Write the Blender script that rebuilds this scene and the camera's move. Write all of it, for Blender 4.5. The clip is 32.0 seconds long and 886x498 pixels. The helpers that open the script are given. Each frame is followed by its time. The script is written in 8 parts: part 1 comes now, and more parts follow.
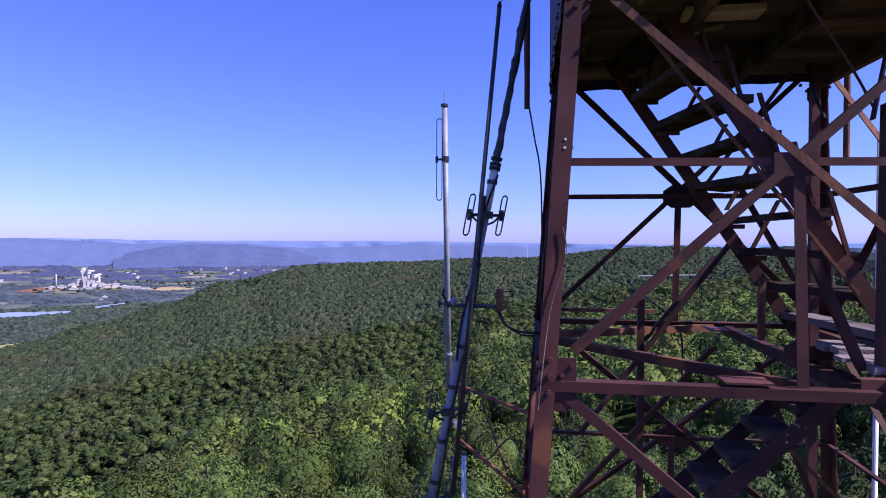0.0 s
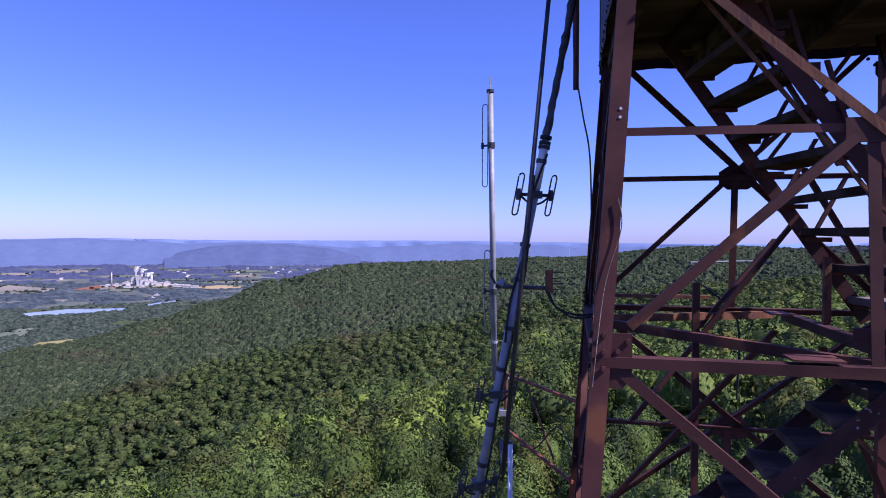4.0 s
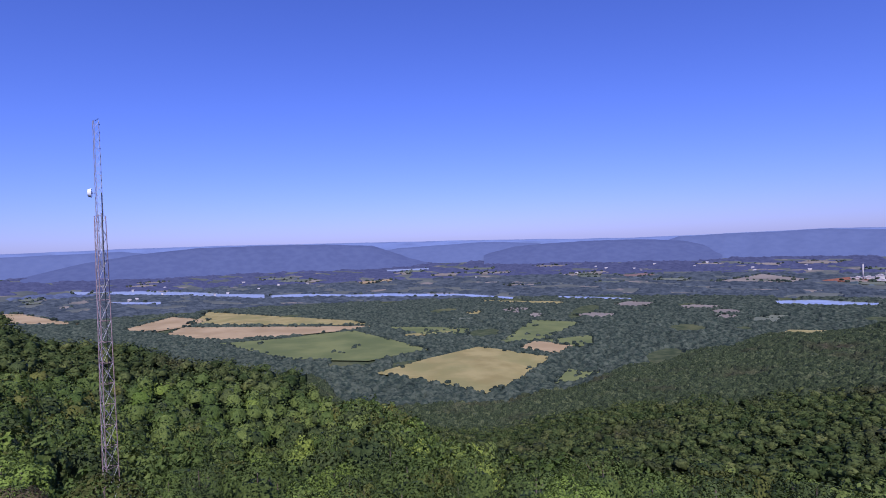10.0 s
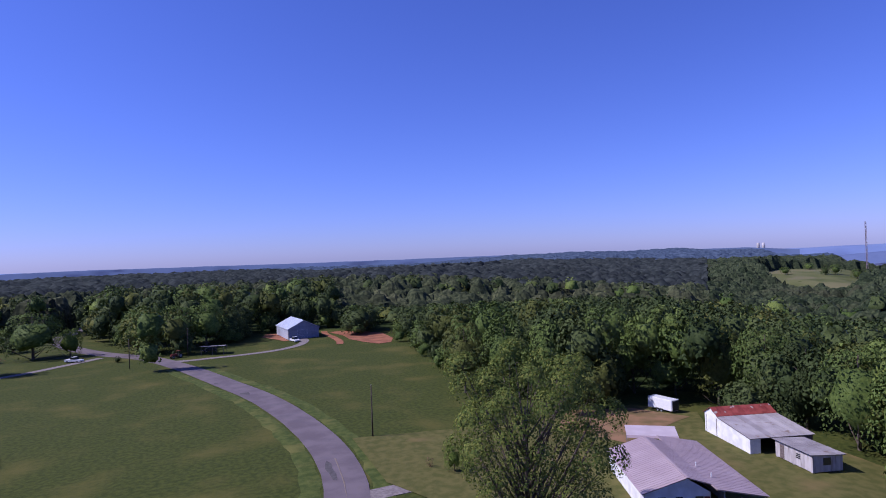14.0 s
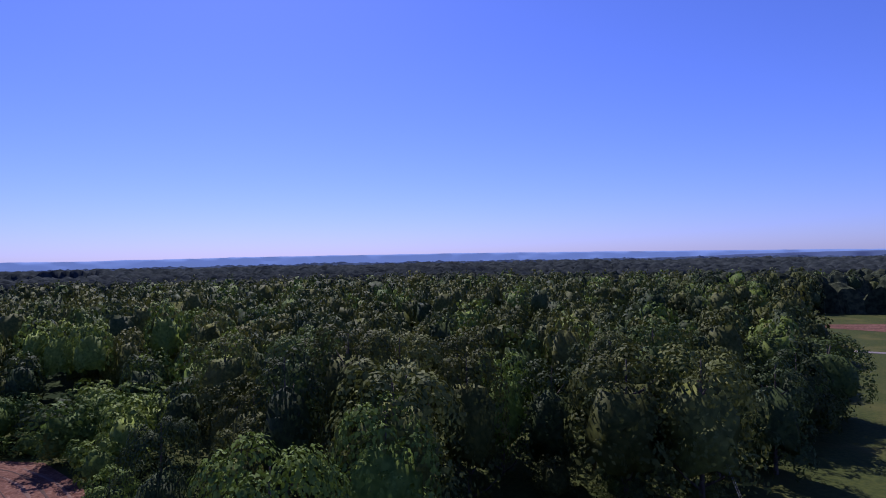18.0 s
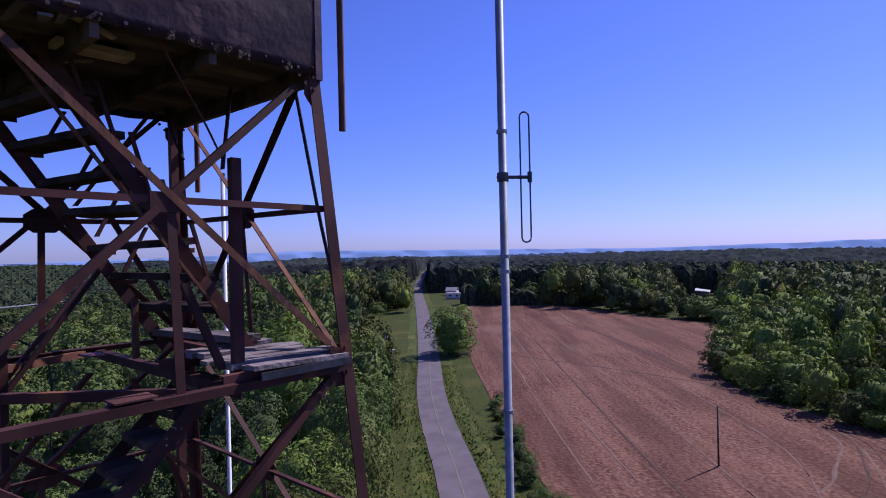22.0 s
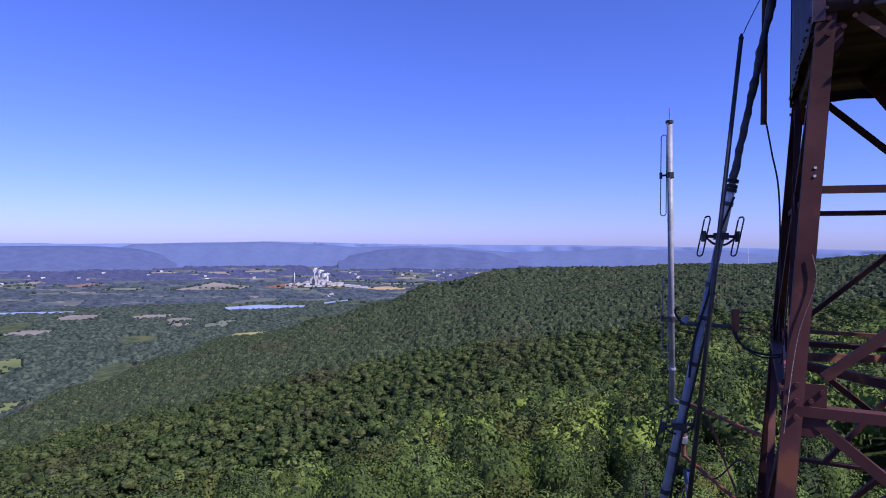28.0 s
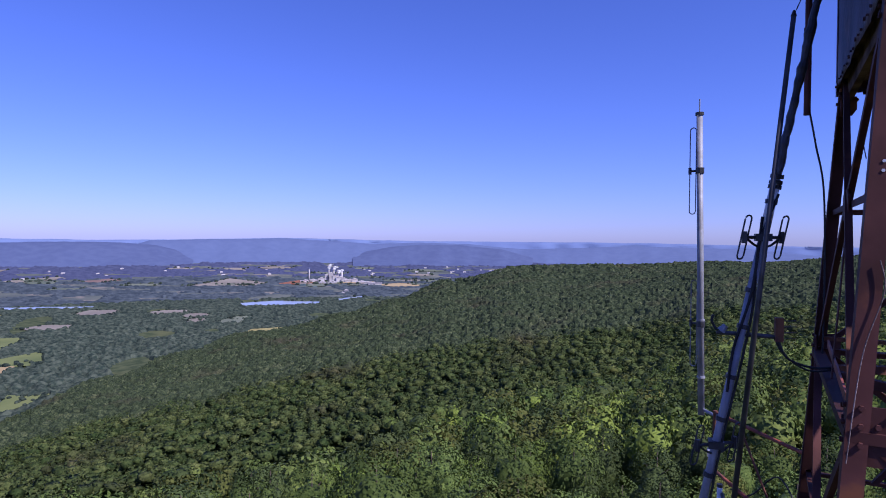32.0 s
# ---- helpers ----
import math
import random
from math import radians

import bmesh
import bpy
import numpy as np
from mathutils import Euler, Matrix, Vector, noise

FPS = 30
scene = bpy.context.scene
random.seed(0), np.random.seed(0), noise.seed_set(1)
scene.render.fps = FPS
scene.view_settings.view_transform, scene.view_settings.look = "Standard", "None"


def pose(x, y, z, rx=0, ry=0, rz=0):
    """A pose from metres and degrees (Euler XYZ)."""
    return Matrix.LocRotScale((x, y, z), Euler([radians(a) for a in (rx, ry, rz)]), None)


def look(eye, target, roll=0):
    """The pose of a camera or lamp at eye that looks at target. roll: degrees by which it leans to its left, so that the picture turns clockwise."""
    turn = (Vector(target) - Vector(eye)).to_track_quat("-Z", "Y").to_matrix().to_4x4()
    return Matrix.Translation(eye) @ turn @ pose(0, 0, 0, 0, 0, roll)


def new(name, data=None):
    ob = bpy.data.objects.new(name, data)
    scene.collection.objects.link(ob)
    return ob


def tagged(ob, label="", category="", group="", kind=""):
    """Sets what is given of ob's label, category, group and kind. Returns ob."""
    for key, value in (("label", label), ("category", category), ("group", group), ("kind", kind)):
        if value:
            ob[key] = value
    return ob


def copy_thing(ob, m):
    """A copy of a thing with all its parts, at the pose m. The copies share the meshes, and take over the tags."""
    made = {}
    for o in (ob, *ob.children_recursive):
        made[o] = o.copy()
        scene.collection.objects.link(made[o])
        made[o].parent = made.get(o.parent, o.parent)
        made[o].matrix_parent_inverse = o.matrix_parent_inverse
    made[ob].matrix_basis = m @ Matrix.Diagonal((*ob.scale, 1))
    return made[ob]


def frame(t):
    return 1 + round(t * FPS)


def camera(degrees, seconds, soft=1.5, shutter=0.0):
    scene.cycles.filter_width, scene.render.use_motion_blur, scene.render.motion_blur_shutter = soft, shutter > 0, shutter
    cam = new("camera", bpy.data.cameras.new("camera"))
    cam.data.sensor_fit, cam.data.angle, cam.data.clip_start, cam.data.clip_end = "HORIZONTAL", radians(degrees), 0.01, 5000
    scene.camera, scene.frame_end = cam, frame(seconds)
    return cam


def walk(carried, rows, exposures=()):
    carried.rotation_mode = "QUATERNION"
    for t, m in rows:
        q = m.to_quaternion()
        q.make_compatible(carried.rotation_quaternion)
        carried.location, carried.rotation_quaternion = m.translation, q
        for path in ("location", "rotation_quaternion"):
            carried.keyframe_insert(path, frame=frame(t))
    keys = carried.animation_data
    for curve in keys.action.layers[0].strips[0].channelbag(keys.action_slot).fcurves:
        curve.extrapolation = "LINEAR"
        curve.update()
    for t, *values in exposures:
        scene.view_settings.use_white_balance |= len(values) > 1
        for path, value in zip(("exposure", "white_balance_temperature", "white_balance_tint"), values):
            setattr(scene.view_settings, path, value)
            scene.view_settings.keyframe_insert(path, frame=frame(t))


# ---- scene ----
# ---- camera ----
cam = camera(72.66, 32.0, soft=1.0)
PATH = [
    (0.0, pose(0.321, 0.206, 29.887, 89.020, -0.208, 0.281)),
    (0.5, pose(0.296, 0.247, 29.871, 89.012, -0.174, 0.317)),
    (1.0, pose(0.262, 0.265, 29.840, 89.051, -0.262, 0.382)),
    (1.5, pose(0.243, 0.271, 29.818, 89.039, -0.245, 0.384)),
    (2.0, pose(0.257, 0.277, 29.795, 89.039, -0.189, 0.847)),
    (2.5, pose(0.290, 0.304, 29.780, 89.022, -0.126, 1.395)),
    (3.0, pose(0.307, 0.285, 29.757, 89.034, -0.150, 3.022)),
    (3.5, pose(0.300, 0.255, 29.746, 88.954, -0.129, 3.780)),
    (5.5, pose(0.131, 0.238, 29.767, 89.018, -0.237, 4.796)),
    (6.0, pose(0.111, 0.233, 29.776, 89.016, -0.214, 5.049)),
    (6.5, pose(0.104, 0.188, 29.801, 88.947, 0.026, 9.703)),
    (7.0, pose(0.120, 0.112, 29.823, 88.847, 0.215, 18.501)),
    (7.5, pose(0.148, -0.074, 29.819, 88.774, 0.441, 27.941)),
    (8.0, pose(0.152, -0.094, 29.886, 88.766, 0.851, 34.816)),
    (8.5, pose(0.152, -0.095, 29.885, 88.756, 1.150, 39.963)),
    (9.0, pose(0.153, -0.096, 29.884, 88.800, 1.285, 46.249)),
    (9.5, pose(0.155, -0.099, 29.884, 88.964, 1.580, 56.014)),
    (10.0, pose(0.156, -0.102, 29.883, 89.161, 1.881, 67.825)),
    (10.5, pose(0.141, -0.044, 29.881, 89.310, 2.093, 77.606)),
    (11.0, pose(0.141, -0.047, 29.903, 89.443, 2.230, 89.799)),
    (11.5, pose(0.104, -0.056, 29.949, 89.617, 1.776, 101.178)),
    (12.0, pose(0.036, -0.034, 30.014, 89.918, 1.769, 112.562)),
    (12.5, pose(0.053, -0.005, 30.070, 90.115, 1.769, 123.080)),
    (13.0, pose(0.133, 0.069, 30.095, 90.376, 1.911, 132.947)),
    (13.5, pose(0.156, 0.071, 30.082, 90.470, 2.046, 144.428)),
    (14.0, pose(0.151, 0.138, 30.052, 90.513, 2.105, 154.629)),
    (14.5, pose(0.124, 0.221, 30.011, 90.530, 1.970, 163.980)),
    (16.5, pose(0.030, 0.193, 29.807, 90.737, 1.197, 201.974)),
    (17.0, pose(0.015, 0.152, 29.842, 90.660, 1.030, 212.036)),
    (17.5, pose(0.016, 0.129, 29.885, 90.560, 1.050, 221.799)),
    (18.0, pose(0.034, 0.137, 29.928, 90.450, 1.060, 230.919)),
    (18.5, pose(0.039, 0.123, 29.970, 90.360, 0.870, 239.907)),
    (19.0, pose(0.064, 0.155, 29.998, 90.240, 0.760, 248.494)),
    (19.5, pose(0.104, 0.139, 30.002, 90.155, 0.867, 256.850)),
    (20.0, pose(0.099, 0.011, 29.987, 90.048, 1.132, 265.747)),
    (20.5, pose(0.134, -0.003, 29.983, 89.992, 1.239, 275.221)),
    (21.0, pose(0.121, 0.018, 29.976, 90.047, 1.174, 284.387)),
    (21.5, pose(0.123, 0.049, 29.981, 89.963, 1.248, 293.627)),
    (22.0, pose(0.034, -0.027, 29.964, 89.909, 1.321, 303.600)),
    (22.5, pose(-0.011, 0.050, 29.992, 89.828, 1.255, 313.744)),
    (23.0, pose(0.032, 0.003, 30.015, 89.963, 1.451, 325.182)),
    (23.5, pose(-0.007, 0.007, 30.061, 89.889, 1.159, 335.318)),
    (24.0, pose(-0.004, -0.042, 30.118, 89.707, 1.147, 346.984)),
    (24.5, pose(-0.001, -0.092, 30.175, 89.454, 1.136, 358.580)),
    (25.0, pose(-0.005, -0.195, 30.170, 89.587, 0.806, 369.555)),
    (25.5, pose(0.037, -0.289, 30.154, 89.561, 0.485, 375.563)),
    (27.5, pose(0.137, -0.336, 30.041, 89.352, -0.133, 378.918)),
    (28.0, pose(0.131, -0.296, 30.007, 89.323, -0.340, 379.158)),
    (28.5, pose(0.128, -0.269, 29.991, 89.283, -0.495, 379.402)),
    (29.0, pose(0.118, -0.238, 29.982, 89.272, -0.443, 379.558)),
    (29.5, pose(0.101, -0.201, 29.975, 89.218, -0.570, 379.716)),
    (30.0, pose(0.082, -0.159, 29.976, 89.168, -0.578, 379.888)),
    (30.5, pose(0.072, -0.091, 29.972, 89.175, -0.849, 380.125)),
    (31.0, pose(0.056, -0.038, 29.986, 89.137, -0.867, 380.255)),
    (31.5, pose(0.038, 0.013, 30.010, 89.105, -0.737, 380.367)),
    (32.0, pose(0.010, 0.038, 30.034, 89.014, -0.475, 380.500)),
]
EXPOSURES = [(t, e, 5850 if t < 6.5 else 5780, 26 if t < 6.5 else 24) for t, e in ((0, 0.78), (3, 0.75), (6, 0.68), (7.5, 0.42), (9, 0.15), (12, 0.18), (14, 0.22), (17, 0.1), (19, 0.0), (21, -0.05), (22, 0.2), (23, 0.5), (25, 0.68), (28, 0.5), (32, 0.4))]
walk(cam, PATH, EXPOSURES)

# ---- world, sun ----
SUN_AZ, SUN_EL = 249.5, 46.0
world = bpy.data.worlds.new("sky")
scene.world = world
world.use_nodes = True
wn, wl = world.node_tree.nodes, world.node_tree.links
sky = wn.new("ShaderNodeTexSky")
sky.sky_type = "NISHITA"
sky.sun_disc = False
sky.sun_elevation = radians(SUN_EL)
sky.sun_rotation = radians(360 - SUN_AZ)
sky.altitude, sky.air_density, sky.dust_density, sky.ozone_density = 300, 1.0, 0.35, 3.5
wn["Background"].inputs["Strength"].default_value = 0.085
tint = wn.new("ShaderNodeMix")  # the deep violet blue of the clear air
tint.data_type, tint.blend_type = "RGBA", "MULTIPLY"
tint.inputs["Factor"].default_value = 1.0
tint.inputs["B"].default_value = (0.66, 0.72, 1.42, 1)
wl.new(sky.outputs[0], tint.inputs["A"])
wl.new(tint.outputs["Result"], wn["Background"].inputs["Color"])
sun = new("sun", bpy.data.lights.new("sun", "SUN"))
sun.data.energy, sun.data.angle, sun.data.color = 4.4, radians(0.55), (1.0, 0.95, 0.88)
sa, se = radians(SUN_AZ), radians(SUN_EL)
sun_way = Vector((-math.sin(sa) * math.cos(se), math.cos(sa) * math.cos(se), math.sin(se)))
sun.matrix_world = look((0, 0, 200), Vector((0, 0, 200)) - sun_way)
scene.view_settings.exposure = 0.0

# ---- materials ----
def material(name, dark, light, rough=0.8, metal=0.0, scale=1.0, bump=0.0, bump_scale=None, spots=None, spot_scale=0.3, spot_edge=(0.5, 0.6),
             island=0.0, thing=0.0, tone=0.0, leaf=0.0, glow=None, detail=4.0, stretch=None, spec=0.3):
    """Two tones mixed by noise, patches of a third tone, fine relief, and a change of tone per piece."""
    m = bpy.data.materials.new(name)
    m.use_nodes = True
    n, l = m.node_tree.nodes, m.node_tree.links
    b = n["Principled BSDF"]
    b.inputs["Roughness"].default_value, b.inputs["Metallic"].default_value = rough, metal
    b.inputs["Specular IOR Level"].default_value = spec
    co = n.new("ShaderNodeNewGeometry").outputs["Position"] if stretch == "world" else n.new("ShaderNodeTexCoord").outputs["Object"]
    if isinstance(stretch, tuple):
        mp = n.new("ShaderNodeMapping")
        mp.inputs["Scale"].default_value = stretch
        l.new(co, mp.inputs["Vector"])
        co = mp.outputs["Vector"]

    def tex(sc, det=detail):
        t = n.new("ShaderNodeTexNoise")
        t.inputs["Scale"].default_value, t.inputs["Detail"].default_value = sc, det
        l.new(co, t.inputs["Vector"])
        return t.outputs["Fac"]

    def mix(fac, a, c, kind="MIX"):
        x = n.new("ShaderNodeMix")
        x.data_type, x.blend_type = "RGBA", kind
        for sock, v in ((x.inputs["Factor"], fac), (x.inputs["A"], a), (x.inputs["B"], c)):
            if isinstance(v, (int, float)):
                sock.default_value = v
            elif isinstance(v, tuple):
                sock.default_value = (*v, 1)
            else:
                l.new(v, sock)
        return x.outputs["Result"]

    def ramp(fac, lo, hi):
        r = n.new("ShaderNodeMapRange")
        r.interpolation_type = "SMOOTHSTEP"
        r.inputs["From Min"].default_value, r.inputs["From Max"].default_value = lo, hi
        l.new(fac, r.inputs["Value"])
        return r.outputs["Result"]

    col = mix(ramp(tex(scale), 0.33, 0.67), dark, light)
    if spots:
        col = mix(ramp(tex(spot_scale, 5.0), *spot_edge), col, spots)
    if island or thing:
        rnd = n.new("ShaderNodeNewGeometry").outputs["Random Per Island"] if island else n.new("ShaderNodeObjectInfo").outputs["Random"]
        k = island or thing
        r = n.new("ShaderNodeMapRange")
        r.inputs["To Min"].default_value, r.inputs["To Max"].default_value = 1 - k, 1 + k
        l.new(rnd, r.inputs["Value"])
        h = n.new("ShaderNodeHueSaturation")
        l.new(r.outputs["Result"], h.inputs["Value"])
        if island:
            q = n.new("ShaderNodeMath")
            q.operation = "MULTIPLY_ADD"
            l.new(rnd, q.inputs[0])
            q.inputs[1].default_value, q.inputs[2].default_value = -0.07 * k / 0.35, 0.5 + 0.035 * k / 0.35
            l.new(q.outputs[0], h.inputs["Hue"])
        l.new(col, h.inputs["Color"])
        col = h.outputs["Color"]
    if tone:  # each tree of joined woods, and each tree that stands alone, has its own shade
        at = n.new("ShaderNodeAttribute")
        at.attribute_name = "tone"
        own = n.new("ShaderNodeMath")
        own.operation = "ADD"
        l.new(at.outputs["Fac"], own.inputs[0])
        l.new(n.new("ShaderNodeObjectInfo").outputs["Random"], own.inputs[1])
        fr = n.new("ShaderNodeMath")
        fr.operation = "FRACT"
        l.new(own.outputs[0], fr.inputs[0])
        h = n.new("ShaderNodeHueSaturation")
        for sock, lo, hi in (("Value", 1 - tone, 1 + tone), ("Hue", 0.5 - 0.06 * tone, 0.5 + 0.045 * tone)):
            r = n.new("ShaderNodeMapRange")
            r.inputs["To Min"].default_value, r.inputs["To Max"].default_value = (lo, hi) if sock == "Value" else (hi, lo)
            l.new(fr.outputs[0], r.inputs["Value"])
            l.new(r.outputs["Result"], h.inputs[sock])
        l.new(col, h.inputs["Color"])
        col = h.outputs["Color"]
    l.new(col, b.inputs["Base Color"])
    if bump:
        bp = n.new("ShaderNodeBump")
        bp.inputs["Strength"].default_value, bp.inputs["Distance"].default_value = min(1.0, bump), 0.05 * max(1.0, bump)
        l.new(tex(bump_scale or scale * 6), bp.inputs["Height"])
        l.new(bp.outputs["Normal"], b.inputs["Normal"])
    if leaf:
        tr = n.new("ShaderNodeBsdfTranslucent")
        l.new(col, tr.inputs["Color"])
        mx = n.new("ShaderNodeMixShader")
        mx.inputs["Fac"].default_value = leaf
        l.new(b.outputs[0], mx.inputs[1])
        l.new(tr.outputs[0], mx.inputs[2])
        l.new(mx.outputs[0], n["Material Output"].inputs["Surface"])
    if glow:
        b.inputs["Emission Color"].default_value, b.inputs["Emission Strength"].default_value = (*glow[:3], 1), glow[3]
    return m


M = {}
M["grass"] = material("mown grass", (0.034, 0.046, 0.01), (0.061, 0.071, 0.015), 0.95, scale=1.3, detail=8.0, bump=1.0, bump_scale=2.6, spots=(0.098, 0.09, 0.024), spot_scale=0.08, spot_edge=(0.46, 0.8), stretch="world", spec=0.1)
M["dry_lawn"] = material("dry olive lawn", (0.075, 0.078, 0.022), (0.115, 0.105, 0.034), 0.95, scale=0.7, bump=0.9, bump_scale=3, spots=(0.15, 0.115, 0.045), spot_scale=0.12, spot_edge=(0.55, 0.75), stretch="world", spec=0.1)
M["verge"] = material("tall yellow green verge grass", (0.045, 0.064, 0.015), (0.08, 0.098, 0.024), 0.95, scale=0.8, bump=1.0, bump_scale=3, spots=(0.13, 0.125, 0.036), spot_scale=0.15, spot_edge=(0.5, 0.75), stretch="world", spec=0.1)
M["tufts"] = material("tall green roadside grass", (0.07, 0.095, 0.02), (0.14, 0.15, 0.038), 0.9, scale=0.4, island=0.3, spots=(0.19, 0.165, 0.055), spot_scale=0.12, spot_edge=(0.55, 0.75), leaf=0.4, stretch="world", spec=0.05)
M["forest_floor"] = material("forest floor", (0.018, 0.03, 0.01), (0.04, 0.055, 0.018), 1.0, scale=0.1, bump=0.5, bump_scale=1.0, stretch="world", spec=0.05)
M["asphalt"] = material("worn grey asphalt", (0.112, 0.089, 0.097), (0.15, 0.121, 0.13), 0.9, scale=0.25, bump=0.15, bump_scale=30, spots=(0.112, 0.093, 0.102), spot_scale=0.2, spot_edge=(0.5, 0.75), stretch="world")
M["dead_leaf"] = material("dry brown twigs and leaves", (0.1, 0.05, 0.03), (0.19, 0.1, 0.06), 0.9, scale=3)
M["road_patch"] = material("dark asphalt patch", (0.07, 0.06, 0.06), (0.1, 0.09, 0.09), 0.9, scale=2)
M["paint_yellow"] = material("worn yellow paint", (0.15, 0.118, 0.11), (0.2, 0.155, 0.115), 0.85, scale=1.5)
M["gravel"] = material("pale gravel", (0.15, 0.125, 0.12), (0.23, 0.195, 0.185), 0.95, scale=2, bump=0.4, stretch="world")
M["soil"] = material("red brown ploughed soil", (0.103, 0.041, 0.027), (0.16, 0.072, 0.047), 0.95, scale=0.06, bump=0.8, bump_scale=2.5, spots=(0.175, 0.105, 0.072), spot_scale=0.025, spot_edge=(0.52, 0.7), stretch="world", spec=0.1)
M["dark_soil"] = material("dark red brown soil", (0.06, 0.03, 0.02), (0.09, 0.045, 0.03), 0.95, scale=0.5, stretch="world")
M["pale_soil"] = material("pale dry soil", (0.135, 0.078, 0.056), (0.175, 0.105, 0.078), 0.95, scale=0.5, stretch="world")
M["light_soil"] = material("trodden light soil", (0.135, 0.072, 0.05), (0.19, 0.108, 0.076), 0.95, scale=0.5, stretch="world")
M["bare_earth"] = material("worn brown earth and grass", (0.13, 0.092, 0.036), (0.24, 0.135, 0.07), 0.95, scale=0.25, bump=0.5, stretch="world")
M["clay"] = material("red clay", (0.19, 0.07, 0.035), (0.3, 0.12, 0.062), 0.95, scale=0.3, bump=0.5, stretch="world")
M["wheat"] = material("ripe wheat field", (0.26, 0.215, 0.085), (0.35, 0.295, 0.125), 0.95, scale=0.02, detail=7.0, spots=(0.23, 0.215, 0.085), spot_scale=0.012, spot_edge=(0.4, 0.75), stretch="world", spec=0.05)
M["green_field"] = material("green meadow in the valley", (0.115, 0.14, 0.055), (0.175, 0.195, 0.075), 0.95, scale=0.01, stretch="world", spec=0.05)
M["hill_meadow"] = material("dry green hill meadow", (0.08, 0.092, 0.034), (0.125, 0.13, 0.052), 0.95, scale=0.05, spots=(0.15, 0.14, 0.07), spot_scale=0.02, stretch="world", spec=0.05)
M["board"] = material("greyed whitewashed boards", (0.36, 0.325, 0.32), (0.5, 0.46, 0.455), 0.85, scale=2.0, bump=0.1, spots=(0.25, 0.21, 0.2), spot_scale=1.2, spot_edge=(0.58, 0.75), stretch=(1, 1, 0.2))
M["tan_field"] = material("bare tan field", (0.32, 0.235, 0.125), (0.42, 0.315, 0.175), 0.95, scale=0.01, stretch="world", spec=0.05)
M["bark"] = material("grey brown bark", (0.06, 0.045, 0.035), (0.13, 0.1, 0.08), 0.95, scale=4, bump=0.7, stretch=(1, 1, 0.2))
M["steel"] = material("rusty brown painted steel", (0.048, 0.017, 0.014), (0.098, 0.036, 0.03), 0.7, scale=2, bump=0.03, bump_scale=18, spots=(0.17, 0.062, 0.03), spot_scale=2.6, spot_edge=(0.58, 0.7), thing=0.3, spec=0.2)
M["chipped_steel"] = material("dark brown steel with chipped pale paint", (0.04, 0.016, 0.014), (0.08, 0.034, 0.03), 0.7, scale=3, spots=(0.42, 0.38, 0.37), spot_scale=13.0, spot_edge=(0.68, 0.71), spec=0.2)
M["rust"] = material("orange rusted steel", (0.12, 0.045, 0.026), (0.2, 0.082, 0.04), 0.85, scale=9, bump=0.1, spots=(0.08, 0.034, 0.028), spot_scale=14, spot_edge=(0.45, 0.7), stretch=(1, 1, 0.4))
M["sheet"] = material("weathered dark brown sheet metal", (0.05, 0.026, 0.032), (0.095, 0.048, 0.052), 0.42, 0.25, scale=1.6, bump=0.2, bump_scale=9, spots=(0.17, 0.075, 0.058), spot_scale=3.5, spot_edge=(0.52, 0.75), spec=0.4)
M["old_wood"] = material("grey weathered boards", (0.1, 0.075, 0.07), (0.225, 0.175, 0.165), 0.9, scale=5, bump=0.4, stretch=(1, 0.12, 1), thing=0.18)
M["dark_wood"] = material("dark stained floor boards", (0.05, 0.034, 0.027), (0.13, 0.088, 0.066), 1.0, scale=4, bump=0.3, stretch=(0.2, 1, 1), thing=0.4, spec=0.02)
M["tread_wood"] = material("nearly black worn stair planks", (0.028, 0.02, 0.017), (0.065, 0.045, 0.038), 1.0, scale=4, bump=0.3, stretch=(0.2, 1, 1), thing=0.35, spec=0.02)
M["pale_wood"] = material("bare pale timber", (0.3, 0.2, 0.13), (0.45, 0.32, 0.22), 0.85, scale=6, bump=0.3)
M["galv"] = material("grey galvanised pipe", (0.23, 0.235, 0.27), (0.32, 0.325, 0.36), 0.6, 0.25, scale=8, bump=0.05, spots=(0.22, 0.22, 0.24), spot_scale=4)
M["white_pipe"] = material("white fibreglass pipe", (0.6, 0.6, 0.62), (0.72, 0.72, 0.73), 0.5, scale=4)
M["black"] = material("black rubber cable", (0.012, 0.012, 0.014), (0.025, 0.025, 0.028), 0.6, scale=10)
M["dark_metal"] = material("dull dark metal", (0.04, 0.04, 0.045), (0.08, 0.08, 0.09), 0.5, 0.5, scale=8)
M["red_metal"] = material("red painted pipe", (0.2, 0.05, 0.03), (0.32, 0.09, 0.05), 0.6, scale=5, spots=(0.1, 0.04, 0.03), spot_scale=6)
M["mast_red"] = material("faded red lattice steel", (0.3, 0.2, 0.2), (0.42, 0.3, 0.3), 0.5, 0.3, scale=2)
M["mast_grey"] = material("galvanised lattice steel", (0.3, 0.28, 0.29), (0.42, 0.4, 0.41), 0.5, 0.4, scale=2)
M["white"] = material("white painted boards", (0.62, 0.61, 0.6), (0.78, 0.77, 0.76), 0.7, scale=0.8, bump=0.03, spots=(0.6, 0.57, 0.55), spot_scale=1.5, spot_edge=(0.6, 0.8))
M["roof_metal"] = material("pale ribbed metal roofing", (0.345, 0.265, 0.28), (0.39, 0.305, 0.32), 0.5, 0.1, scale=0.35, spots=(0.33, 0.25, 0.26), spot_scale=0.3, spot_edge=(0.55, 0.8), thing=0.025)
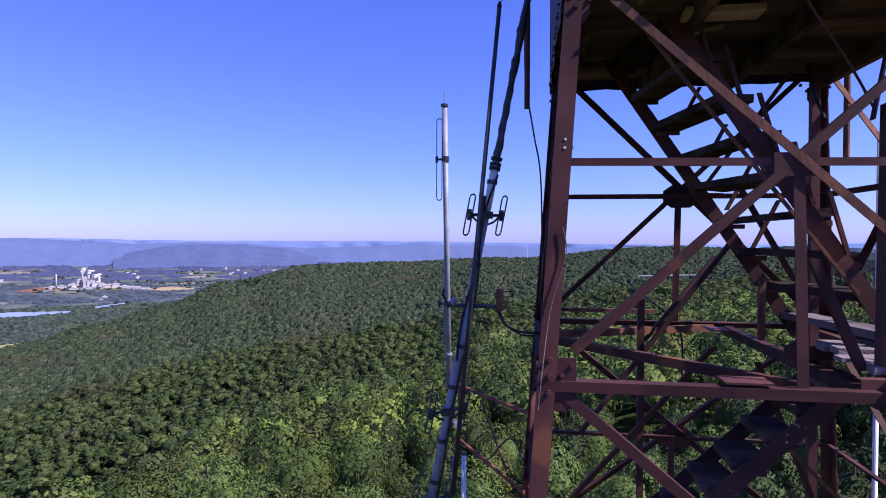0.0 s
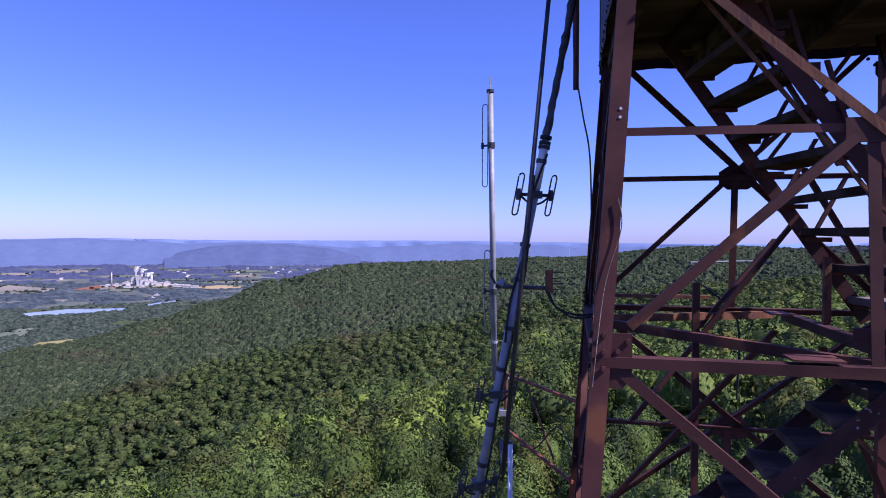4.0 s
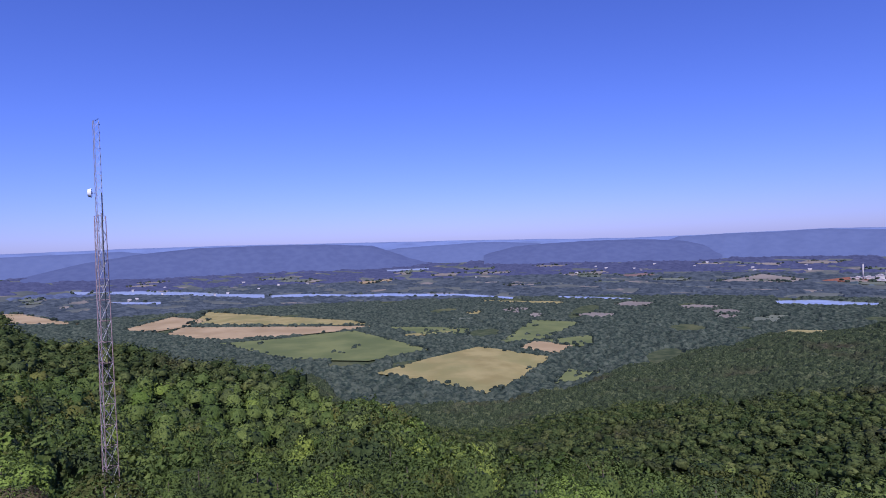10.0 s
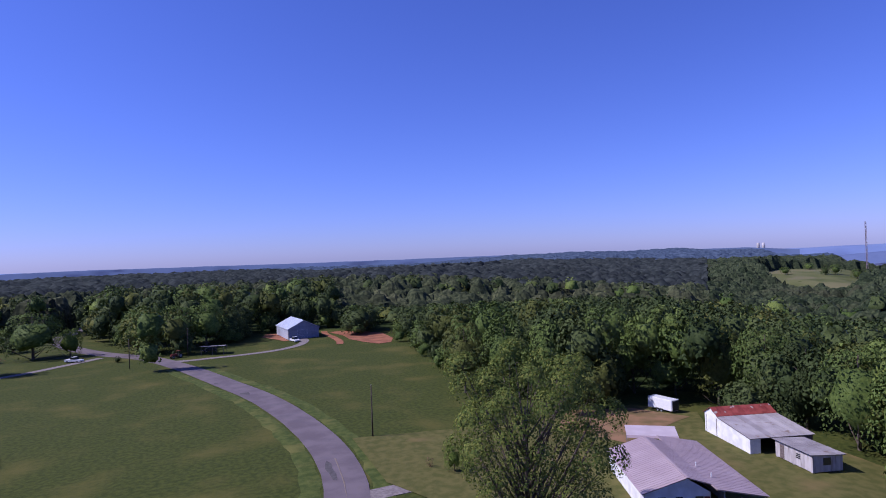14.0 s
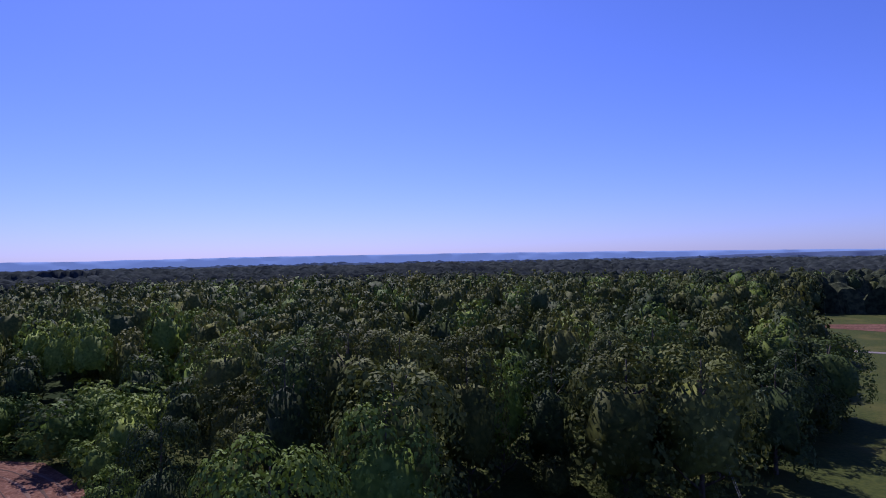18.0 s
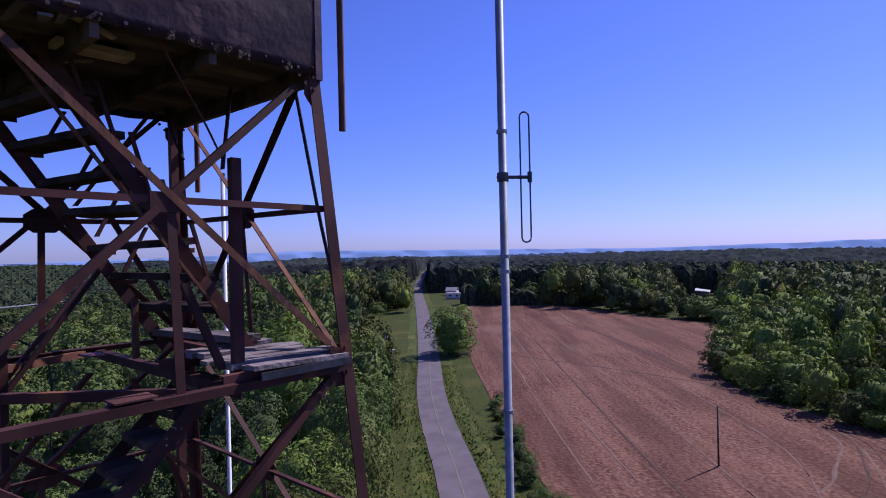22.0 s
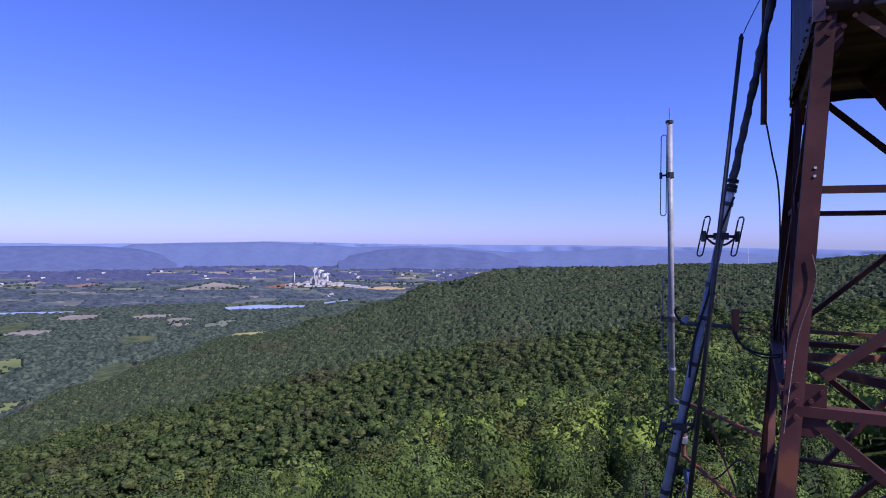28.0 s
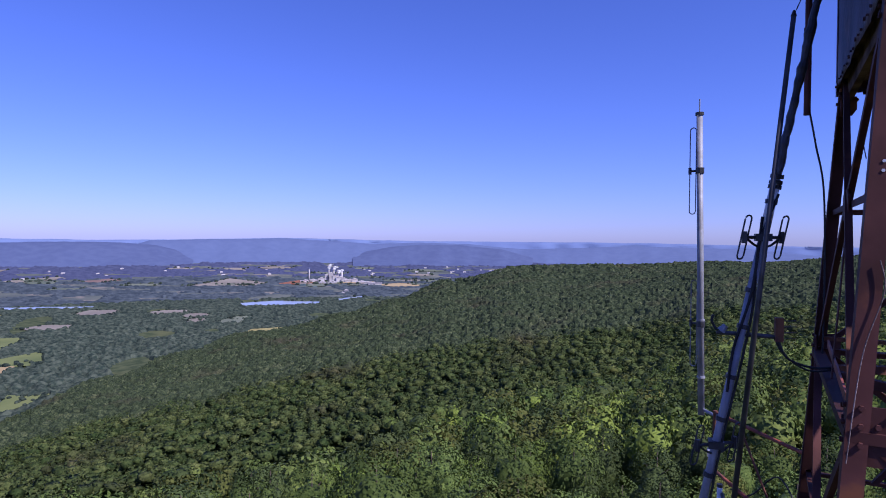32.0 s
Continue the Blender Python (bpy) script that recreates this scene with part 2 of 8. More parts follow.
M["old_tin"] = material("weathered grey tin roofing", (0.34, 0.3, 0.3), (0.44, 0.4, 0.4), 0.5, 0.2, scale=0.5, spots=(0.26, 0.2, 0.17), spot_scale=0.9, spot_edge=(0.6, 0.72), thing=0.12)
M["red_tin"] = material("rusty red tin roofing", (0.22, 0.04, 0.035), (0.32, 0.075, 0.06), 0.6, 0.2, scale=1, spots=(0.4, 0.36, 0.34), spot_scale=0.7, spot_edge=(0.6, 0.68), thing=0.1)
M["blue_tin"] = material("grey blue metal siding", (0.2, 0.225, 0.3), (0.26, 0.285, 0.36), 0.5, 0.2, scale=1)
M["pale_blue_tin"] = material("pale blue metal roofing", (0.5, 0.55, 0.66), (0.6, 0.64, 0.74), 0.45, 0.3, scale=1)
M["glass"] = material("dark window glass", (0.02, 0.025, 0.03), (0.03, 0.035, 0.04), 0.08, scale=1, spec=0.8)
M["concrete"] = material("pale works concrete", (0.36, 0.335, 0.335), (0.5, 0.465, 0.46), 0.9, scale=0.02, thing=0.15)
M["tyre"] = material("black tyre rubber", (0.012, 0.012, 0.012), (0.025, 0.025, 0.025), 0.85, scale=6)
M["car_white"] = material("white car paint", (0.7, 0.7, 0.72), (0.76, 0.76, 0.78), 0.25, scale=3, spec=0.5)
M["car_dark"] = material("dark car paint", (0.03, 0.03, 0.035), (0.05, 0.05, 0.055), 0.25, scale=3, spec=0.5)
M["car_red"] = material("dark red machine paint", (0.13, 0.025, 0.02), (0.2, 0.05, 0.035), 0.5, scale=3)
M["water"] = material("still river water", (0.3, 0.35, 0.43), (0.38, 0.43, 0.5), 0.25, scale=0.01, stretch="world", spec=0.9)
M["steam"] = material("white steam", (0.75, 0.75, 0.75), (0.9, 0.9, 0.9), 1.0, scale=0.02, leaf=0.4)
def row_soil(m, angle, gap):
    """Adds sowing rows to a soil: bands across the field along one heading."""
    n, l = m.node_tree.nodes, m.node_tree.links
    b = n["Principled BSDF"]
    old = b.inputs["Base Color"].links[0].from_socket
    mp = n.new("ShaderNodeMapping")
    mp.inputs["Rotation"].default_value = (0, 0, -angle)
    l.new(n.new("ShaderNodeNewGeometry").outputs["Position"], mp.inputs["Vector"])
    sq = n.new("ShaderNodeMapping")
    sq.inputs["Scale"].default_value = (0.09, 1.0, 1.0)
    l.new(mp.outputs["Vector"], sq.inputs["Vector"])
    facs = []
    for sc, det in ((1.0 / gap, 6.0), (0.16 / gap, 5.0)):
        t = n.new("ShaderNodeTexNoise")
        t.inputs["Scale"].default_value, t.inputs["Detail"].default_value = sc, det
        l.new(sq.outputs["Vector"], t.inputs["Vector"])
        facs.append(t.outputs["Fac"])
    t = n.new("ShaderNodeTexNoise")
    t.inputs["Scale"].default_value, t.inputs["Detail"].default_value = 1.7, 6.0
    l.new(mp.outputs["Vector"], t.inputs["Vector"])
    facs.append(t.outputs["Fac"])
    col = old
    for f, lo, hi, c, k in ((facs[2], 0.5, 0.64, (0.26, 0.15, 0.105), 0.7), (facs[2], 0.47, 0.34, (0.045, 0.02, 0.014), 0.6), (facs[0], 0.4, 0.62, (0.215, 0.11, 0.075), 0.5), (facs[1], 0.45, 0.6, (0.065, 0.029, 0.02), 0.55)):
        r = n.new("ShaderNodeMapRange")
        r.inputs["From Min"].default_value, r.inputs["From Max"].default_value, r.inputs["To Max"].default_value = lo, hi, k
        l.new(f, r.inputs["Value"])
        x = n.new("ShaderNodeMix")
        x.data_type = "RGBA"
        l.new(r.outputs["Result"], x.inputs["Factor"])
        l.new(col, x.inputs["A"])
        x.inputs["B"].default_value = (*c, 1)
        col = x.outputs["Result"]
    l.new(col, b.inputs["Base Color"])
    bp = n.new("ShaderNodeBump")
    bp.inputs["Strength"].default_value, bp.inputs["Distance"].default_value = 0.8, 0.25
    l.new(facs[2], bp.inputs["Height"])
    l.new(bp.outputs["Normal"], b.inputs["Normal"])


row_soil(M["soil"], math.atan2(0.57, 0.82), 1.1)
LEAF, WOOD_LEAF = {}, {}
for key, dark, light in (("oak", (0.061, 0.094, 0.024), (0.116, 0.158, 0.04)), ("lime", (0.092, 0.138, 0.026), (0.165, 0.225, 0.044)), ("olive", (0.068, 0.079, 0.021), (0.122, 0.132, 0.034)),
                         ("deep", (0.036, 0.054, 0.019), (0.07, 0.094, 0.031)), ("russet", (0.05, 0.041, 0.022), (0.095, 0.077, 0.04))):
    LEAF[key] = material(key + " foliage", dark, light, 0.65, scale=1.9, detail=6.0, thing=0.3, leaf=0.13, spec=0.06)  # single trees differ tree by tree
    WOOD_LEAF[key] = material(key + " woodland foliage", dark, light, 0.65, scale=1.9, detail=6.0, island=0.06, tone=0.28, leaf=0.13, spec=0.06)
LEAF["yard"] = material("sunlit thin foliage", (0.09, 0.118, 0.027), (0.165, 0.2, 0.048), 0.6, scale=1.5, island=0.3, leaf=0.35, spec=0.05)
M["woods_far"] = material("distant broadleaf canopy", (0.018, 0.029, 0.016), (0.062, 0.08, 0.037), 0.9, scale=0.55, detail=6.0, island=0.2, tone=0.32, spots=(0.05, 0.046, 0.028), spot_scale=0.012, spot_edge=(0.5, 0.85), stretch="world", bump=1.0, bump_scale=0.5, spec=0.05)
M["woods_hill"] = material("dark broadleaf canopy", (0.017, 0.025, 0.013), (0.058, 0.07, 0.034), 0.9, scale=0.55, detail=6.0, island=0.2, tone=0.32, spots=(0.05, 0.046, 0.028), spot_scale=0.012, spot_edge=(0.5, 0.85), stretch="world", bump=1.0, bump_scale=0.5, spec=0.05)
M["woods_slope"] = material("slope broadleaf crowns", (0.037, 0.056, 0.019), (0.088, 0.115, 0.037), 0.75, scale=0.6, detail=6.0, island=0.2, tone=0.3, leaf=0.15, spots=(0.06, 0.052, 0.03), spot_scale=0.012, spot_edge=(0.5, 0.85), stretch="world", spec=0.03)
# Plain woods: distance haze is put into blue tones, farther off with emission.
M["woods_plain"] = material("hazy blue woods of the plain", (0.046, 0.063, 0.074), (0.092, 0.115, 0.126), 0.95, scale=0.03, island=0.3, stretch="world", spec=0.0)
M["woods_haze"] = material("woods of the plain with haze glow", (0.052, 0.068, 0.108), (0.082, 0.103, 0.152), 0.95, scale=0.03, island=0.3, stretch="world", spec=0.0, glow=(0.4, 0.48, 1.0, 0.055))
# Valley woods: the blue of hazy air is mixed into the greens.
M["woods_valley"] = material("valley woods with aerial blue", (0.02, 0.03, 0.026), (0.058, 0.074, 0.053), 0.95, scale=0.12, detail=7.0, island=0.2, tone=0.28, stretch="world", spec=0.0)
# Far floor: haze is mixed into its greyed tones.
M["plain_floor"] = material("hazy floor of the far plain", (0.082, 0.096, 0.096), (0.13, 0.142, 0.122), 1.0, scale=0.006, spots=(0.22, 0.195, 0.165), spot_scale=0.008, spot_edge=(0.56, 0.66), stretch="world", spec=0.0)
M["valley_floor"] = material("valley scrub and meadow floor", (0.045, 0.062, 0.034), (0.09, 0.105, 0.055), 1.0, scale=0.05, detail=7.0, spots=(0.12, 0.125, 0.06), spot_scale=0.006, spot_edge=(0.5, 0.7), stretch="world", spec=0.0)
# Plateau woods: a haze tint of distance is put into dark grey tones.
M["woods_plateau"] = material("dark plateau woods with distance tint", (0.016, 0.019, 0.02), (0.034, 0.039, 0.039), 0.95, scale=0.12, detail=6.0, island=0.3, tone=0.25, stretch="world", spec=0.0)
# Hills: air haze is put into the base colour, and emission lifts it.
M["hill_a"] = material("wooded hill with haze blue glow", (0.052, 0.07, 0.135), (0.064, 0.084, 0.152), 1.0, scale=0.02, detail=6.0, stretch="world", spec=0.0, glow=(0.45, 0.5, 1.0, 0.085))
M["hill_m"] = material("wooded hill with paler haze glow", (0.068, 0.093, 0.174), (0.078, 0.104, 0.187), 1.0, scale=0.02, detail=6.0, stretch="world", spec=0.0, glow=(0.45, 0.52, 1.0, 0.1))
M["hill_b"] = material("far hill with pale haze glow", (0.1, 0.135, 0.25), (0.11, 0.15, 0.27), 1.0, scale=0.004, stretch="world", spec=0.0, glow=(0.42, 0.52, 1.0, 0.11))
M["hill_c"] = material("level woods with dim haze glow", (0.04, 0.06, 0.1), (0.05, 0.07, 0.12), 1.0, scale=0.004, stretch="world", spec=0.0, glow=(0.38, 0.48, 1.0, 0.13))
# Horizon woods: haze painted as a blue tint and a faint glow.
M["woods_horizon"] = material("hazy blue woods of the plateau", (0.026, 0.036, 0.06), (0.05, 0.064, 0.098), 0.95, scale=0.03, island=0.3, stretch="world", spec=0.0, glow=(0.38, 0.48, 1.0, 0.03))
# Sun-averted hills: haze painted as blue, with strong emission against their dark side.
M["hill_d"] = material("hills with strong haze glow", (0.09, 0.13, 0.25), (0.10, 0.145, 0.27), 1.0, scale=0.004, stretch="world", spec=0.0, glow=(0.36, 0.52, 1.0, 0.34))
# Far field colours are paled and greyed to stand in for haze.
M["far_tan"] = material("haze-paled tan far field", (0.2, 0.175, 0.145), (0.25, 0.22, 0.18), 0.95, scale=0.006, stretch="world", spec=0.05)
M["far_green"] = material("haze-paled green far field", (0.11, 0.13, 0.095), (0.16, 0.175, 0.125), 0.95, scale=0.006, stretch="world", spec=0.05)
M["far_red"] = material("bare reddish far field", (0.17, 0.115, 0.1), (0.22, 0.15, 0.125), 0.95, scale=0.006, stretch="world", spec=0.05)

# ---- helpers for building ----
def part(name, bm, mat, parent=None, label="", smooth=False):
    """Links a bmesh as one mesh object under a thing or a part."""
    me = bpy.data.meshes.new(name)
    bm.to_mesh(me)
    bm.free()
    if smooth:
        me.polygons.foreach_set("use_smooth", [True] * len(me.polygons))
    me.materials.append(mat)
    ob = new(name, me)
    if parent:
        ob.parent = parent
    return tagged(ob, label) if label else ob


def empty(name, m, label, category, group="", kind=""):
    ob = new(name)
    ob.matrix_world = m
    return tagged(ob, label, category, group, kind)


def box(bm, x0, x1, y0, y1, z0, z1, m=None):
    co = [Vector((x, y, z)) for x in (x0, x1) for y in (y0, y1) for z in (z0, z1)]
    v = [bm.verts.new(m @ c if m else c) for c in co]
    for f in ((0, 1, 3, 2), (4, 6, 7, 5), (0, 4, 5, 1), (2, 3, 7, 6), (0, 2, 6, 4), (1, 5, 7, 3)):
        bm.faces.new([v[i] for i in f])
    return bm


def one_box(*a):
    return box(bmesh.new(), *a)


def sweep(bm, p, q, prof, d1, d2, q_shift=None):
    """A straight bar from p to q with the profile's corners in the plane of d1 and d2."""
    p, q, d1, d2 = Vector(p), Vector(q), Vector(d1), Vector(d2)
    a = [bm.verts.new(p + d1 * x + d2 * y) for x, y in prof]
    b = [bm.verts.new(q + d1 * x + d2 * y) for x, y in prof]
    k = len(prof)
    for i in range(k):
        bm.faces.new((a[i], a[(i + 1) % k], b[(i + 1) % k], b[i]))
    bm.faces.new(a[::-1])
    bm.faces.new(b)
    return bm


def angle_bar(bm, p, q, w1, d1, w2, d2, t=0.008):
    """An L-shaped steel bar along p to q, flanges w1 along d1 and w2 along d2."""
    return sweep(bm, p, q, [(0, 0), (w1, 0), (w1, t), (t, t), (t, w2), (0, w2)], d1, d2)


def tube(bm, pts, r, n=8, r_end=None, caps=True):
    """A round bar along a line of points."""
    pts = [Vector(p) for p in pts]
    rings = []
    for i, p in enumerate(pts):
        d = (pts[min(i + 1, len(pts) - 1)] - pts[max(i - 1, 0)]).normalized()
        s = d.cross(Vector((0, 0, 1)) if abs(d.z) < 0.9 else Vector((1, 0, 0))).normalized()
        u = d.cross(s)
        rr = r + ((r_end if r_end is not None else r) - r) * i / max(1, len(pts) - 1)
        rings.append([bm.verts.new(p + (s * math.cos(2 * math.pi * k / n) + u * math.sin(2 * math.pi * k / n)) * rr) for k in range(n)])
    for a, b in zip(rings, rings[1:]):
        for k in range(n):
            bm.faces.new((a[k], a[(k + 1) % n], b[(k + 1) % n], b[k]))
    if caps:
        bm.faces.new(rings[0][::-1])
        bm.faces.new(rings[-1])
    return bm


def one_tube(*a, **k):
    return tube(bmesh.new(), *a, **k)


def arrays_mesh(name, V, F, mat, smooth=False, tone=None, normals=None):
    """A mesh from arrays of corners and of faces; F may be a list of such arrays. tone: a shade of its own for each corner."""
    me = bpy.data.meshes.new(name)
    Fs = [f for f in (F if isinstance(F, list) else [F]) if len(f)]
    size = np.concatenate([np.full(len(f), f.shape[1]) for f in Fs])
    flat = np.concatenate([np.ascontiguousarray(f, np.int32).ravel() for f in Fs])
    me.vertices.add(len(V))
    me.vertices.foreach_set("co", np.ascontiguousarray(V, np.float32).ravel())
    me.loops.add(len(flat))
    me.loops.foreach_set("vertex_index", flat)
    me.polygons.add(len(size))
    me.polygons.foreach_set("loop_start", (np.cumsum(size) - size).astype(np.int32))
    me.polygons.foreach_set("use_smooth", (size == 3) | smooth if len(Fs) > 1 else np.full(len(size), smooth))
    me.update(calc_edges=True)
    if tone is not None:
        at = me.attributes.new("tone", "FLOAT", "POINT")
        at.data.foreach_set("value", np.ascontiguousarray(tone, np.float32))
    if normals is not None:  # leaf sprays take the roundness of their bough
        me.polygons.foreach_set("use_smooth", np.ones(len(size), bool))
        at = me.attributes.new("custom_normal", "FLOAT_VECTOR", "POINT")
        at.data.foreach_set("vector", np.ascontiguousarray(normals, np.float32).ravel())
        me.update()
    me.materials.append(mat)
    return me


def polar(az, r):
    """The place r metres off in the heading az, degrees to the left of +y."""
    return -r * math.sin(radians(az)), r * math.cos(radians(az))


# ---- the lie of the land: height over distance, heading by heading ----
def spur(crest_r, crest_z, dip):
    return [(0, 0), (35, -1.5), (60, -6), (150, dip * 0.36), (250, dip * 0.68), (340, dip * 0.88), (420, dip * 0.94), (crest_r * 0.45, dip), (crest_r * 0.75, (dip + crest_z) / 2 - 8), (crest_r, crest_z), (crest_r + 120, crest_z - 25), (crest_r + 420, -200), (2300, -200), (3000, -190), (3600, -165), (4300, -120), (4900, -85)]


def brow(crest_r, crest_z):
    return [(0, 0), (50, -2), (110, crest_z * 0.35 - 4), (crest_r * 0.45, crest_z * 0.8 - 8), (crest_r * 0.7, crest_z - 7), (crest_r, crest_z), (crest_r + 150, crest_z - 60), (crest_r + 500, -175), (1100, -200), (2300, -200), (3000, -190), (3600, -165), (4300, -120), (4900, -85)]


PLATEAU = [(0, 0), (300, 0), (500, -2), (900, -5), (1500, -7), (2200, -18), (3000, -31), (4900, -55)]
LAND = [
    (-40, PLATEAU), (-30, [(0, 0), (150, -3), (400, -9), (900, -7), (1500, -8), (4900, -30)]),
    (-21, [(0, 0), (100, -4), (300, -14), (700, -18), (1500, -1), (2200, -40), (4900, -85)]),
    (-6, [(0, 0), (60, -4), (150, -15), (400, -38), (850, -42), (1500, -22), (1900, -80), (2600, -150), (4900, -85)]),
    (4.5, spur(1450, -30, -66)), (13, spur(1400, -42, -76)), (20, spur(1330, -69, -88)), (25, spur(1270, -106, -96)), (30, spur(1210, -133, -104)),
    (36, spur(1130, -150, -110)), (43, spur(1050, -168, -117)), (50, spur(960, -180, -118)), (57, spur(880, -194, -120)),
    (64, [(0, 0), (50, -4), (150, -38), (350, -112), (600, -172), (850, -200), (2300, -200), (3000, -190), (3600, -165), (4300, -120), (4900, -85)]),
    (76, [(0, 0), (50, -4), (150, -30), (300, -60), (420, -120), (650, -180), (850, -200), (2300, -200), (3000, -190), (3600, -165), (4300, -120), (4900, -85)]),
    (83, brow(380, -56)), (90, brow(400, -46)), (96, brow(435, -39)), (101, brow(465, -32)), (105, brow(500, -20)), (109, brow(517, -7)),
    (114, [(0, 0), (120, -2), (240, -12), (400, -17), (540, -5), (620, -9), (740, -60), (1000, -180), (1300, -200), (2300, -200), (3000, -190), (3600, -165), (4300, -120), (4900, -85)]),
    (118, [(0, 0), (110, -1), (150, -4), (250, -11), (400, -15), (600, -9), (800, -8), (1000, -25), (1600, -130), (2500, -190), (3000, -188), (3600, -165), (4300, -120), (4900, -85)]),
    (122, [(0, 0), (118, -0.1), (150, -4), (220, -10), (300, -14), (450, -24), (560, -20), (615, -3), (780, 2), (870, -9), (1500, -14), (1900, -60), (3000, -150), (4900, -140)]),
    (127, [(0, 0), (118, -0.1), (150, -4), (220, -10), (300, -14), (450, -24), (560, -20), (615, -3), (780, 2), (870, -9), (1500, -12), (3000, -12), (3700, -60), (4900, -100)]),
    (133, [(0, 0), (118, -0.1), (150, -2), (300, -9), (500, -14), (900, -12), (1500, -8), (3000, -9), (4900, -3)]),
    (146, [(0, 0), (150, 0), (300, -4), (500, -8), (900, -9), (1500, -8), (3000, -9), (4900, -3)]),
    (160, PLATEAU), (320, PLATEAU)]
R_KEYS = np.array([0, 20, 35, 50, 70, 90, 110, 150, 200, 260, 300, 340, 380, 430, 500, 570, 625, 650, 720, 780, 850, 920, 1000, 1100, 1200, 1300, 1400, 1500, 1600, 1800, 2100, 2500, 3000, 3600, 4200, 4900.0])
LAND_AZ = np.array([a for a, _ in LAND], float)
LAND_Z = np.array([np.interp(R_KEYS, [p[0] for p in pr], [p[1] for p in pr]) for _, pr in LAND])


def land(x, y):
    """The height of the ground, for arrays of places."""
    x, y = np.asarray(x, float), np.asarray(y, float)
    r = np.hypot(x, y)
    az = np.degrees(np.arctan2(-x, y))
    az = np.where(az < -40, az + 360, az)
    i = np.clip(np.searchsorted(LAND_AZ, az) - 1, 0, len(LAND_AZ) - 2)
    f = np.clip((az - LAND_AZ[i]) / (LAND_AZ[i + 1] - LAND_AZ[i]), 0, 1)
    f = f * f * (3 - 2 * f)
    j = np.clip(np.searchsorted(R_KEYS, r) - 1, 0, len(R_KEYS) - 2)
    g = np.clip((r - R_KEYS[j]) / (R_KEYS[j + 1] - R_KEYS[j]), 0, 1)
    z = (LAND_Z[i, j] * (1 - g) + LAND_Z[i, j + 1] * g) * (1 - f) + (LAND_Z[i + 1, j] * (1 - g) + LAND_Z[i + 1, j + 1] * g) * f
    roll = np.sin(x / 61 + 1.3) * np.cos(y / 47) * 2.2 + np.sin(x / 143 - y / 170) * 3.5
    return z + roll * np.clip((r - 240) / 500, 0, 1) * np.where(z < -190, 0.3, 1)


def land1(x, y):
    return float(land(np.array([x]), np.array([y]))[0])


def sheet_ground():
    """The ground as one sheet out to the horizon."""
    radii = np.concatenate([[0.02], np.arange(4, 100, 4), np.arange(100, 400, 10), np.geomspace(400, 4900, 85)])
    n_az = 540
    a = np.arange(n_az) * 2 * np.pi / n_az
    x, y = -radii[:, None] * np.sin(a), radii[:, None] * np.cos(a)
    V = np.stack([x, y, land(x, y)], -1).reshape(-1, 3)
    k = np.arange(n_az)
    k2 = (k + 1) % n_az
    quads = [np.stack([i * n_az + k, (i + 1) * n_az + k, (i + 1) * n_az + k2, i * n_az + k2], -1) for i in range(len(radii) - 1)]
    F = np.concatenate(quads)
    me = arrays_mesh("ground", V, F, M["grass"], True)
    me.materials.append(M["forest_floor"])
    me.materials.append(M["valley_floor"])
    me.materials.append(M["plain_floor"])
    cx = V[F].mean(1)
    r = np.hypot(cx[:, 0], cx[:, 1])
    idx = np.where(r > 130, 1, 0)
    edge = np.zeros(len(cx), bool)
    for dx, dy in ((14, 0), (-14, 0), (0, 14), (0, -14), (10, 10), (-10, -10), (10, -10), (-10, 10)):
        edge |= open_land(cx[:, 0] + dx, cx[:, 1] + dy) > 0
    idx = np.where(edge, 0, idx)
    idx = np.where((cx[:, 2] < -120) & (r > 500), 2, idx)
    # past 2300 m the floor takes its haze-tinted material
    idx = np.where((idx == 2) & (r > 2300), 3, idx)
    idx = np.where(open_land(cx[:, 0], cx[:, 1]) > 0, 0, idx)
    me.polygons.foreach_set("material_index", idx.astype(np.int32))
    return tagged(new("ground", me), "grassy plateau, wooded slopes and valley floor", "ground", kind="structure")


def inside(poly, x, y):
    """Whether places lie in a polygon, for arrays."""
    x, y = np.asarray(x, float), np.asarray(y, float)
    c = np.zeros(x.shape, bool)
    for (x0, y0), (x1, y1) in zip(poly, poly[1:] + poly[:1]):
        c ^= ((y0 > y) != (y1 > y)) & (x < (x1 - x0) * (y - y0) / ((y1 - y0) or 1e-9) + x0)
    return c


def near_line(line, x, y):
    """How far places lie from a line of points, for arrays."""
    x, y = np.asarray(x, float), np.asarray(y, float)
    best = np.full(x.shape, 1e9)
    for (x0, y0), (x1, y1) in zip(line, line[1:]):
        dx, dy = x1 - x0, y1 - y0
        s = np.clip(((x - x0) * dx + (y - y0) * dy) / (dx * dx + dy * dy), 0, 1)
        best = np.minimum(best, np.hypot(x - x0 - s * dx, y - y0 - s * dy))
    return best


# open country on the plateau
ROAD = [(30, -370), (36, -315), (38, -292), (30, -262), (18, -238), (4, -217), (-6, -190), (-14, -160), (-20, -135), (-23, -110), (-23, -89), (-19.5, -71), (-8, -45), (7, -25), (25, 2), (48, 27), (70, 45.5), (87, 59.8), (105, 73.7), (150, 106), (221, 158.5), (322, 234), (420, 305), (560, 400), (800, 560)]
FARM_ROAD = [(18, -228), (28, -217), (40, -206.5), (63, -197), (95, -191)]
GARAGE_DRIVE = [(-1, -205), (-7, -203), (-16, -203.5), (-25, -204), (-36, -207), (-44, -214), (-48, -223), (-49, -231)]
NEAR_DRIVE = [(-22, -73), (-29, -73), (-36, -71), (-42, -69), (-48, -66)]
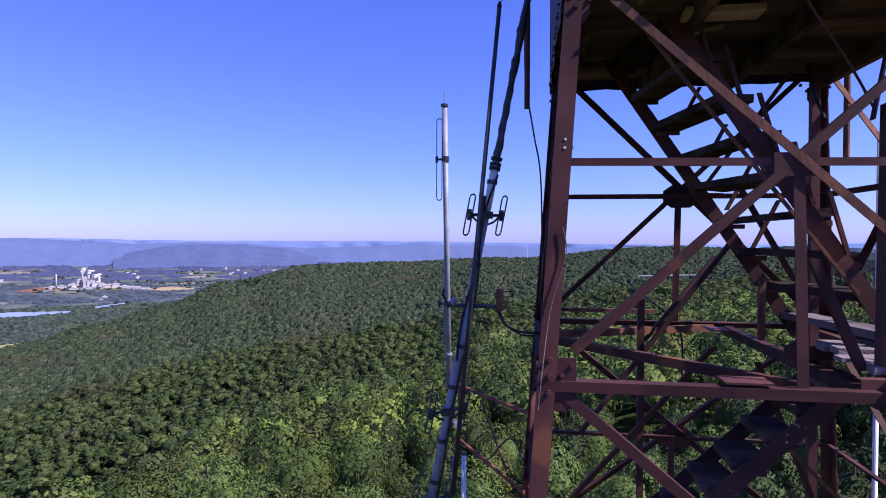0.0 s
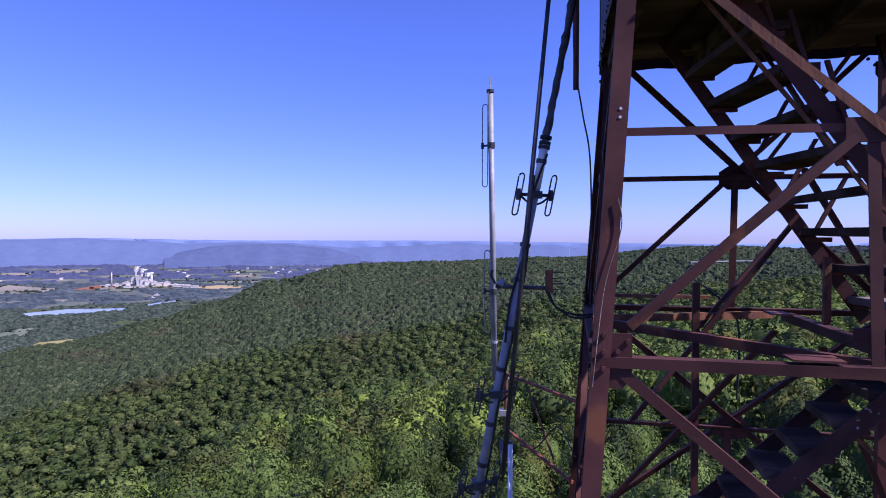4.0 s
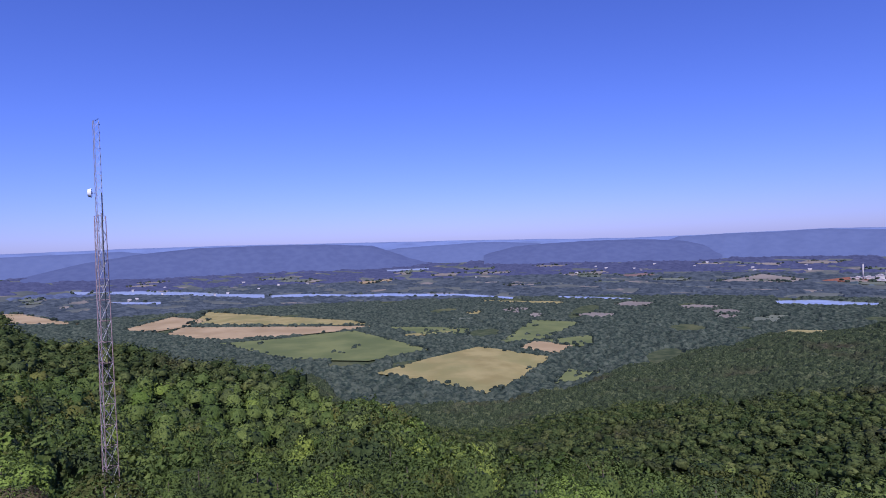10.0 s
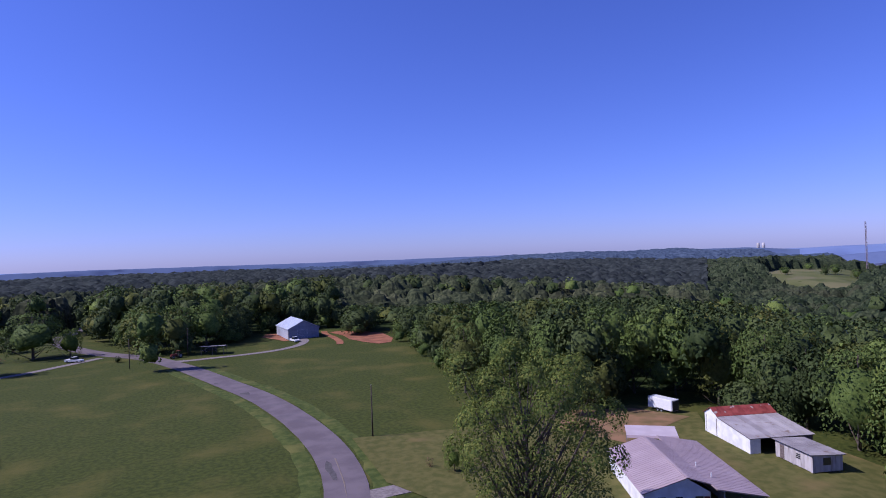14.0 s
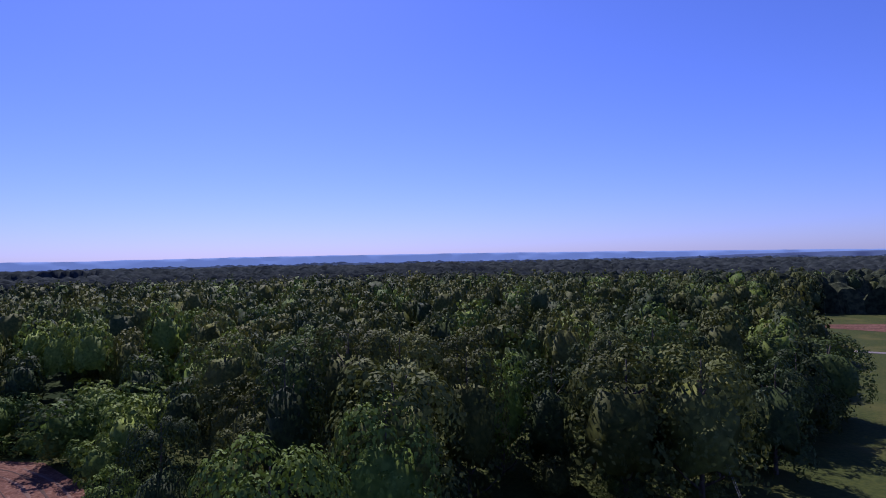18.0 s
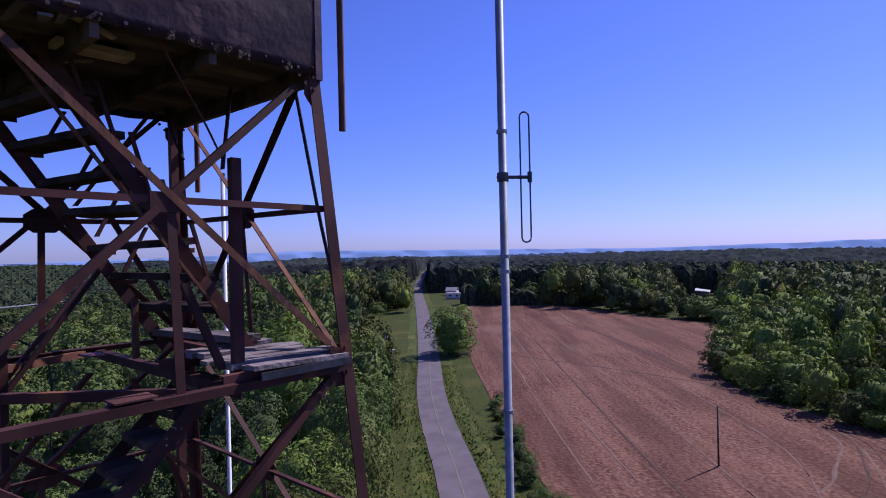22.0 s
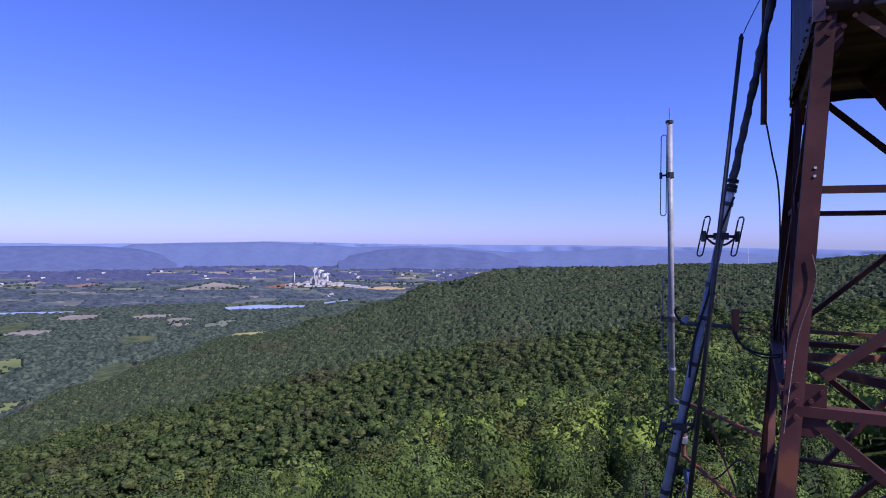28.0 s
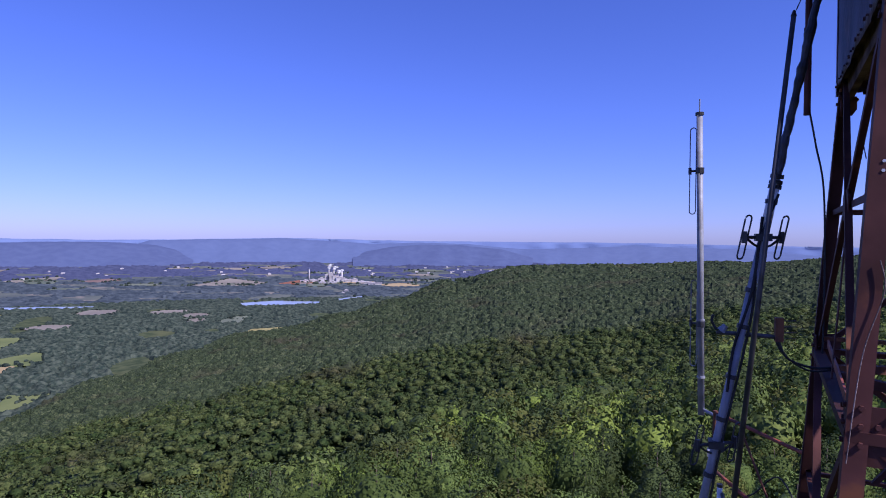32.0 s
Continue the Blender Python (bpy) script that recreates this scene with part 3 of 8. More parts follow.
MEADOW_A = [(-14, -68), (-18, -90), (-17, -112), (-11, -140), (-4, -168), (8, -205), (20, -222), (40, -203), (63, -193), (60, -170), (52, -150), (44, -128), (42, -118), (38, -95), (30, -70), (12, -42)]
MEADOW_B = [(-24, -72), (-29, -90), (-29, -110), (-26, -135), (-19, -160), (-9, -190), (0, -210), (-12, -228), (-40, -240), (-62, -236), (-84, -214), (-80, -196), (-72, -151), (-69, -133), (-66, -110), (-75, -92), (-90, -92), (-92, -76), (-80, -74), (-86, -58), (-80, -44), (-66, -38), (-50, -34), (-38, -50)]
MEADOW_C = [(20, -228), (63, -200), (110, -192), (125, -230), (105, -300), (60, -320), (30, -300), (42, -270)]
SOIL = [(266, 163), (275.5, 112.5), (250, 67.6), (233, 30.4), (189, 29.3), (145.5, 24.8), (128, 14), (116.4, -1.4), (107, -10), (92, -12.8), (76.8, -11.6), (66, -9), (58, 4), (60, 24), (71, 33), (93, 50.5), (133, 80), (205, 128)]
VERGE = [(-26, -72), (-10, -40), (8, -16), (28, 12), (50, 34), (86, 66), (104, 80), (150, 112), (222, 168), (322, 244), (324, 222), (270, 176), (262, 160), (200, 124), (133, 78), (90, 47), (60, 22), (40, 3), (10, -30), (-14, -64)]
LAWN_D = [(118, 92), (150, 116), (200, 152), (230, 176), (214, 192), (170, 158), (128, 122)]
LAWN_E = [(96, 77), (150, 117), (222, 172), (214, 190), (150, 135), (112, 100)]
LAWN_F = [(222, 172), (330, 246), (345, 215), (318, 165), (300, 130), (282, 118), (272, 166)]
LAWN_G = [(352, 80), (368, 60), (352, 44), (338, 60)]
TOWER_YARD = [(-8, -8), (14, -12), (24, 0), (18, 10), (8, 14), (-5, 10)]
FAR_MEADOW = [polar(124.2, 568), polar(126, 600), polar(127.3, 700), polar(125.4, 770), polar(122.8, 800), polar(118.2, 810), polar(118.7, 690), polar(120.5, 570)]
CLEAR_A = [(0, 0)] + [polar(a, 86 if a < 126 else 76 if a < 204 else 71) for a in range(112, 219, 6)] + [polar(220, 73), polar(226, 75), polar(230, 70)]
CLEAR_B = [(8, 2)] + [polar(a, 86) for a in range(254, 300, 6)] + [polar(a, 96) for a in (301, 305, 310)]
CROSSING = [(-12, -228), (20, -222), (42, -203), (42, -270), (0, -250)]
HUT_LAWN = [(256, 42), (356, 48), (358, 82), (256, 62)]
OPEN = [HUT_LAWN, CROSSING, LAWN_E, LAWN_F, LAWN_G, CLEAR_A, CLEAR_B, MEADOW_A, MEADOW_B, MEADOW_C, SOIL, VERGE, LAWN_D, TOWER_YARD, FAR_MEADOW]


def open_land(x, y):
    c = np.zeros(np.shape(x), bool)
    for p in OPEN:
        c |= inside(p, x, y)
    x, y = np.asarray(x, float), np.asarray(y, float)
    return c | (near_line(ROAD, x, y) < np.where((x > 15) & (y > -15) & (x < 140), np.where(x < 75, 11.0, 9.5), 7.5)) | (near_line(FARM_ROAD, x, y) < 4)


ground = sheet_ground()


def strip(name, line, width, mat, lift, label, category, kind="structure", loose=0.12, kerb=True):
    """A road along a line of points, draped on the ground, with a small thickness."""
    pts = []
    for i in range(len(line) - 1):
        p0, p1, p2, p3 = (Vector(line[max(0, min(len(line) - 1, i + d))]) for d in (-1, 0, 1, 2))
        for k in range(6):
            t = k / 6
            pts.append(0.5 * (2 * p1 + (p2 - p0) * t + (2 * p0 - 5 * p1 + 4 * p2 - p3) * t * t + (3 * p1 - p0 - 3 * p2 + p3) * t ** 3))
    pts.append(Vector(line[-1]))
    bm = bmesh.new()
    rows = []
    for i, p in enumerate(pts):
        d = (pts[min(i + 1, len(pts) - 1)] - pts[max(0, i - 1)]).normalized()
        s = Vector((-d.y, d.x))
        jit = [loose * noise.noise((p.x * 0.3, p.y * 0.3, 7.0 * q)) for q in (0, 1)]
        row = []
        for w, dz in ((-0.5, -0.25), (-0.5, 0), (0, 0.03), (0.5, 0), (0.5, -0.25)) if kerb else ((-0.5, -0.03), (-0.3, 0.015), (0, 0.02), (0.3, 0.015), (0.5, -0.03)):
            q = p + s * (w * width + (jit[w > 0] if w else 0))
            row.append(bm.verts.new((q.x, q.y, land1(q.x, q.y) + lift + dz)))
        rows.append(row)
    for a, b in zip(rows, rows[1:]):
        for k in range(4):
            bm.faces.new((a[k], a[k + 1], b[k + 1], b[k]))
        for k in (1, 3) if kerb else ():
            bm.edges.get((a[k], b[k])).smooth = False
    bmesh.ops.recalc_face_normals(bm, faces=bm.faces)
    return tagged(part(name, bm, mat, smooth=True), label, category, kind=kind)


def patch(name, poly, mat, lift, label, category, step=None):
    """A field: a polygon draped on the ground."""
    bm = bmesh.new()
    vs = [bm.verts.new((x, y, 0)) for x, y in poly]
    f = bm.faces.new(vs)
    bmesh.ops.triangulate(bm, faces=[f])
    if step:
        for _ in range(7):
            es = [e for e in bm.edges if e.calc_length() > step]
            if not es:
                break
            bmesh.ops.subdivide_edges(bm, edges=es, cuts=1)
            bmesh.ops.triangulate(bm, faces=[f for f in bm.faces if len(f.verts) > 3])
    xs = land(np.array([v.co.x for v in bm.verts]), np.array([v.co.y for v in bm.verts]))
    for v, z in zip(bm.verts, xs):
        v.co.z = z + lift
    bmesh.ops.recalc_face_normals(bm, faces=bm.faces)
    ob = part(name, bm, mat, smooth=True)
    if sum(p.normal.z for p in ob.data.polygons) < 0:
        ob.data.flip_normals()
    return tagged(ob, label, category, kind="structure")


road = strip("road", ROAD, 5.9, M["asphalt"], 0.10, "winding worn grey asphalt country road", "road")
strip("road_line", ROAD[10:-3], 0.22, M["paint_yellow"], 0.145, "worn yellow centre line on the asphalt road", "road marking")
for shape in ([(-21.6, -88.6), (-21.9, -87.2), (-21.5, -85.0), (-21.4, -82.6), (-20.9, -80.2), (-20.4, -80.5), (-20.6, -83.2), (-20.5, -85.2), (-21.1, -87.4)],
              [(-17.8, -144.6), (-17.9, -142.0), (-17.3, -141.4), (-16.8, -142.6), (-15.8, -143.4), (-16.0, -144.2)], [(-12.6, -160.3), (-12.4, -159.0), (-11.6, -159.2), (-11.7, -160.6)]):
    patch("road_patch", shape, M["road_patch"], 0.165, "dark irregular tar patch on the worn road", "road patch", 0.8)
for side in (-1, 1):  # taller pale grass along both edges of the road
    edge = []
    for i, (px, py) in enumerate(ROAD[6:-2]):
        (ax, ay), (bx, by) = ROAD[5 + i], ROAD[7 + i]
        L = math.hypot(bx - ax, by - ay)
        edge.append((px - side * 4.7 * (by - ay) / L, py + side * 4.7 * (bx - ax) / L))
    strip("verge", edge, 2.9, M["verge"], 0.02, "strip of tall yellow green grass along the road", "verge", loose=0.8, kerb=False)
strip("farm_road", FARM_ROAD, 3.0, M["gravel"], 0.08, "pale gravel farm track beside the meadow", "road")
strip("driveway", GARAGE_DRIVE, 3.0, M["gravel"], 0.08, "gravel drive to the metal garage", "road")
strip("driveway", NEAR_DRIVE, 3.4, M["gravel"], 0.07, "gravel drive beside the house", "road")
patch("ploughed_field", SOIL, M["soil"], 0.09, "red brown ploughed field with sowing rows", "field", 14)
for name_, line, w_, key_ in (("furrow", [(128, 14.5), (150, 32), (190, 62), (215, 84), (245, 104)], 0.7, "dark_soil"), ("furrow", [(127, 13), (136, 25), (142, 45), (146, 66), (150, 90)], 0.6, "dark_soil"),
                                ("tyre_track", [(77, 5.5), (81.2, 2.7), (83.5, -1), (90, -2.2), (97.5, -1.8), (107.3, -0.5), (113, 3)], 0.42, "dark_soil"), ("tyre_track", [(70, -5.5), (77, -7), (86.7, -8.7), (97.6, -8.2), (106.9, -5.4), (114, 0)], 0.4, "dark_soil"),
                                ("tyre_track", [(70.5, -4.2), (77, -5.4), (86.7, -7.0), (97.6, -6.5), (106.5, -3.8)], 0.5, "light_soil"), ("tyre_track", [(70, -9.4), (77.1, -10.4), (85.6, -11.0), (96.5, -10.2), (106, -7.4)], 0.35, "light_soil"),
                                ("tyre_track", [(72, -1.2), (79, -3.6), (88, -4.8), (98, -4.2), (108, -1.8), (116, 4)], 0.3, "dark_soil"), ("tyre_track", [(83.1, 2.7), (88, 1.6), (93.8, 1.4), (104.6, 0.8), (112, 4)], 0.35, "pale_soil"), ("tyre_track", [(76, 1.5), (80, -2.6), (86, -4.0), (95, -3.2), (105, -1.4)], 0.45, "light_soil"),
                                ("tyre_track", [(70, 2), (80, 2.5), (90, 4.5), (100, 8.5), (112, 16), (135, 31)], 0.3, "light_soil"), ("tyre_track", [(72, 26), (92, 40), (125, 62), (170, 92), (215, 122)], 0.3, "pale_soil"), ("tyre_track", [(76, 22), (96, 36), (130, 59), (175, 89), (225, 122)], 0.3, "pale_soil"),
                                ("tyre_track", [(78, 9), (100, 23), (134, 46), (180, 77), (235, 113)], 0.25, "pale_soil"), ("tyre_track", [(74, 16), (98, 32), (132, 54), (178, 84), (230, 118)], 0.4, "dark_soil")):
    strip(name_, line, w_, M[key_], 0.125, "shallow wheel track in the ploughed field", "track", loose=0.3, kerb=False)
patch("clay_bank", [(-62, -241), (-66, -243), (-74, -236), (-79, -225), (-77, -208), (-73, -199), (-68, -198), (-65, -206), (-63, -216), (-64, -228)], M["clay"], 0.13, "bare red clay bank beside the garage", "bank", 6)
strip("clay_track", [(-61, -246), (-59.5, -236), (-59.5, -225), (-58.6, -214), (-56.5, -206)], 2.4, M["clay"], 0.12, "red clay wheel track beside the garage", "track")
patch("clay_apron", [(-43.3, -228), (-43.0, -252), (-38.5, -252), (-36, -244), (-39, -236), (-41.5, -227)], M["clay"], 0.13, "bare red clay beside the garage wall", "bank", 6)
patch("far_meadow", FAR_MEADOW, M["hill_meadow"], 0.4, "pale dry meadow beyond the woods", "field", 14)
patch("garden_plot", [(60, -249), (66, -277), (88, -256), (86, -247)], M["soil"], 0.06, "small ploughed garden plot of red soil", "field", 12)
patch("house_lawn", [(-26.5, -76), (-28.2, -97.5), (-46, -92.8), (-60, -90), (-71, -88), (-82, -90.6), (-88, -80), (-82.5, -73.5), (-86, -60), (-88, -42), (-80, -34), (-68, -26), (-54, -25), (-46, -38), (-40, -52), (-30, -66)], M["dry_lawn"], 0.12, "dry yellow green lawn round the house", "lawn", 4)
patch("bare_yard", [(-64, -72), (-84, -78), (-80, -88), (-68, -92), (-60, -84)], M["bare_earth"], 0.17, "worn bare brown yard in the grass", "bank", 4)


def valley(az_el):
    """Places on the valley floor by heading and angle below the tower's eye level."""
    out = []
    for a, e in az_el:
        r = np.arange(850, 4700, 4.0)
        gap = land(-r * math.sin(radians(a)), r * math.cos(radians(a))) - (30 + r * math.tan(radians(e)))
        hit = np.nonzero((gap > 0) & (r > (1150 if e > -11 else 850)))[0]
        out.append(polar(a, float(r[hit[0]]) if len(hit) else 4600))
    return out


V_FIELDS = [
    ("wheat_field", [(74.7, -12.4), (69.5, -11.2), (64.9, -10.28), (61, -10.85), (58.0, -11.3), (60, -12.6), (62, -13.85), (64.06, -14.65), (67, -13.9), (70.6, -13.2)], "wheat", "large ripe golden wheat field in the valley"),
    ("meadow", [(57.7, -13.7), (56.4, -12.4), (53.5, -12.6), (55, -13.2)], "green_field", "small green meadow at the foot of the slope"),
    ("meadow", [(73.4, -8.1), (69, -8.3), (65.6, -8.55), (65.8, -9.0), (70, -8.95)], "green_field", "long green meadow between tree rows"),
    ("stubble_field", [(61.2, -10.46), (59.4, -9.82), (55.9, -10.27), (57.4, -11.0)], "tan_field", "pale bare field between woods"),
    ("meadow", [(62.9, -9.93), (59.6, -7.85), (55, -8.08), (58.9, -9.7)], "green_field", "green yellow meadow between woods"),
    ("meadow", [(58.9, -9.75), (54.2, -9.26), (54.2, -10.3), (55.8, -10.3)], "green_field", "green meadow beside the bare field"),
    ("meadow", [(88.5, -8.6), (82.8, -8.6), (76.5, -8.3), (69.6, -10.4), (75.3, -11.2), (82.9, -10.5)], "green_field", "broad green meadow in the valley"),
    ("stubble_field", [(93, -7.4), (89, -8.3), (82.8, -8.4), (76.5, -8.2), (74.6, -7.9), (82.8, -7.5), (91.4, -6.9)], "tan_field", "long bare tan field in the valley"),
    ("stubble_field", [(96.2, -6.69), (92.3, -5.92), (89.1, -6.4), (91.5, -6.9), (94, -7.1)], "tan_field", "bare pink field near the river"),
    ("wheat_field", [(91, -6.7), (89.3, -5.7), (82.8, -6.6), (76.7, -7.3), (74.8, -7.8), (82.8, -7.4)], "wheat", "golden strip of grain in the valley"),
    ("wheat_field", [(39.6, -8.98), (38.1, -8.4), (34.9, -8.3), (36.5, -8.9)], "wheat", "small golden field beside the wooded spur"),
    ("stubble_field", [(106.5, -4.4), (103, -4.7), (99.2, -5.9), (104, -5.4)], "tan_field", "bare field below the ridge"),
    ("wheat_field", [(64.3, -6.0), (64.3, -5.86), (56.7, -6.15), (56.7, -6.35)], "wheat", "narrow golden strip along the river"),
    ("works_yard", [(26.6, -4.42), (24.5, -4.28), (22.6, -4.45), (22.9, -4.62), (25.5, -4.68)], "tan_field", "pale bare yard beside the works"),
    ("works_yard", [(36, -4.3), (34, -4.0), (32, -4.15), (33.5, -4.4)], "clay", "red bare ground beside the works"),
    ("works_yard", [(31.6, -4.1), (27, -4.15), (26.8, -4.4), (31.5, -4.3)], "tan_field", "pale ground under the works"),
    ("meadow", [(43.9, -4.42), (40.1, -3.75), (36.4, -4.2), (38, -4.45)], "far_tan", "pale fields beside the works"),
    ("stubble_field", [(52, -3.75), (49.5, -3.6), (48.5, -3.75), (50.5, -3.95)], "far_red", "bare reddish field in the plain"),
    ("meadow", [(66, -7.0), (64.5, -6.8), (64.2, -7.1), (65.3, -7.25)], "wheat", "small pale field among woods"),
    ("wheat_field", [(57, -3.6), (53, -3.35), (52.5, -3.5), (56, -3.75)], "far_tan", "pale strip of grain in the plain"),
    ("stubble_field", [(76, -3.7), (73, -3.55), (72.8, -3.75), (75.5, -3.9)], "tan_field", "pale bare field in the plain"),
    ("wheat_field", [(72, -8.9), (66.5, -8.55), (66.8, -8.8), (71.5, -9.15)], "wheat", "narrow golden field between woods"),
]
rf = random.Random(21)  # small pale fields scattered over the far plain
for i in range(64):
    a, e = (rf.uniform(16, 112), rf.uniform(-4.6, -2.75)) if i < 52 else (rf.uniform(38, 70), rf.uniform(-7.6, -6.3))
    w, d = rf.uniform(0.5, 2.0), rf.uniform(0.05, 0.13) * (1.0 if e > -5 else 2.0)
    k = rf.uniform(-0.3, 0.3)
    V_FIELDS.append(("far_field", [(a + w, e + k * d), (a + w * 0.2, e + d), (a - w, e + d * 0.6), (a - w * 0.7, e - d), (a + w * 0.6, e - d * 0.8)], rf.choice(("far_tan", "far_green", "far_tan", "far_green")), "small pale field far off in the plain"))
V_POLYS = []
for name, pts, key, label in V_FIELDS:
    poly = valley(pts)
    V_POLYS.append(poly)
    patch(name, poly, M[key], 3.0 if pts[0][1] < -8 else 2.0 if pts[0][1] < -6 else 2.5, label, "field", 40 if pts[0][1] < -8 else 120)
RIVERS = [[(57.5, -5.6), (54, -5.72), (50.5, -5.86), (50.5, -5.98), (54, -5.9), (57.5, -5.78)],
          [(84, -4.55), (80.6, -4.6), (77, -4.85), (73.4, -4.9), (66.2, -5.2), (61.3, -5.65), (61.4, -5.8), (66.2, -5.45), (73.4, -5.2), (77, -5.05), (80.6, -4.85), (84, -4.85)],
          [(39.2, -6.0), (36, -5.85), (32, -6.0), (32, -6.2), (36, -6.3), (38.8, -6.3)], [(30.6, -5.78), (29.2, -5.6), (28.0, -5.5), (27.9, -5.6), (29.3, -5.78), (30.4, -5.9)],
          [(73.3, -2.66), (69.3, -2.62), (69.2, -2.75), (73.2, -2.82)], [(113, -2.2), (108, -2.62), (107.8, -2.8), (112.5, -2.45)],
          [(99.8, -3.2), (95, -3.5), (91, -3.85), (84.5, -4.45), (84.5, -4.8), (91.3, -4.1), (96, -3.75), (99.5, -3.5)], [(96.8, -4.3), (93, -4.55), (93.2, -4.78), (96.6, -4.5)]]
HEDGE = []  # trees along the edges of the valley's fields
rh = np.random.default_rng(44)
for (name, pts, key, label), poly in zip(V_FIELDS, V_POLYS):
    if name == "works_yard":
        continue
    far = math.hypot(*poly[0]) > 2200
    for (ax, ay), (bx, by) in zip(poly, poly[1:] + poly[:1]):
        n = int(math.hypot(bx - ax, by - ay) / (26 if far else 11))
        dens = rh.uniform(0.25, 0.95)
        for f in rh.uniform(0, 1, n):
            if rh.uniform() < dens:
                HEDGE.append((ax + (bx - ax) * f + rh.normal() * 5, ay + (by - ay) * f + rh.normal() * 5))
    cx, cy = np.mean(poly, 0)
    for _ in range(3 if name == "meadow" else 0):
        (ax, ay), f = poly[rh.integers(len(poly))], rh.uniform(0.2, 0.75)
        for _ in range(4):
            HEDGE.append((cx + (ax - cx) * f + rh.normal() * 9, cy + (ay - cy) * f + rh.normal() * 9))
R_POLYS = []
for pts in RIVERS:
    poly = valley(pts)
    R_POLYS.append(poly)
    for (ax, ay), (bx, by) in zip(poly, poly[1:] + poly[:1]):
        for f in rh.uniform(0, 1, int(math.hypot(bx - ax, by - ay) / 22)):
            if noise.noise((ax + (bx - ax) * f, ay * 0.01, 4)) > 0.3:
                HEDGE.append((ax + (bx - ax) * f + rh.normal() * 4, ay + (by - ay) * f + rh.normal() * 4))
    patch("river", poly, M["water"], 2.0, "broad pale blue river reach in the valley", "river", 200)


def far_ridge(name, a0, a1, r, crest, mat, label, seed, thick=620):
    """A long wooded hill far off: a rounded bank with an uneven crest. crest: rows of heading and angle above level."""
    n = max(24, int((a1 - a0) * 4))
    ca, ce = [c[0] for c in crest], [c[1] for c in crest]
    bm = bmesh.new()
    rows = []
    for i in range(n + 1):
        a = a0 + (a1 - a0) * i / n
        e = np.interp(a, ca, ce) + 0.05 * noise.noise((a * 0.35, seed, 0)) + 0.02 * noise.noise((a * 1.7, seed, 3))
        top = 30 + r * math.tan(radians(e))
        row = []
        for k, (dr, s) in enumerate(((-1.0, 0.0), (-0.7, 0.3), (-0.4, 0.62), (-0.18, 0.86), (0, 1.0), (0.3, 0.85), (0.8, 0.0))):
            rr = r + thick * dr + (60 * noise.noise((a * 0.5, k * 0.7, seed)) if 0 < k < 4 else 0)
            x, y = polar(a, rr)
            base = land1(x, y) - 12
            high = max(top, base + 2)
            row.append(bm.verts.new((x, y, base + (high - base) * s + (5 * noise.noise((a * 0.9, k, seed + 5)) if 0 < k < 4 else 0))))
        rows.append(row)
    for p, q in zip(rows, rows[1:]):
        for k in range(6):
            bm.faces.new((p[k], p[k + 1], q[k + 1], q[k]))
    bmesh.ops.recalc_face_normals(bm, faces=bm.faces)
    return tagged(part(name, bm, mat, smooth=True), label, "hill", kind="structure")


# The haze over these hills lies in their materials' blue and glow.
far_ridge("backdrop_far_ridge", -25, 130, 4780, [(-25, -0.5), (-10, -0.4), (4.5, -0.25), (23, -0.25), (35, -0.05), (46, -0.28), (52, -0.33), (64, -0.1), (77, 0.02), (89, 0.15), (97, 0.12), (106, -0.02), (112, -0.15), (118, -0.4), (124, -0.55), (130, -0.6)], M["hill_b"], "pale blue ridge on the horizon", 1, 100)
far_ridge("backdrop_hill", -12, 49, 4500, [(-12, -1.2), (-6, -0.7), (3, -0.55), (8, -0.75), (13, -0.95), (18, -0.5), (23, -0.4), (27, -0.55), (31, -0.3), (35, -0.1), (43, -0.25), (46.5, -0.35), (49, -1.2)], M["hill_m"], "wooded hill with haze blue glow beyond the works", 2, 520)
far_ridge("backdrop_hill", 12, 29, 4250, [(12, -1.7), (15, -0.95), (19, -0.62), (22, -0.56), (25, -0.75), (29, -1.5)], M["hill_a"], "rounded wooded hill with haze blue glow in front of the ridge", 12, 420)
far_ridge("backdrop_hill", 43, 64, 4300, [(43, -1.5), (46, -0.75), (48.5, -0.55), (51, -0.48), (54.5, -0.5), (58, -0.62), (61, -0.8), (64, -1.5)], M["hill_a"], "rounded wooded hill with haze blue glow beyond the plain", 3, 450)
far_ridge("backdrop_hill", 55, 77, 4520, [(55, -1.4), (59, -0.55), (62, -0.38), (64, -0.3), (68, -0.45), (72, -0.62), (77, -1.4)], M["hill_m"], "hazy wooded hill with haze blue glow beyond the river", 4, 420)
far_ridge("backdrop_hill", 69, 103, 4350, [(69, -1.9), (72, -1.2), (74.5, -0.3), (79, -0.05), (84, 0.03), (90, 0.0), (95, -0.4), (99, -1.0), (103, -1.9)], M["hill_a"], "long wooded hill with haze blue glow beyond the river", 5, 450)
far_ridge("backdrop_hill", 92, 122, 4600, [(92, -0.6), (96, -0.1), (102, -0.2), (107, -0.25), (112, -0.6), (118, -0.9), (122, -1.3)], M["hill_m"], "low wooded hill with haze blue glow far down the valley", 9, 300)
far_ridge("backdrop_far_ridge", 124, 228, 4650, [(124, -0.62), (128, -0.35), (149, -0.3), (165, -0.35), (186, -0.25), (200, -0.4), (214, -0.75), (228, -1.3)], M["hill_c"], "level woods with dim haze glow on the horizon", 6, 150)
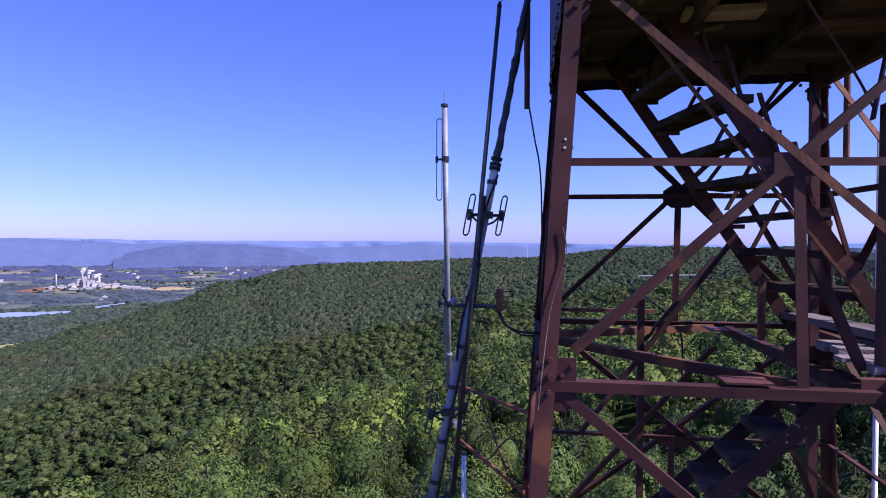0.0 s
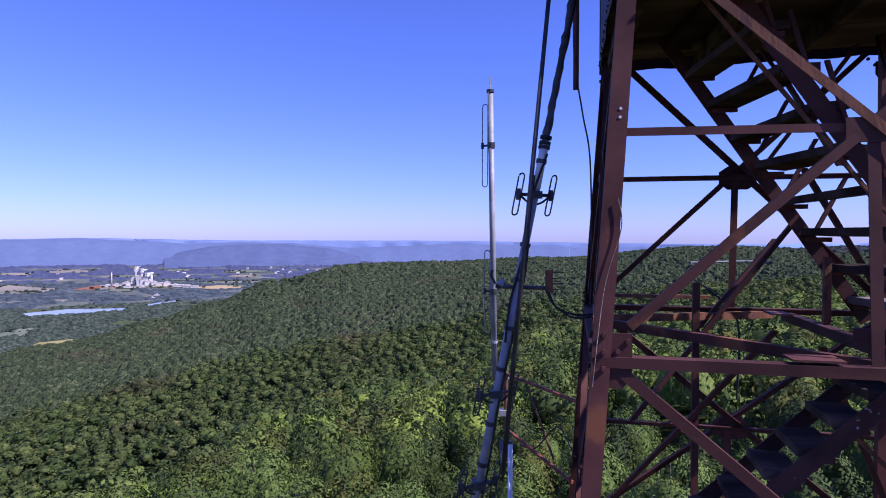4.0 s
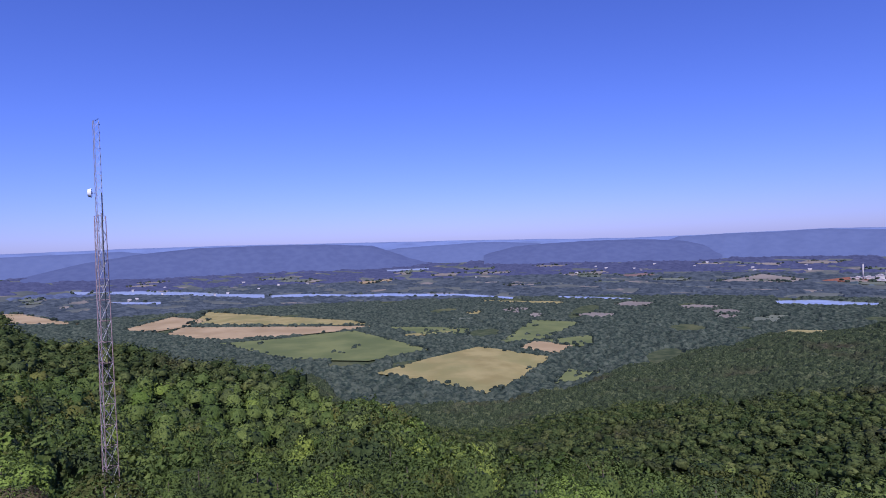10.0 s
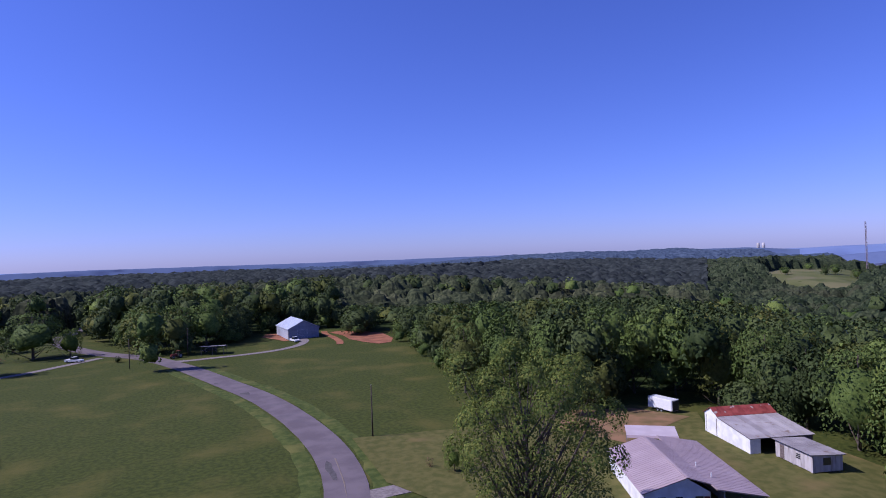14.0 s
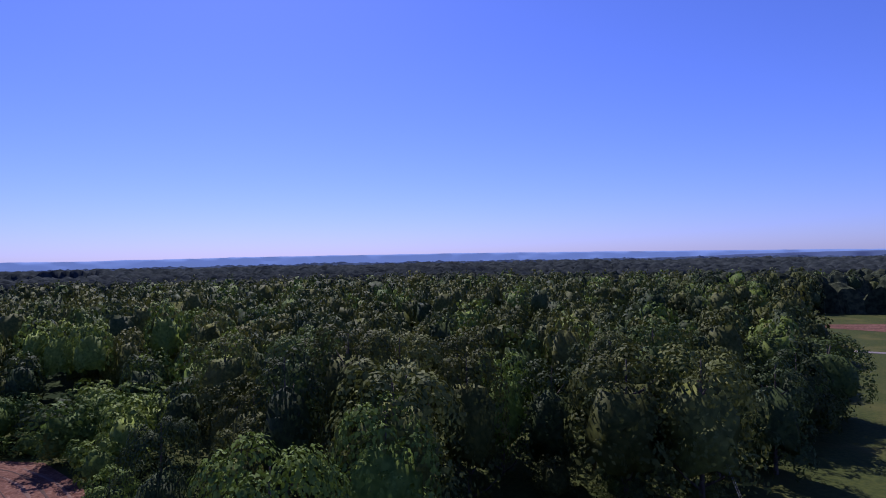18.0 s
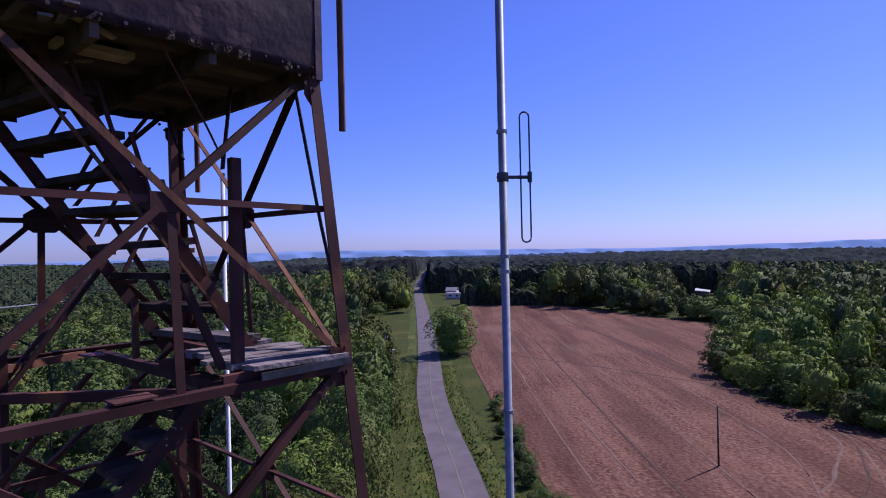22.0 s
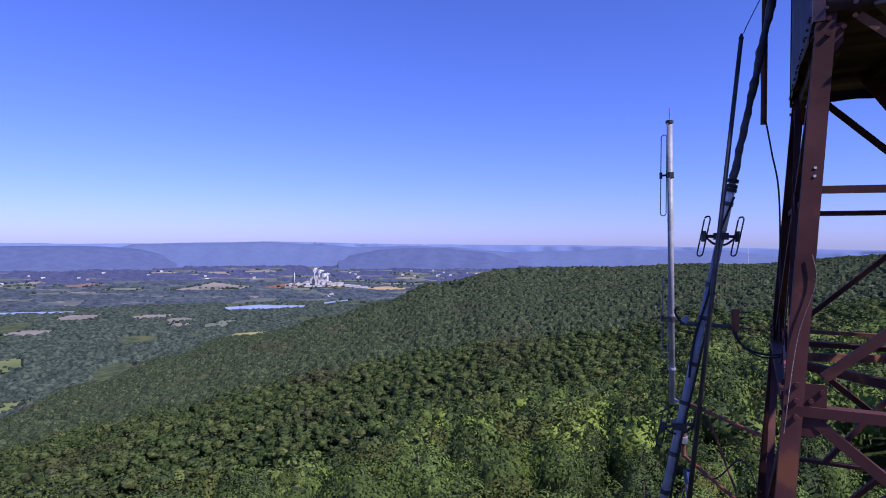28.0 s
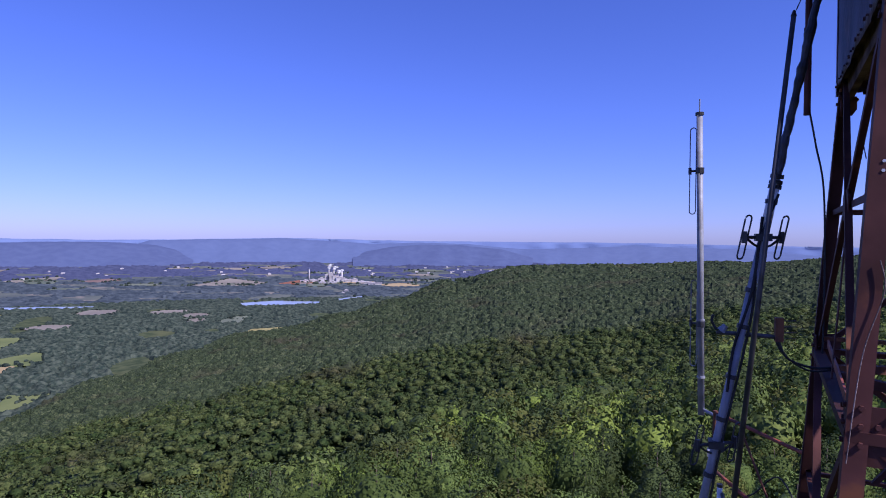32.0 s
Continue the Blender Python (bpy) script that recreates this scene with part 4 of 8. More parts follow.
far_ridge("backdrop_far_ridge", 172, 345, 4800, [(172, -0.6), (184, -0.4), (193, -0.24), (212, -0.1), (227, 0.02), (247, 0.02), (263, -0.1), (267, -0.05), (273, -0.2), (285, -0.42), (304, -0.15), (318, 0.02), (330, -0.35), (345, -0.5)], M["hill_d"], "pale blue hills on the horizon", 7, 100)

# ---- the fire tower ----
TOWER = pose(2.246, 4.425, 0, 0, 0, -8.07)
tower = empty("fire_tower", TOWER, "tall rusty brown steel lattice fire lookout tower", "tower")


def S(z):
    """Half the tower's width at a height."""
    return 1.2016 + 0.0664 * (30.3 - z)


def turn(k, p):
    x, y, z = p
    for _ in range(k % 4):
        x, y = -y, x
    return Vector((x, y, z))


def on_face(k, a, z, inset=0.0):
    """A place on face k of the tower: a from -1 to 1 across it."""
    return turn(k, (a * S(z), -S(z) + inset, z))


X, Y, Z = Vector((1, 0, 0)), Vector((0, 1, 0)), Vector((0, 0, 1))
LEVELS = [31.22, 29.12, 26.9, 24.4, 21.6, 18.4, 14.8, 10.6, 5.6, 0.3]
for k in range(4):
    part("leg", angle_bar(bmesh.new(), on_face(k, -1, 0), on_face(k, -1, 31.30), 0.094, turn(k, X), 0.094, turn(k, Y), 0.011), M["steel"], tower)
    part("footing", one_box(on_face(k, -1, 0).x - 0.35, on_face(k, -1, 0).x + 0.35, on_face(k, -1, 0).y - 0.35, on_face(k, -1, 0).y + 0.35, -0.4, 0.12), M["concrete"], tower)


def bolt(bm, p, d, r=0.014, h=0.014):
    d = Vector(d).normalized()
    tube(bm, [p, Vector(p) + d * h], r, 6)


def face_bar(name, k, p, q, w=0.065, lift=0.0, mat="steel", flat=False, flip=1):
    """An angle bar in the plane of face k, set lift inside it."""
    p, q = Vector(p), Vector(q)
    out = turn(k, -Y)
    d = (q - p).normalized()
    side = d.cross(out).normalized() * flip
    off = -out * (0.012 + lift)
    if flat:
        return part(name, sweep(bmesh.new(), p + off, q + off, [(-w / 2, 0), (w / 2, 0), (w / 2, 0.008), (-w / 2, 0.008)], side, out), M[mat], tower)
    return part(name, angle_bar(bmesh.new(), p + off - side * w / 2, q + off - side * w / 2, w, side, w * 0.9, -out, 0.007), M[mat], tower)


for i, (zt, zb) in enumerate(zip(LEVELS, LEVELS[1:])):
    zm = 30.27 if i == 0 else zb + (zt - zb) * S(zb) / (S(zt) + S(zb))
    for k in range(4):
        rusty = "rust" if (i, k) == (0, 0) else "steel"
        hi, lo = (31.22 if k == 0 else 31.33, 29.30 if k == 0 else 29.16) if i == 0 else (zt - 0.03, zb + 0.16)
        ah, al = (0.83, 0.86) if (i, k) == (0, 0) else (0.9, 0.94)
        face_bar("diagonal_brace", k, on_face(k, -ah, hi), on_face(k, al, lo), 0.045 if i == 0 else 0.055, 0.0, rusty)
        face_bar("diagonal_brace", k, on_face(k, ah, hi - (0.08 if (i, k) == (0, 0) else 0)), on_face(k, -al, lo), 0.048 if i == 0 else 0.055, 0.012, "rust" if (i, k) == (0, 1) else "steel", flip=-1)
        face_bar("horizontal_strut", k, on_face(k, -0.97, zm + (0.03 if k == 0 else 0)), on_face(k, 0.97, zm), 0.042, 0.03)
        face_bar("hanger_post", k, on_face(k, 0.02, zm), on_face(k, 0.02, zb), 0.055, 0.03, flat=True)
        # the panel's bottom beam, its upper flange lying flat
        inn, p, q = turn(k, Y), on_face(k, -0.99, zb + 0.03, 0.0), on_face(k, 0.99, zb + 0.03, 0.0)
        part("beam", angle_bar(bmesh.new(), p - turn(k, Y) * 0.004, q - turn(k, Y) * 0.004, 0.08, inn, 0.055, -Z, 0.008), M["steel"], tower)
        bm = bmesh.new()
        g = on_face(k, 0.0, zm, 0.022)
        sweep(bm, g, g - turn(k, -Y) * 0.008, [(-0.15, -0.05), (-0.08, -0.1), (0.08, -0.1), (0.15, -0.05), (0.15, 0.05), (0.08, 0.1), (-0.08, 0.1), (-0.15, 0.05)] if k else [(-0.1, -0.06), (0.1, -0.06), (0.1, 0.06), (-0.1, 0.06)], turn(k, X), Z)
        part("gusset_plate", bm, M["steel"], tower)
        for sgn in (-1, 1):
            for z0, dz0, dz1, wide in ((zb, -0.13, 0.15, 0.2), (zt, -0.12, 0.03, 0.13)):
                if z0 > 31:
                    z0 = 31.16
                elif z0 == zt:
                    continue
                a = on_face(k, sgn, z0)
                e = turn(k, X) * -sgn
                pl = part("gusset_plate", sweep(bmesh.new(), a + turn(k, Y) * 0.011, a + turn(k, Y) * 0.019, [(0.02, dz0), (wide * 0.75, dz0), (wide, dz0 * 0.6), (wide, dz1), (0.02, dz1)], e, Z), M["steel"], tower)
                if i < 2:
                    out = turn(k, -Y)
                    heads = [on_face(k, sgn, z0 + 0.14 - 0.085 * j) + e * (0.055 + 0.004 * j) for j in range(3)]
                    heads += [a + e * (0.13 + 0.05 * j) + Z * ((dz1 + dz0) * 0.5 + 0.05 + 0.05 * j) + turn(k, Y) * 0.011 for j in range(2)]
                    for c in heads:
                        bm = bmesh.new()
                        bolt(bm, c, out)
                        part("bolt", bm, M["steel"], pl)
# leg holes that let the sky through: two pale discs stand in for its light
for dz in (0.0, 0.045):
    bm = bmesh.new()
    bolt(bm, on_face(0, -1, 30.37 + dz) + X * 0.055, -Y, 0.008, 0.004)
    part("stud", bm, M["white_pipe"], tower, "pale disc standing for sky through a leg hole")

# stairs: the upper flight climbs from the landing to the hatch
def stair(foot, top, n, skew=0.0, deep=0.24, worn=(), side=0.045, steel="steel", wood="tread_wood"):
    """A flight of plank treads between two steel stringers; foot and top are (x, z), the stringers stand at near and far y."""
    (x0, z0, near), (x1, z1, far) = foot, top
    ob = empty("stair_flight", Matrix.Identity(4), "", "")
    for key in ("label", "category"):
        if key in ob:
            del ob[key]
    ob.parent = tower
    d = Vector((x1 - x0, 0, z1 - z0)).normalized()
    nrm = Vector((-d.z, 0, d.x))
    for y, dx in ((near, skew / 2), (far, -skew / 2)):
        part("stringer", sweep(bmesh.new(), (x0 + dx, y - 0.02, z0 - 0.04), (x1 + dx, y - 0.02, z1 - 0.04), [(-side, 0), (side, 0), (side, 0.012), (0.012 - side, 0.012), (0.012 - side, 0.05), (-side, 0.05)], nrm, Y), M[steel], ob)
    for i in range(n):
        f = (i + 0.5) / n
        x, z = x0 + (x1 - x0) * f, z0 + (z1 - z0) * f
        tilt = 0.02 * math.sin(i * 2.7)
        x += 0.05
        bm = one_box(x - deep / 2, x + deep / 2, near + 0.035, far - 0.03, z - 0.03, z + 0.022)
        for v in bm.verts:
            v.co.x += skew * (0.5 - (v.co.y - near) / (far - near)) + 0.006 * math.sin(9 * v.co.y + i)
            v.co.z += tilt * (v.co.x - x) / deep + 0.006 * math.sin(5 * v.co.x + 2 * i)
        tread = part("tread", bm, M["old_wood"] if i in worn else M[wood], ob)
        for y in (near + 0.04, far - 0.07):  # the angle cleat under each end
            dx = skew * (0.5 - (y - near) / (far - near))
            part("tread_cleat", angle_bar(bmesh.new(), (x - deep * 0.4 + dx, y, z - 0.036), (x + deep * 0.4 + dx, y, z - 0.036), 0.03, Y, 0.035, -Z, 0.006), M["steel"], tread)
    return ob


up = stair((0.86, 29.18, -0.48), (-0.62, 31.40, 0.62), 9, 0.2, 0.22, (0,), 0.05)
down = stair((-1.0, 27.62, -0.66), (0.56, 29.12, -0.2), 9, 0, 0.22, (), 0.05, "chipped_steel", "dark_wood")
stair((0.55, 24.6, 0.1), (-0.75, 27.4, 0.7), 10)
# hand rails: a thin rusty one beside the upper flight, its struts, and the newel at the landing
part("hand_rail", angle_bar(bmesh.new(), (0.62, -0.55, 29.55), (-0.72, -0.55, 31.3), 0.026, Y, 0.03, Z, 0.005), M["rust"], up)
part("hand_rail", angle_bar(bmesh.new(), (0.78, 0.62, 30.05), (-0.1, 0.62, 31.36), 0.03, Y, 0.035, Z, 0.005), M["steel"], up)
part("hand_rail", angle_bar(bmesh.new(), (0.46, -1.0, 30.52), (0.98, -0.2, 31.3), 0.06, Y, 0.055, Z, 0.007), M["steel"], up)
part("newel_post", angle_bar(bmesh.new(), (0.48, -1.04, 29.16), (0.50, -1.02, 30.6), 0.07, X, 0.06, Y, 0.008), M["steel"], up)
part("rail_strut", angle_bar(bmesh.new(), (0.16, -0.98, 29.78), (0.40, -1.0, 29.2), 0.05, X, 0.045, Y, 0.007), M["steel"], up)
for i in range(5):  # slanting rail struts from step to step
    zz = 29.78 + 0.3 * i
    xx = 0.86 - (zz - 29.18) / 1.5
    part("rail_post", angle_bar(bmesh.new(), (xx - 0.06, 0.6, zz + 0.04), (xx + 0.13, 0.6, zz + 0.42), 0.03, X, 0.03, Y, 0.004), M["steel"], up)
    part("rail_post", angle_bar(bmesh.new(), (xx + 0.1, -0.52, zz + 0.02), (xx - 0.02, -0.54, zz + 0.4), 0.024, X, 0.024, Y, 0.004), M["steel"], up)
part("stair_post", angle_bar(bmesh.new(), (0.9, 0.72, 26.0), (0.88, 0.72, 31.3), 0.065, X, 0.06, Y, 0.008), M["steel"], tower)
part("stair_post", angle_bar(bmesh.new(), (-0.45, 0.62, 27.0), (-0.45, 0.62, 29.4), 0.05, X, 0.05, Y, 0.006), M["steel"], tower)
part("stair_post", angle_bar(bmesh.new(), (0.36, 0.3, 29.14), (0.36, 0.3, 29.62), 0.045, X, 0.04, Y, 0.006), M["rust"], tower)
# landing of loose grey boards, fanned and shrunken
for j in range(10):
    y0 = -1.31 + j * 0.115
    bm = one_box(0.46 + 0.03 * math.sin(j * 2.1) + 0.02 * max(0, j - 5), 1.22 + 0.05 * math.sin(j * 1.3), y0, y0 + 0.104, 29.205, 29.236 + 0.008 * math.sin(j * 3.3))
    for v in bm.verts:
        v.co.y += (v.co.x - 0.8) * 0.05 * math.sin(j * 1.7)
        v.co.z += 0.012 * math.sin(v.co.x * 4 + j * 1.9)
    part("landing_board", bm, M["old_wood"], tower)
part("landing_edge", one_box(0.5, 1.22, -1.33, -1.315, 29.15, 29.2), M["dark_metal"], tower)
for y0 in (-1.22, -0.3):
    part("landing_joist", angle_bar(bmesh.new(), (0.3, y0, 29.2), (1.26, y0, 29.2), 0.06, Y, 0.08, -Z, 0.008), M["steel"], tower)
for x0 in (0.38, 1.08):
    part("landing_joist", angle_bar(bmesh.new(), (x0, -S(29.1), 29.12), (x0, S(29.1), 29.12), 0.07, X, 0.07, -Z, 0.008), M["steel"], tower)
# inner ties at the landing's level
part("tie_beam", angle_bar(bmesh.new(), (-1.22, 0.2, 29.16), (0.06, -1.16, 29.16), 0.07, Y, 0.06, -Z, 0.008), M["steel"], tower)
part("tie_beam", angle_bar(bmesh.new(), (-1.22, 0.55, 29.13), (0.3, 1.2, 29.13), 0.06, Y, 0.06, -Z, 0.008), M["rust"], tower)
part("tie_beam", angle_bar(bmesh.new(), (-1.27, -1.15, 29.3), (-1.2, 0.9, 29.27), 0.012, X, 0.055, -Z, 0.01), M["red_metal"], tower, "red steel side beam")
# sunlight on the rear beam's left third, painted as an orange strip
part("tie_beam", angle_bar(bmesh.new(), (-1.22, 1.2, 29.25), (-0.2, 1.22, 29.25), 0.05, Y, 0.03, -Z, 0.008), M["rust"], tower, "orange strip painted as the rear beam's sunlit stretch")

for p, q, w in (((1.1, 1.1, 29.2), (0.35, 0.75, 30.3), 0.045), ((0.2, 1.1, 30.4), (0.74, 0.8, 31.25), 0.035), ((0.75, 1.12, 30.35), (0.25, 1.1, 31.2), 0.04), ((1.2, 0.9, 27.2), (0.3, 0.2, 29.0), 0.04), ((-1.2, 1.2, 27.2), (0.0, 0.2, 29.1), 0.045), ((-0.9, 0.9, 28.2), (0.35, 0.9, 29.9), 0.045), ((-0.35, 1.0, 29.0), (0.25, 1.05, 29.75), 0.04)):
    part("knee_brace", angle_bar(bmesh.new(), p, q, w, X, w, Y, 0.006), M["steel"], tower)
part("knee_brace", angle_bar(bmesh.new(), (1.25, -0.2, 27.6), (0.3, 0.2, 28.6), 0.04, Y, 0.04, Z, 0.006), M["rust"], tower)

# the cabin
H0, ZC = 1.152, 31.235
cabin = part("cabin_floor", one_box(-H0 + 0.012, H0 - 0.012, -H0 + 0.012, H0 - 0.012, ZC + 0.10, ZC + 0.13), M["dark_wood"], tower, "dark underside of the cabin floor")
for j in range(15):
    y0 = -H0 + 0.02 + j * 0.146
    for x0, x1 in ((-H0 + 0.02, -0.92), (-0.35, H0 - 0.02)) if 6 <= j <= 11 else ((-H0 + 0.02, H0 - 0.02),):
        part("floor_board", one_box(x0, x1, y0, y0 + 0.142, ZC + 0.06, ZC + 0.098), M["dark_wood"], cabin)
for x0 in (-1.1, -0.38, 0.3, 1.04):
    part("floor_joist", one_box(x0, x0 + 0.05, -H0 + 0.02, H0 - 0.02, ZC - 0.08, ZC + 0.058), M["dark_wood"], cabin)
part("timber", one_box(-0.42, 0.02, -0.72, -0.56, ZC - 0.02, ZC + 0.02), M["pale_wood"], cabin, "bare pale timber under the floor")
for j, (bx, by, ln, ang, zz) in enumerate(((-0.80, -1.02, 0.34, 1.25, 0.02), (-0.68, -1.06, 0.4, 1.75, 0.035), (-0.56, -1.0, 0.44, 1.35, 0.01), (-0.47, -1.05, 0.3, 1.5, 0.05), (-0.3, -0.98, 0.26, 0.4, 0.03), (-0.2, -0.35, 0.2, 0.2, 0.0))):
    bm = one_box(-ln / 2, ln / 2, -0.035, 0.035, -0.008, 0.008)
    for v in bm.verts:
        if v.co.x > 0:
            v.co.y *= 0.55
    bm.transform(Matrix.Translation((bx, by, ZC + zz)) @ Matrix.Rotation(ang, 4, "Z") @ Matrix.Rotation(0.25 * math.sin(j * 2.2), 4, "Y"))
    part("board_end", bm, M["old_wood"] if j < 4 else M["pale_wood"], cabin, "splintered grey board at the hatch")
for k in range(4):
    # a dented sheet-metal wall with a rolled lower edge
    bm = bmesh.new()
    nx, nz = 28, 14
    grid = [[None] * (nz + 1) for _ in range(nx + 1)]
    for i in range(nx + 1):
        for j in range(nz + 1):
            x, z = -H0 + 2 * H0 * i / nx, ZC + 1.15 * j / nz
            d = 0.02 * noise.noise((x * 2.3 + 9 * k, z * 2.3, 1.7 * k)) + 0.006 * noise.noise((x * 7, z * 7, k))
            edge = min(1, 6 * min(i, nx - i) / nx)
            z += 0.016 * noise.noise((x * 5, 0, k)) - 0.012 * x if j == 0 else 0
            grid[i][j] = bm.verts.new(turn(k, (x, -H0 + d * edge, z)))
    for i in range(nx):
        for j in range(nz):
            bm.faces.new((grid[i][j], grid[i + 1][j], grid[i + 1][j + 1], grid[i][j + 1]))
    bmesh.ops.solidify(bm, geom=bm.faces[:], thickness=0.004)
    wall = part("cabin_wall", bm, M["sheet"], tower, smooth=True)
    for i in range(18):
        bm = bmesh.new()
        bolt(bm, turn(k, (-H0 + 0.06 + i * 0.127, -H0 - 0.002, ZC + 0.035 + 0.012 * math.sin(i * 2.3 + k))), turn(k, -Y), (0.009, 0.013, 0.007)[i % 3], 0.014)
        part("rivet", bm, M["sheet"], wall)
    part("corner_post", angle_bar(bmesh.new(), turn(k, (-H0 - 0.006, -H0 - 0.006, ZC - 0.03)), turn(k, (-H0 - 0.006, -H0 - 0.006, ZC + 2.1)), 0.06, turn(k, X), 0.06, turn(k, Y), 0.004), M["sheet"], tower)
    part("window_band", one_box(*((-H0 + 0.05, H0 - 0.05, -H0 + 0.02, -H0 + 0.03, ZC + 1.16, ZC + 2.05) if k == 0 else (H0 - 0.03, H0 - 0.02, -H0 + 0.05, H0 - 0.05, ZC + 1.16, ZC + 2.05) if k == 1 else (-H0 + 0.05, H0 - 0.05, H0 - 0.03, H0 - 0.02, ZC + 1.16, ZC + 2.05) if k == 2 else (-H0 + 0.02, -H0 + 0.03, -H0 + 0.05, H0 - 0.05, ZC + 1.16, ZC + 2.05))), M["sheet"], tower)
# Roof above the view, added for the shade it gives the cabin.
bm = bmesh.new()
e = H0 + 0.12
vs = [bm.verts.new(p) for p in ((-e, -e, ZC + 2.08), (e, -e, ZC + 2.08), (e, e, ZC + 2.08), (-e, e, ZC + 2.08), (0, 0, ZC + 2.75))]
bm.faces.new(vs[3::-1])
for i in range(4):
    bm.faces.new((vs[i], vs[(i + 1) % 4], vs[4]))
part("cabin_roof", bm, M["sheet"], tower)

# loose fittings on the tower: corner pipes, cables, ties
for (px, py), z0, mat in (((1.36, -1.12), 30.87, "rust"), ((-1.36, 1.0), 31.05, "steel"), ((1.42, 1.32), 30.6, "rust")):
    part("corner_pipe", one_tube([(px, py, z0), (px, py, 33.6)], 0.026, 10), M[mat], tower, "rusty pipe hanging at the cabin's corner")
    part("pipe_bracket", one_box(min(px, px * 0.8), max(px, px * 0.8), py - 0.02, py + 0.02, 32.3, 32.34), M["steel"], tower)


def cable(name, pts, r, mat, parent, label="", sag=0.0):
    """A cable through its points, smoothed, with a sag between the ends."""
    pts = [Vector(p) for p in pts]
    out = []
    for i in range(len(pts) - 1):
        p0, p1, p2, p3 = (pts[max(0, min(len(pts) - 1, i + d))] for d in (-1, 0, 1, 2))
        for k in range(6):
            t = k / 6
            out.append(0.5 * (2 * p1 + (p2 - p0) * t + (2 * p0 - 5 * p1 + 4 * p2 - p3) * t * t + (3 * p1 - p0 - 3 * p2 + p3) * t ** 3) - Z * sag * 4 * t * (1 - t))
    out.append(pts[-1])
    return part(name, one_tube(out, r, 6), M[mat], parent, label)


cable("conduit", [on_face(1, -0.72, 31.2, -0.01), on_face(1, -0.82, 30.3, -0.01), on_face(1, -0.92, 29.3, -0.01), on_face(1, -0.93, 27.0, -0.01)], 0.014, "black", tower, "thin dark conduit on the tower's side")
cable("cable", [(-1.385, 1.0, 31.75), (-1.372, 1.0, 31.28), (-1.30, 1.0, 30.83), (-1.23, 1.0, 30.33), (-1.23, 0.95, 29.0), (-1.3, 0.9, 27)], 0.008, "black", tower)
cable("cable", [(0.9, 0.9, 31.4), (0.8, 0.5, 31.0), (0.75, 0.2, 30.75)], 0.012, "black", tower)
cable("cable", [on_face(0, -0.94, 29.95, -0.012), on_face(0, -0.92, 29.8, -0.014), on_face(0, -0.97, 29.5, -0.014), on_face(0, -0.99, 29.0, -0.012)], 0.003, "old_wood", tower, "thin pale wire on the leg")
cable("loose_wire", [on_face(2, 0.85, 30.95, -0.01), on_face(2, 0.83, 30.85, -0.02), on_face(2, 0.8, 30.7, -0.02)], 0.004, "black", tower)
cable("loose_wire", [(0.02, -1.05, 31.3), (0.14, -0.99, 31.13), (0.42, -0.82, 30.85), (0.6, -0.72, 30.62)], 0.008, "steel", tower)
part("tie_plate", one_box(-0.35, -0.12, -1.28, -1.12, 29.165, 29.175), M["steel"], tower)
part("tie_plate", one_box(0.02, 0.16, 0.3, 0.5, 29.2, 29.21), M["red_metal"], tower, "red primed steel plate")

# ---- antenna masts by the tower ----
def loop_dipole(name, parent, c, length, width, side, up=Z, r=0.006, mat="dark_metal"):
    """A folded dipole: a long closed loop of rod."""
    c, side, up = Vector(c), Vector(side).normalized(), Vector(up).normalized()
    pts = []
    for s, base in ((1, 0), (-1, math.pi)):
        for k in range(7):
            t = base + math.pi * k / 6
            pts.append(c + up * s * (length / 2 - width / 2) + side * math.cos(t) * width / 2 + up * math.sin(t) * width / 2)
    pts.append(pts[0])
    return part(name, one_tube(pts, r, 6), M[mat], parent)


def dipole_mast(place, z0, z1, loops, r, mat, label, side, length=0.92, lean=(0, 0), bands=(), arm=0.15, rod="dark_metal"):
    ob = empty("dipole_mast", Matrix.Translation((place[0], place[1], z0)), label, "antenna")
    h = z1 - z0
    ax = Vector((lean[0], lean[1], h))
    part("pole", one_tube([(0, 0, 0), ax], r, 14, r * 0.92), M[mat], ob, smooth=True)
    for z in bands:
        p = ax * ((z - z0) / h)
        part("band", one_tube([p - Z * 0.012, p + Z * 0.012], r * 1.22, 12), M["galv"], ob)
    cap = part("cap", one_tube([ax - Z * 0.03, ax], r * 1.25, 12), M["dark_metal"], ob)
    part("spike", one_tube([ax, ax + Vector((0, 0, 0.14))], 0.007, 6), M[mat], ob)
    side = Vector(side).normalized()
    for z in loops:
        p = ax * ((z - z0) / h)
        q = p + side * arm
        part("dipole_arm", one_tube([p - side * 0.04, q + side * 0.035], 0.012, 8), M["dark_metal"], ob)
        part("clamp", one_tube([p - Z * 0.03, p + Z * 0.03], r * 1.3, 10), M["dark_metal"], ob)
        part("feed_block", one_tube([q - Z * 0.035 + side * 0.03, q + Z * 0.035 + side * 0.03], 0.016, 8), M["dark_metal"], ob)
        loop_dipole("dipole_loop", ob, q, length, 0.062, side, mat=rod)
    return ob


dipole_mast((0.36, 6.92), 28.2, 31.38, (30.77, 29.16), 0.034, "galv", "grey pole with two folded dipole loops beside the tower", (-1, 0.3, 0), 0.91, (-0.06, -0.0), (30.75, 29.2, 28.6), 0.07, "galv")
dipole_mast((3.56, 1.83), 0.0, 35.0, (30.42, 33.2), 0.029, "galv", "tall grey antenna pole with dipole loops, close to the tower", (0.62, -0.78, 0), 0.86, (0, 0), (30.72, 29.9, 29.8, 28.88))
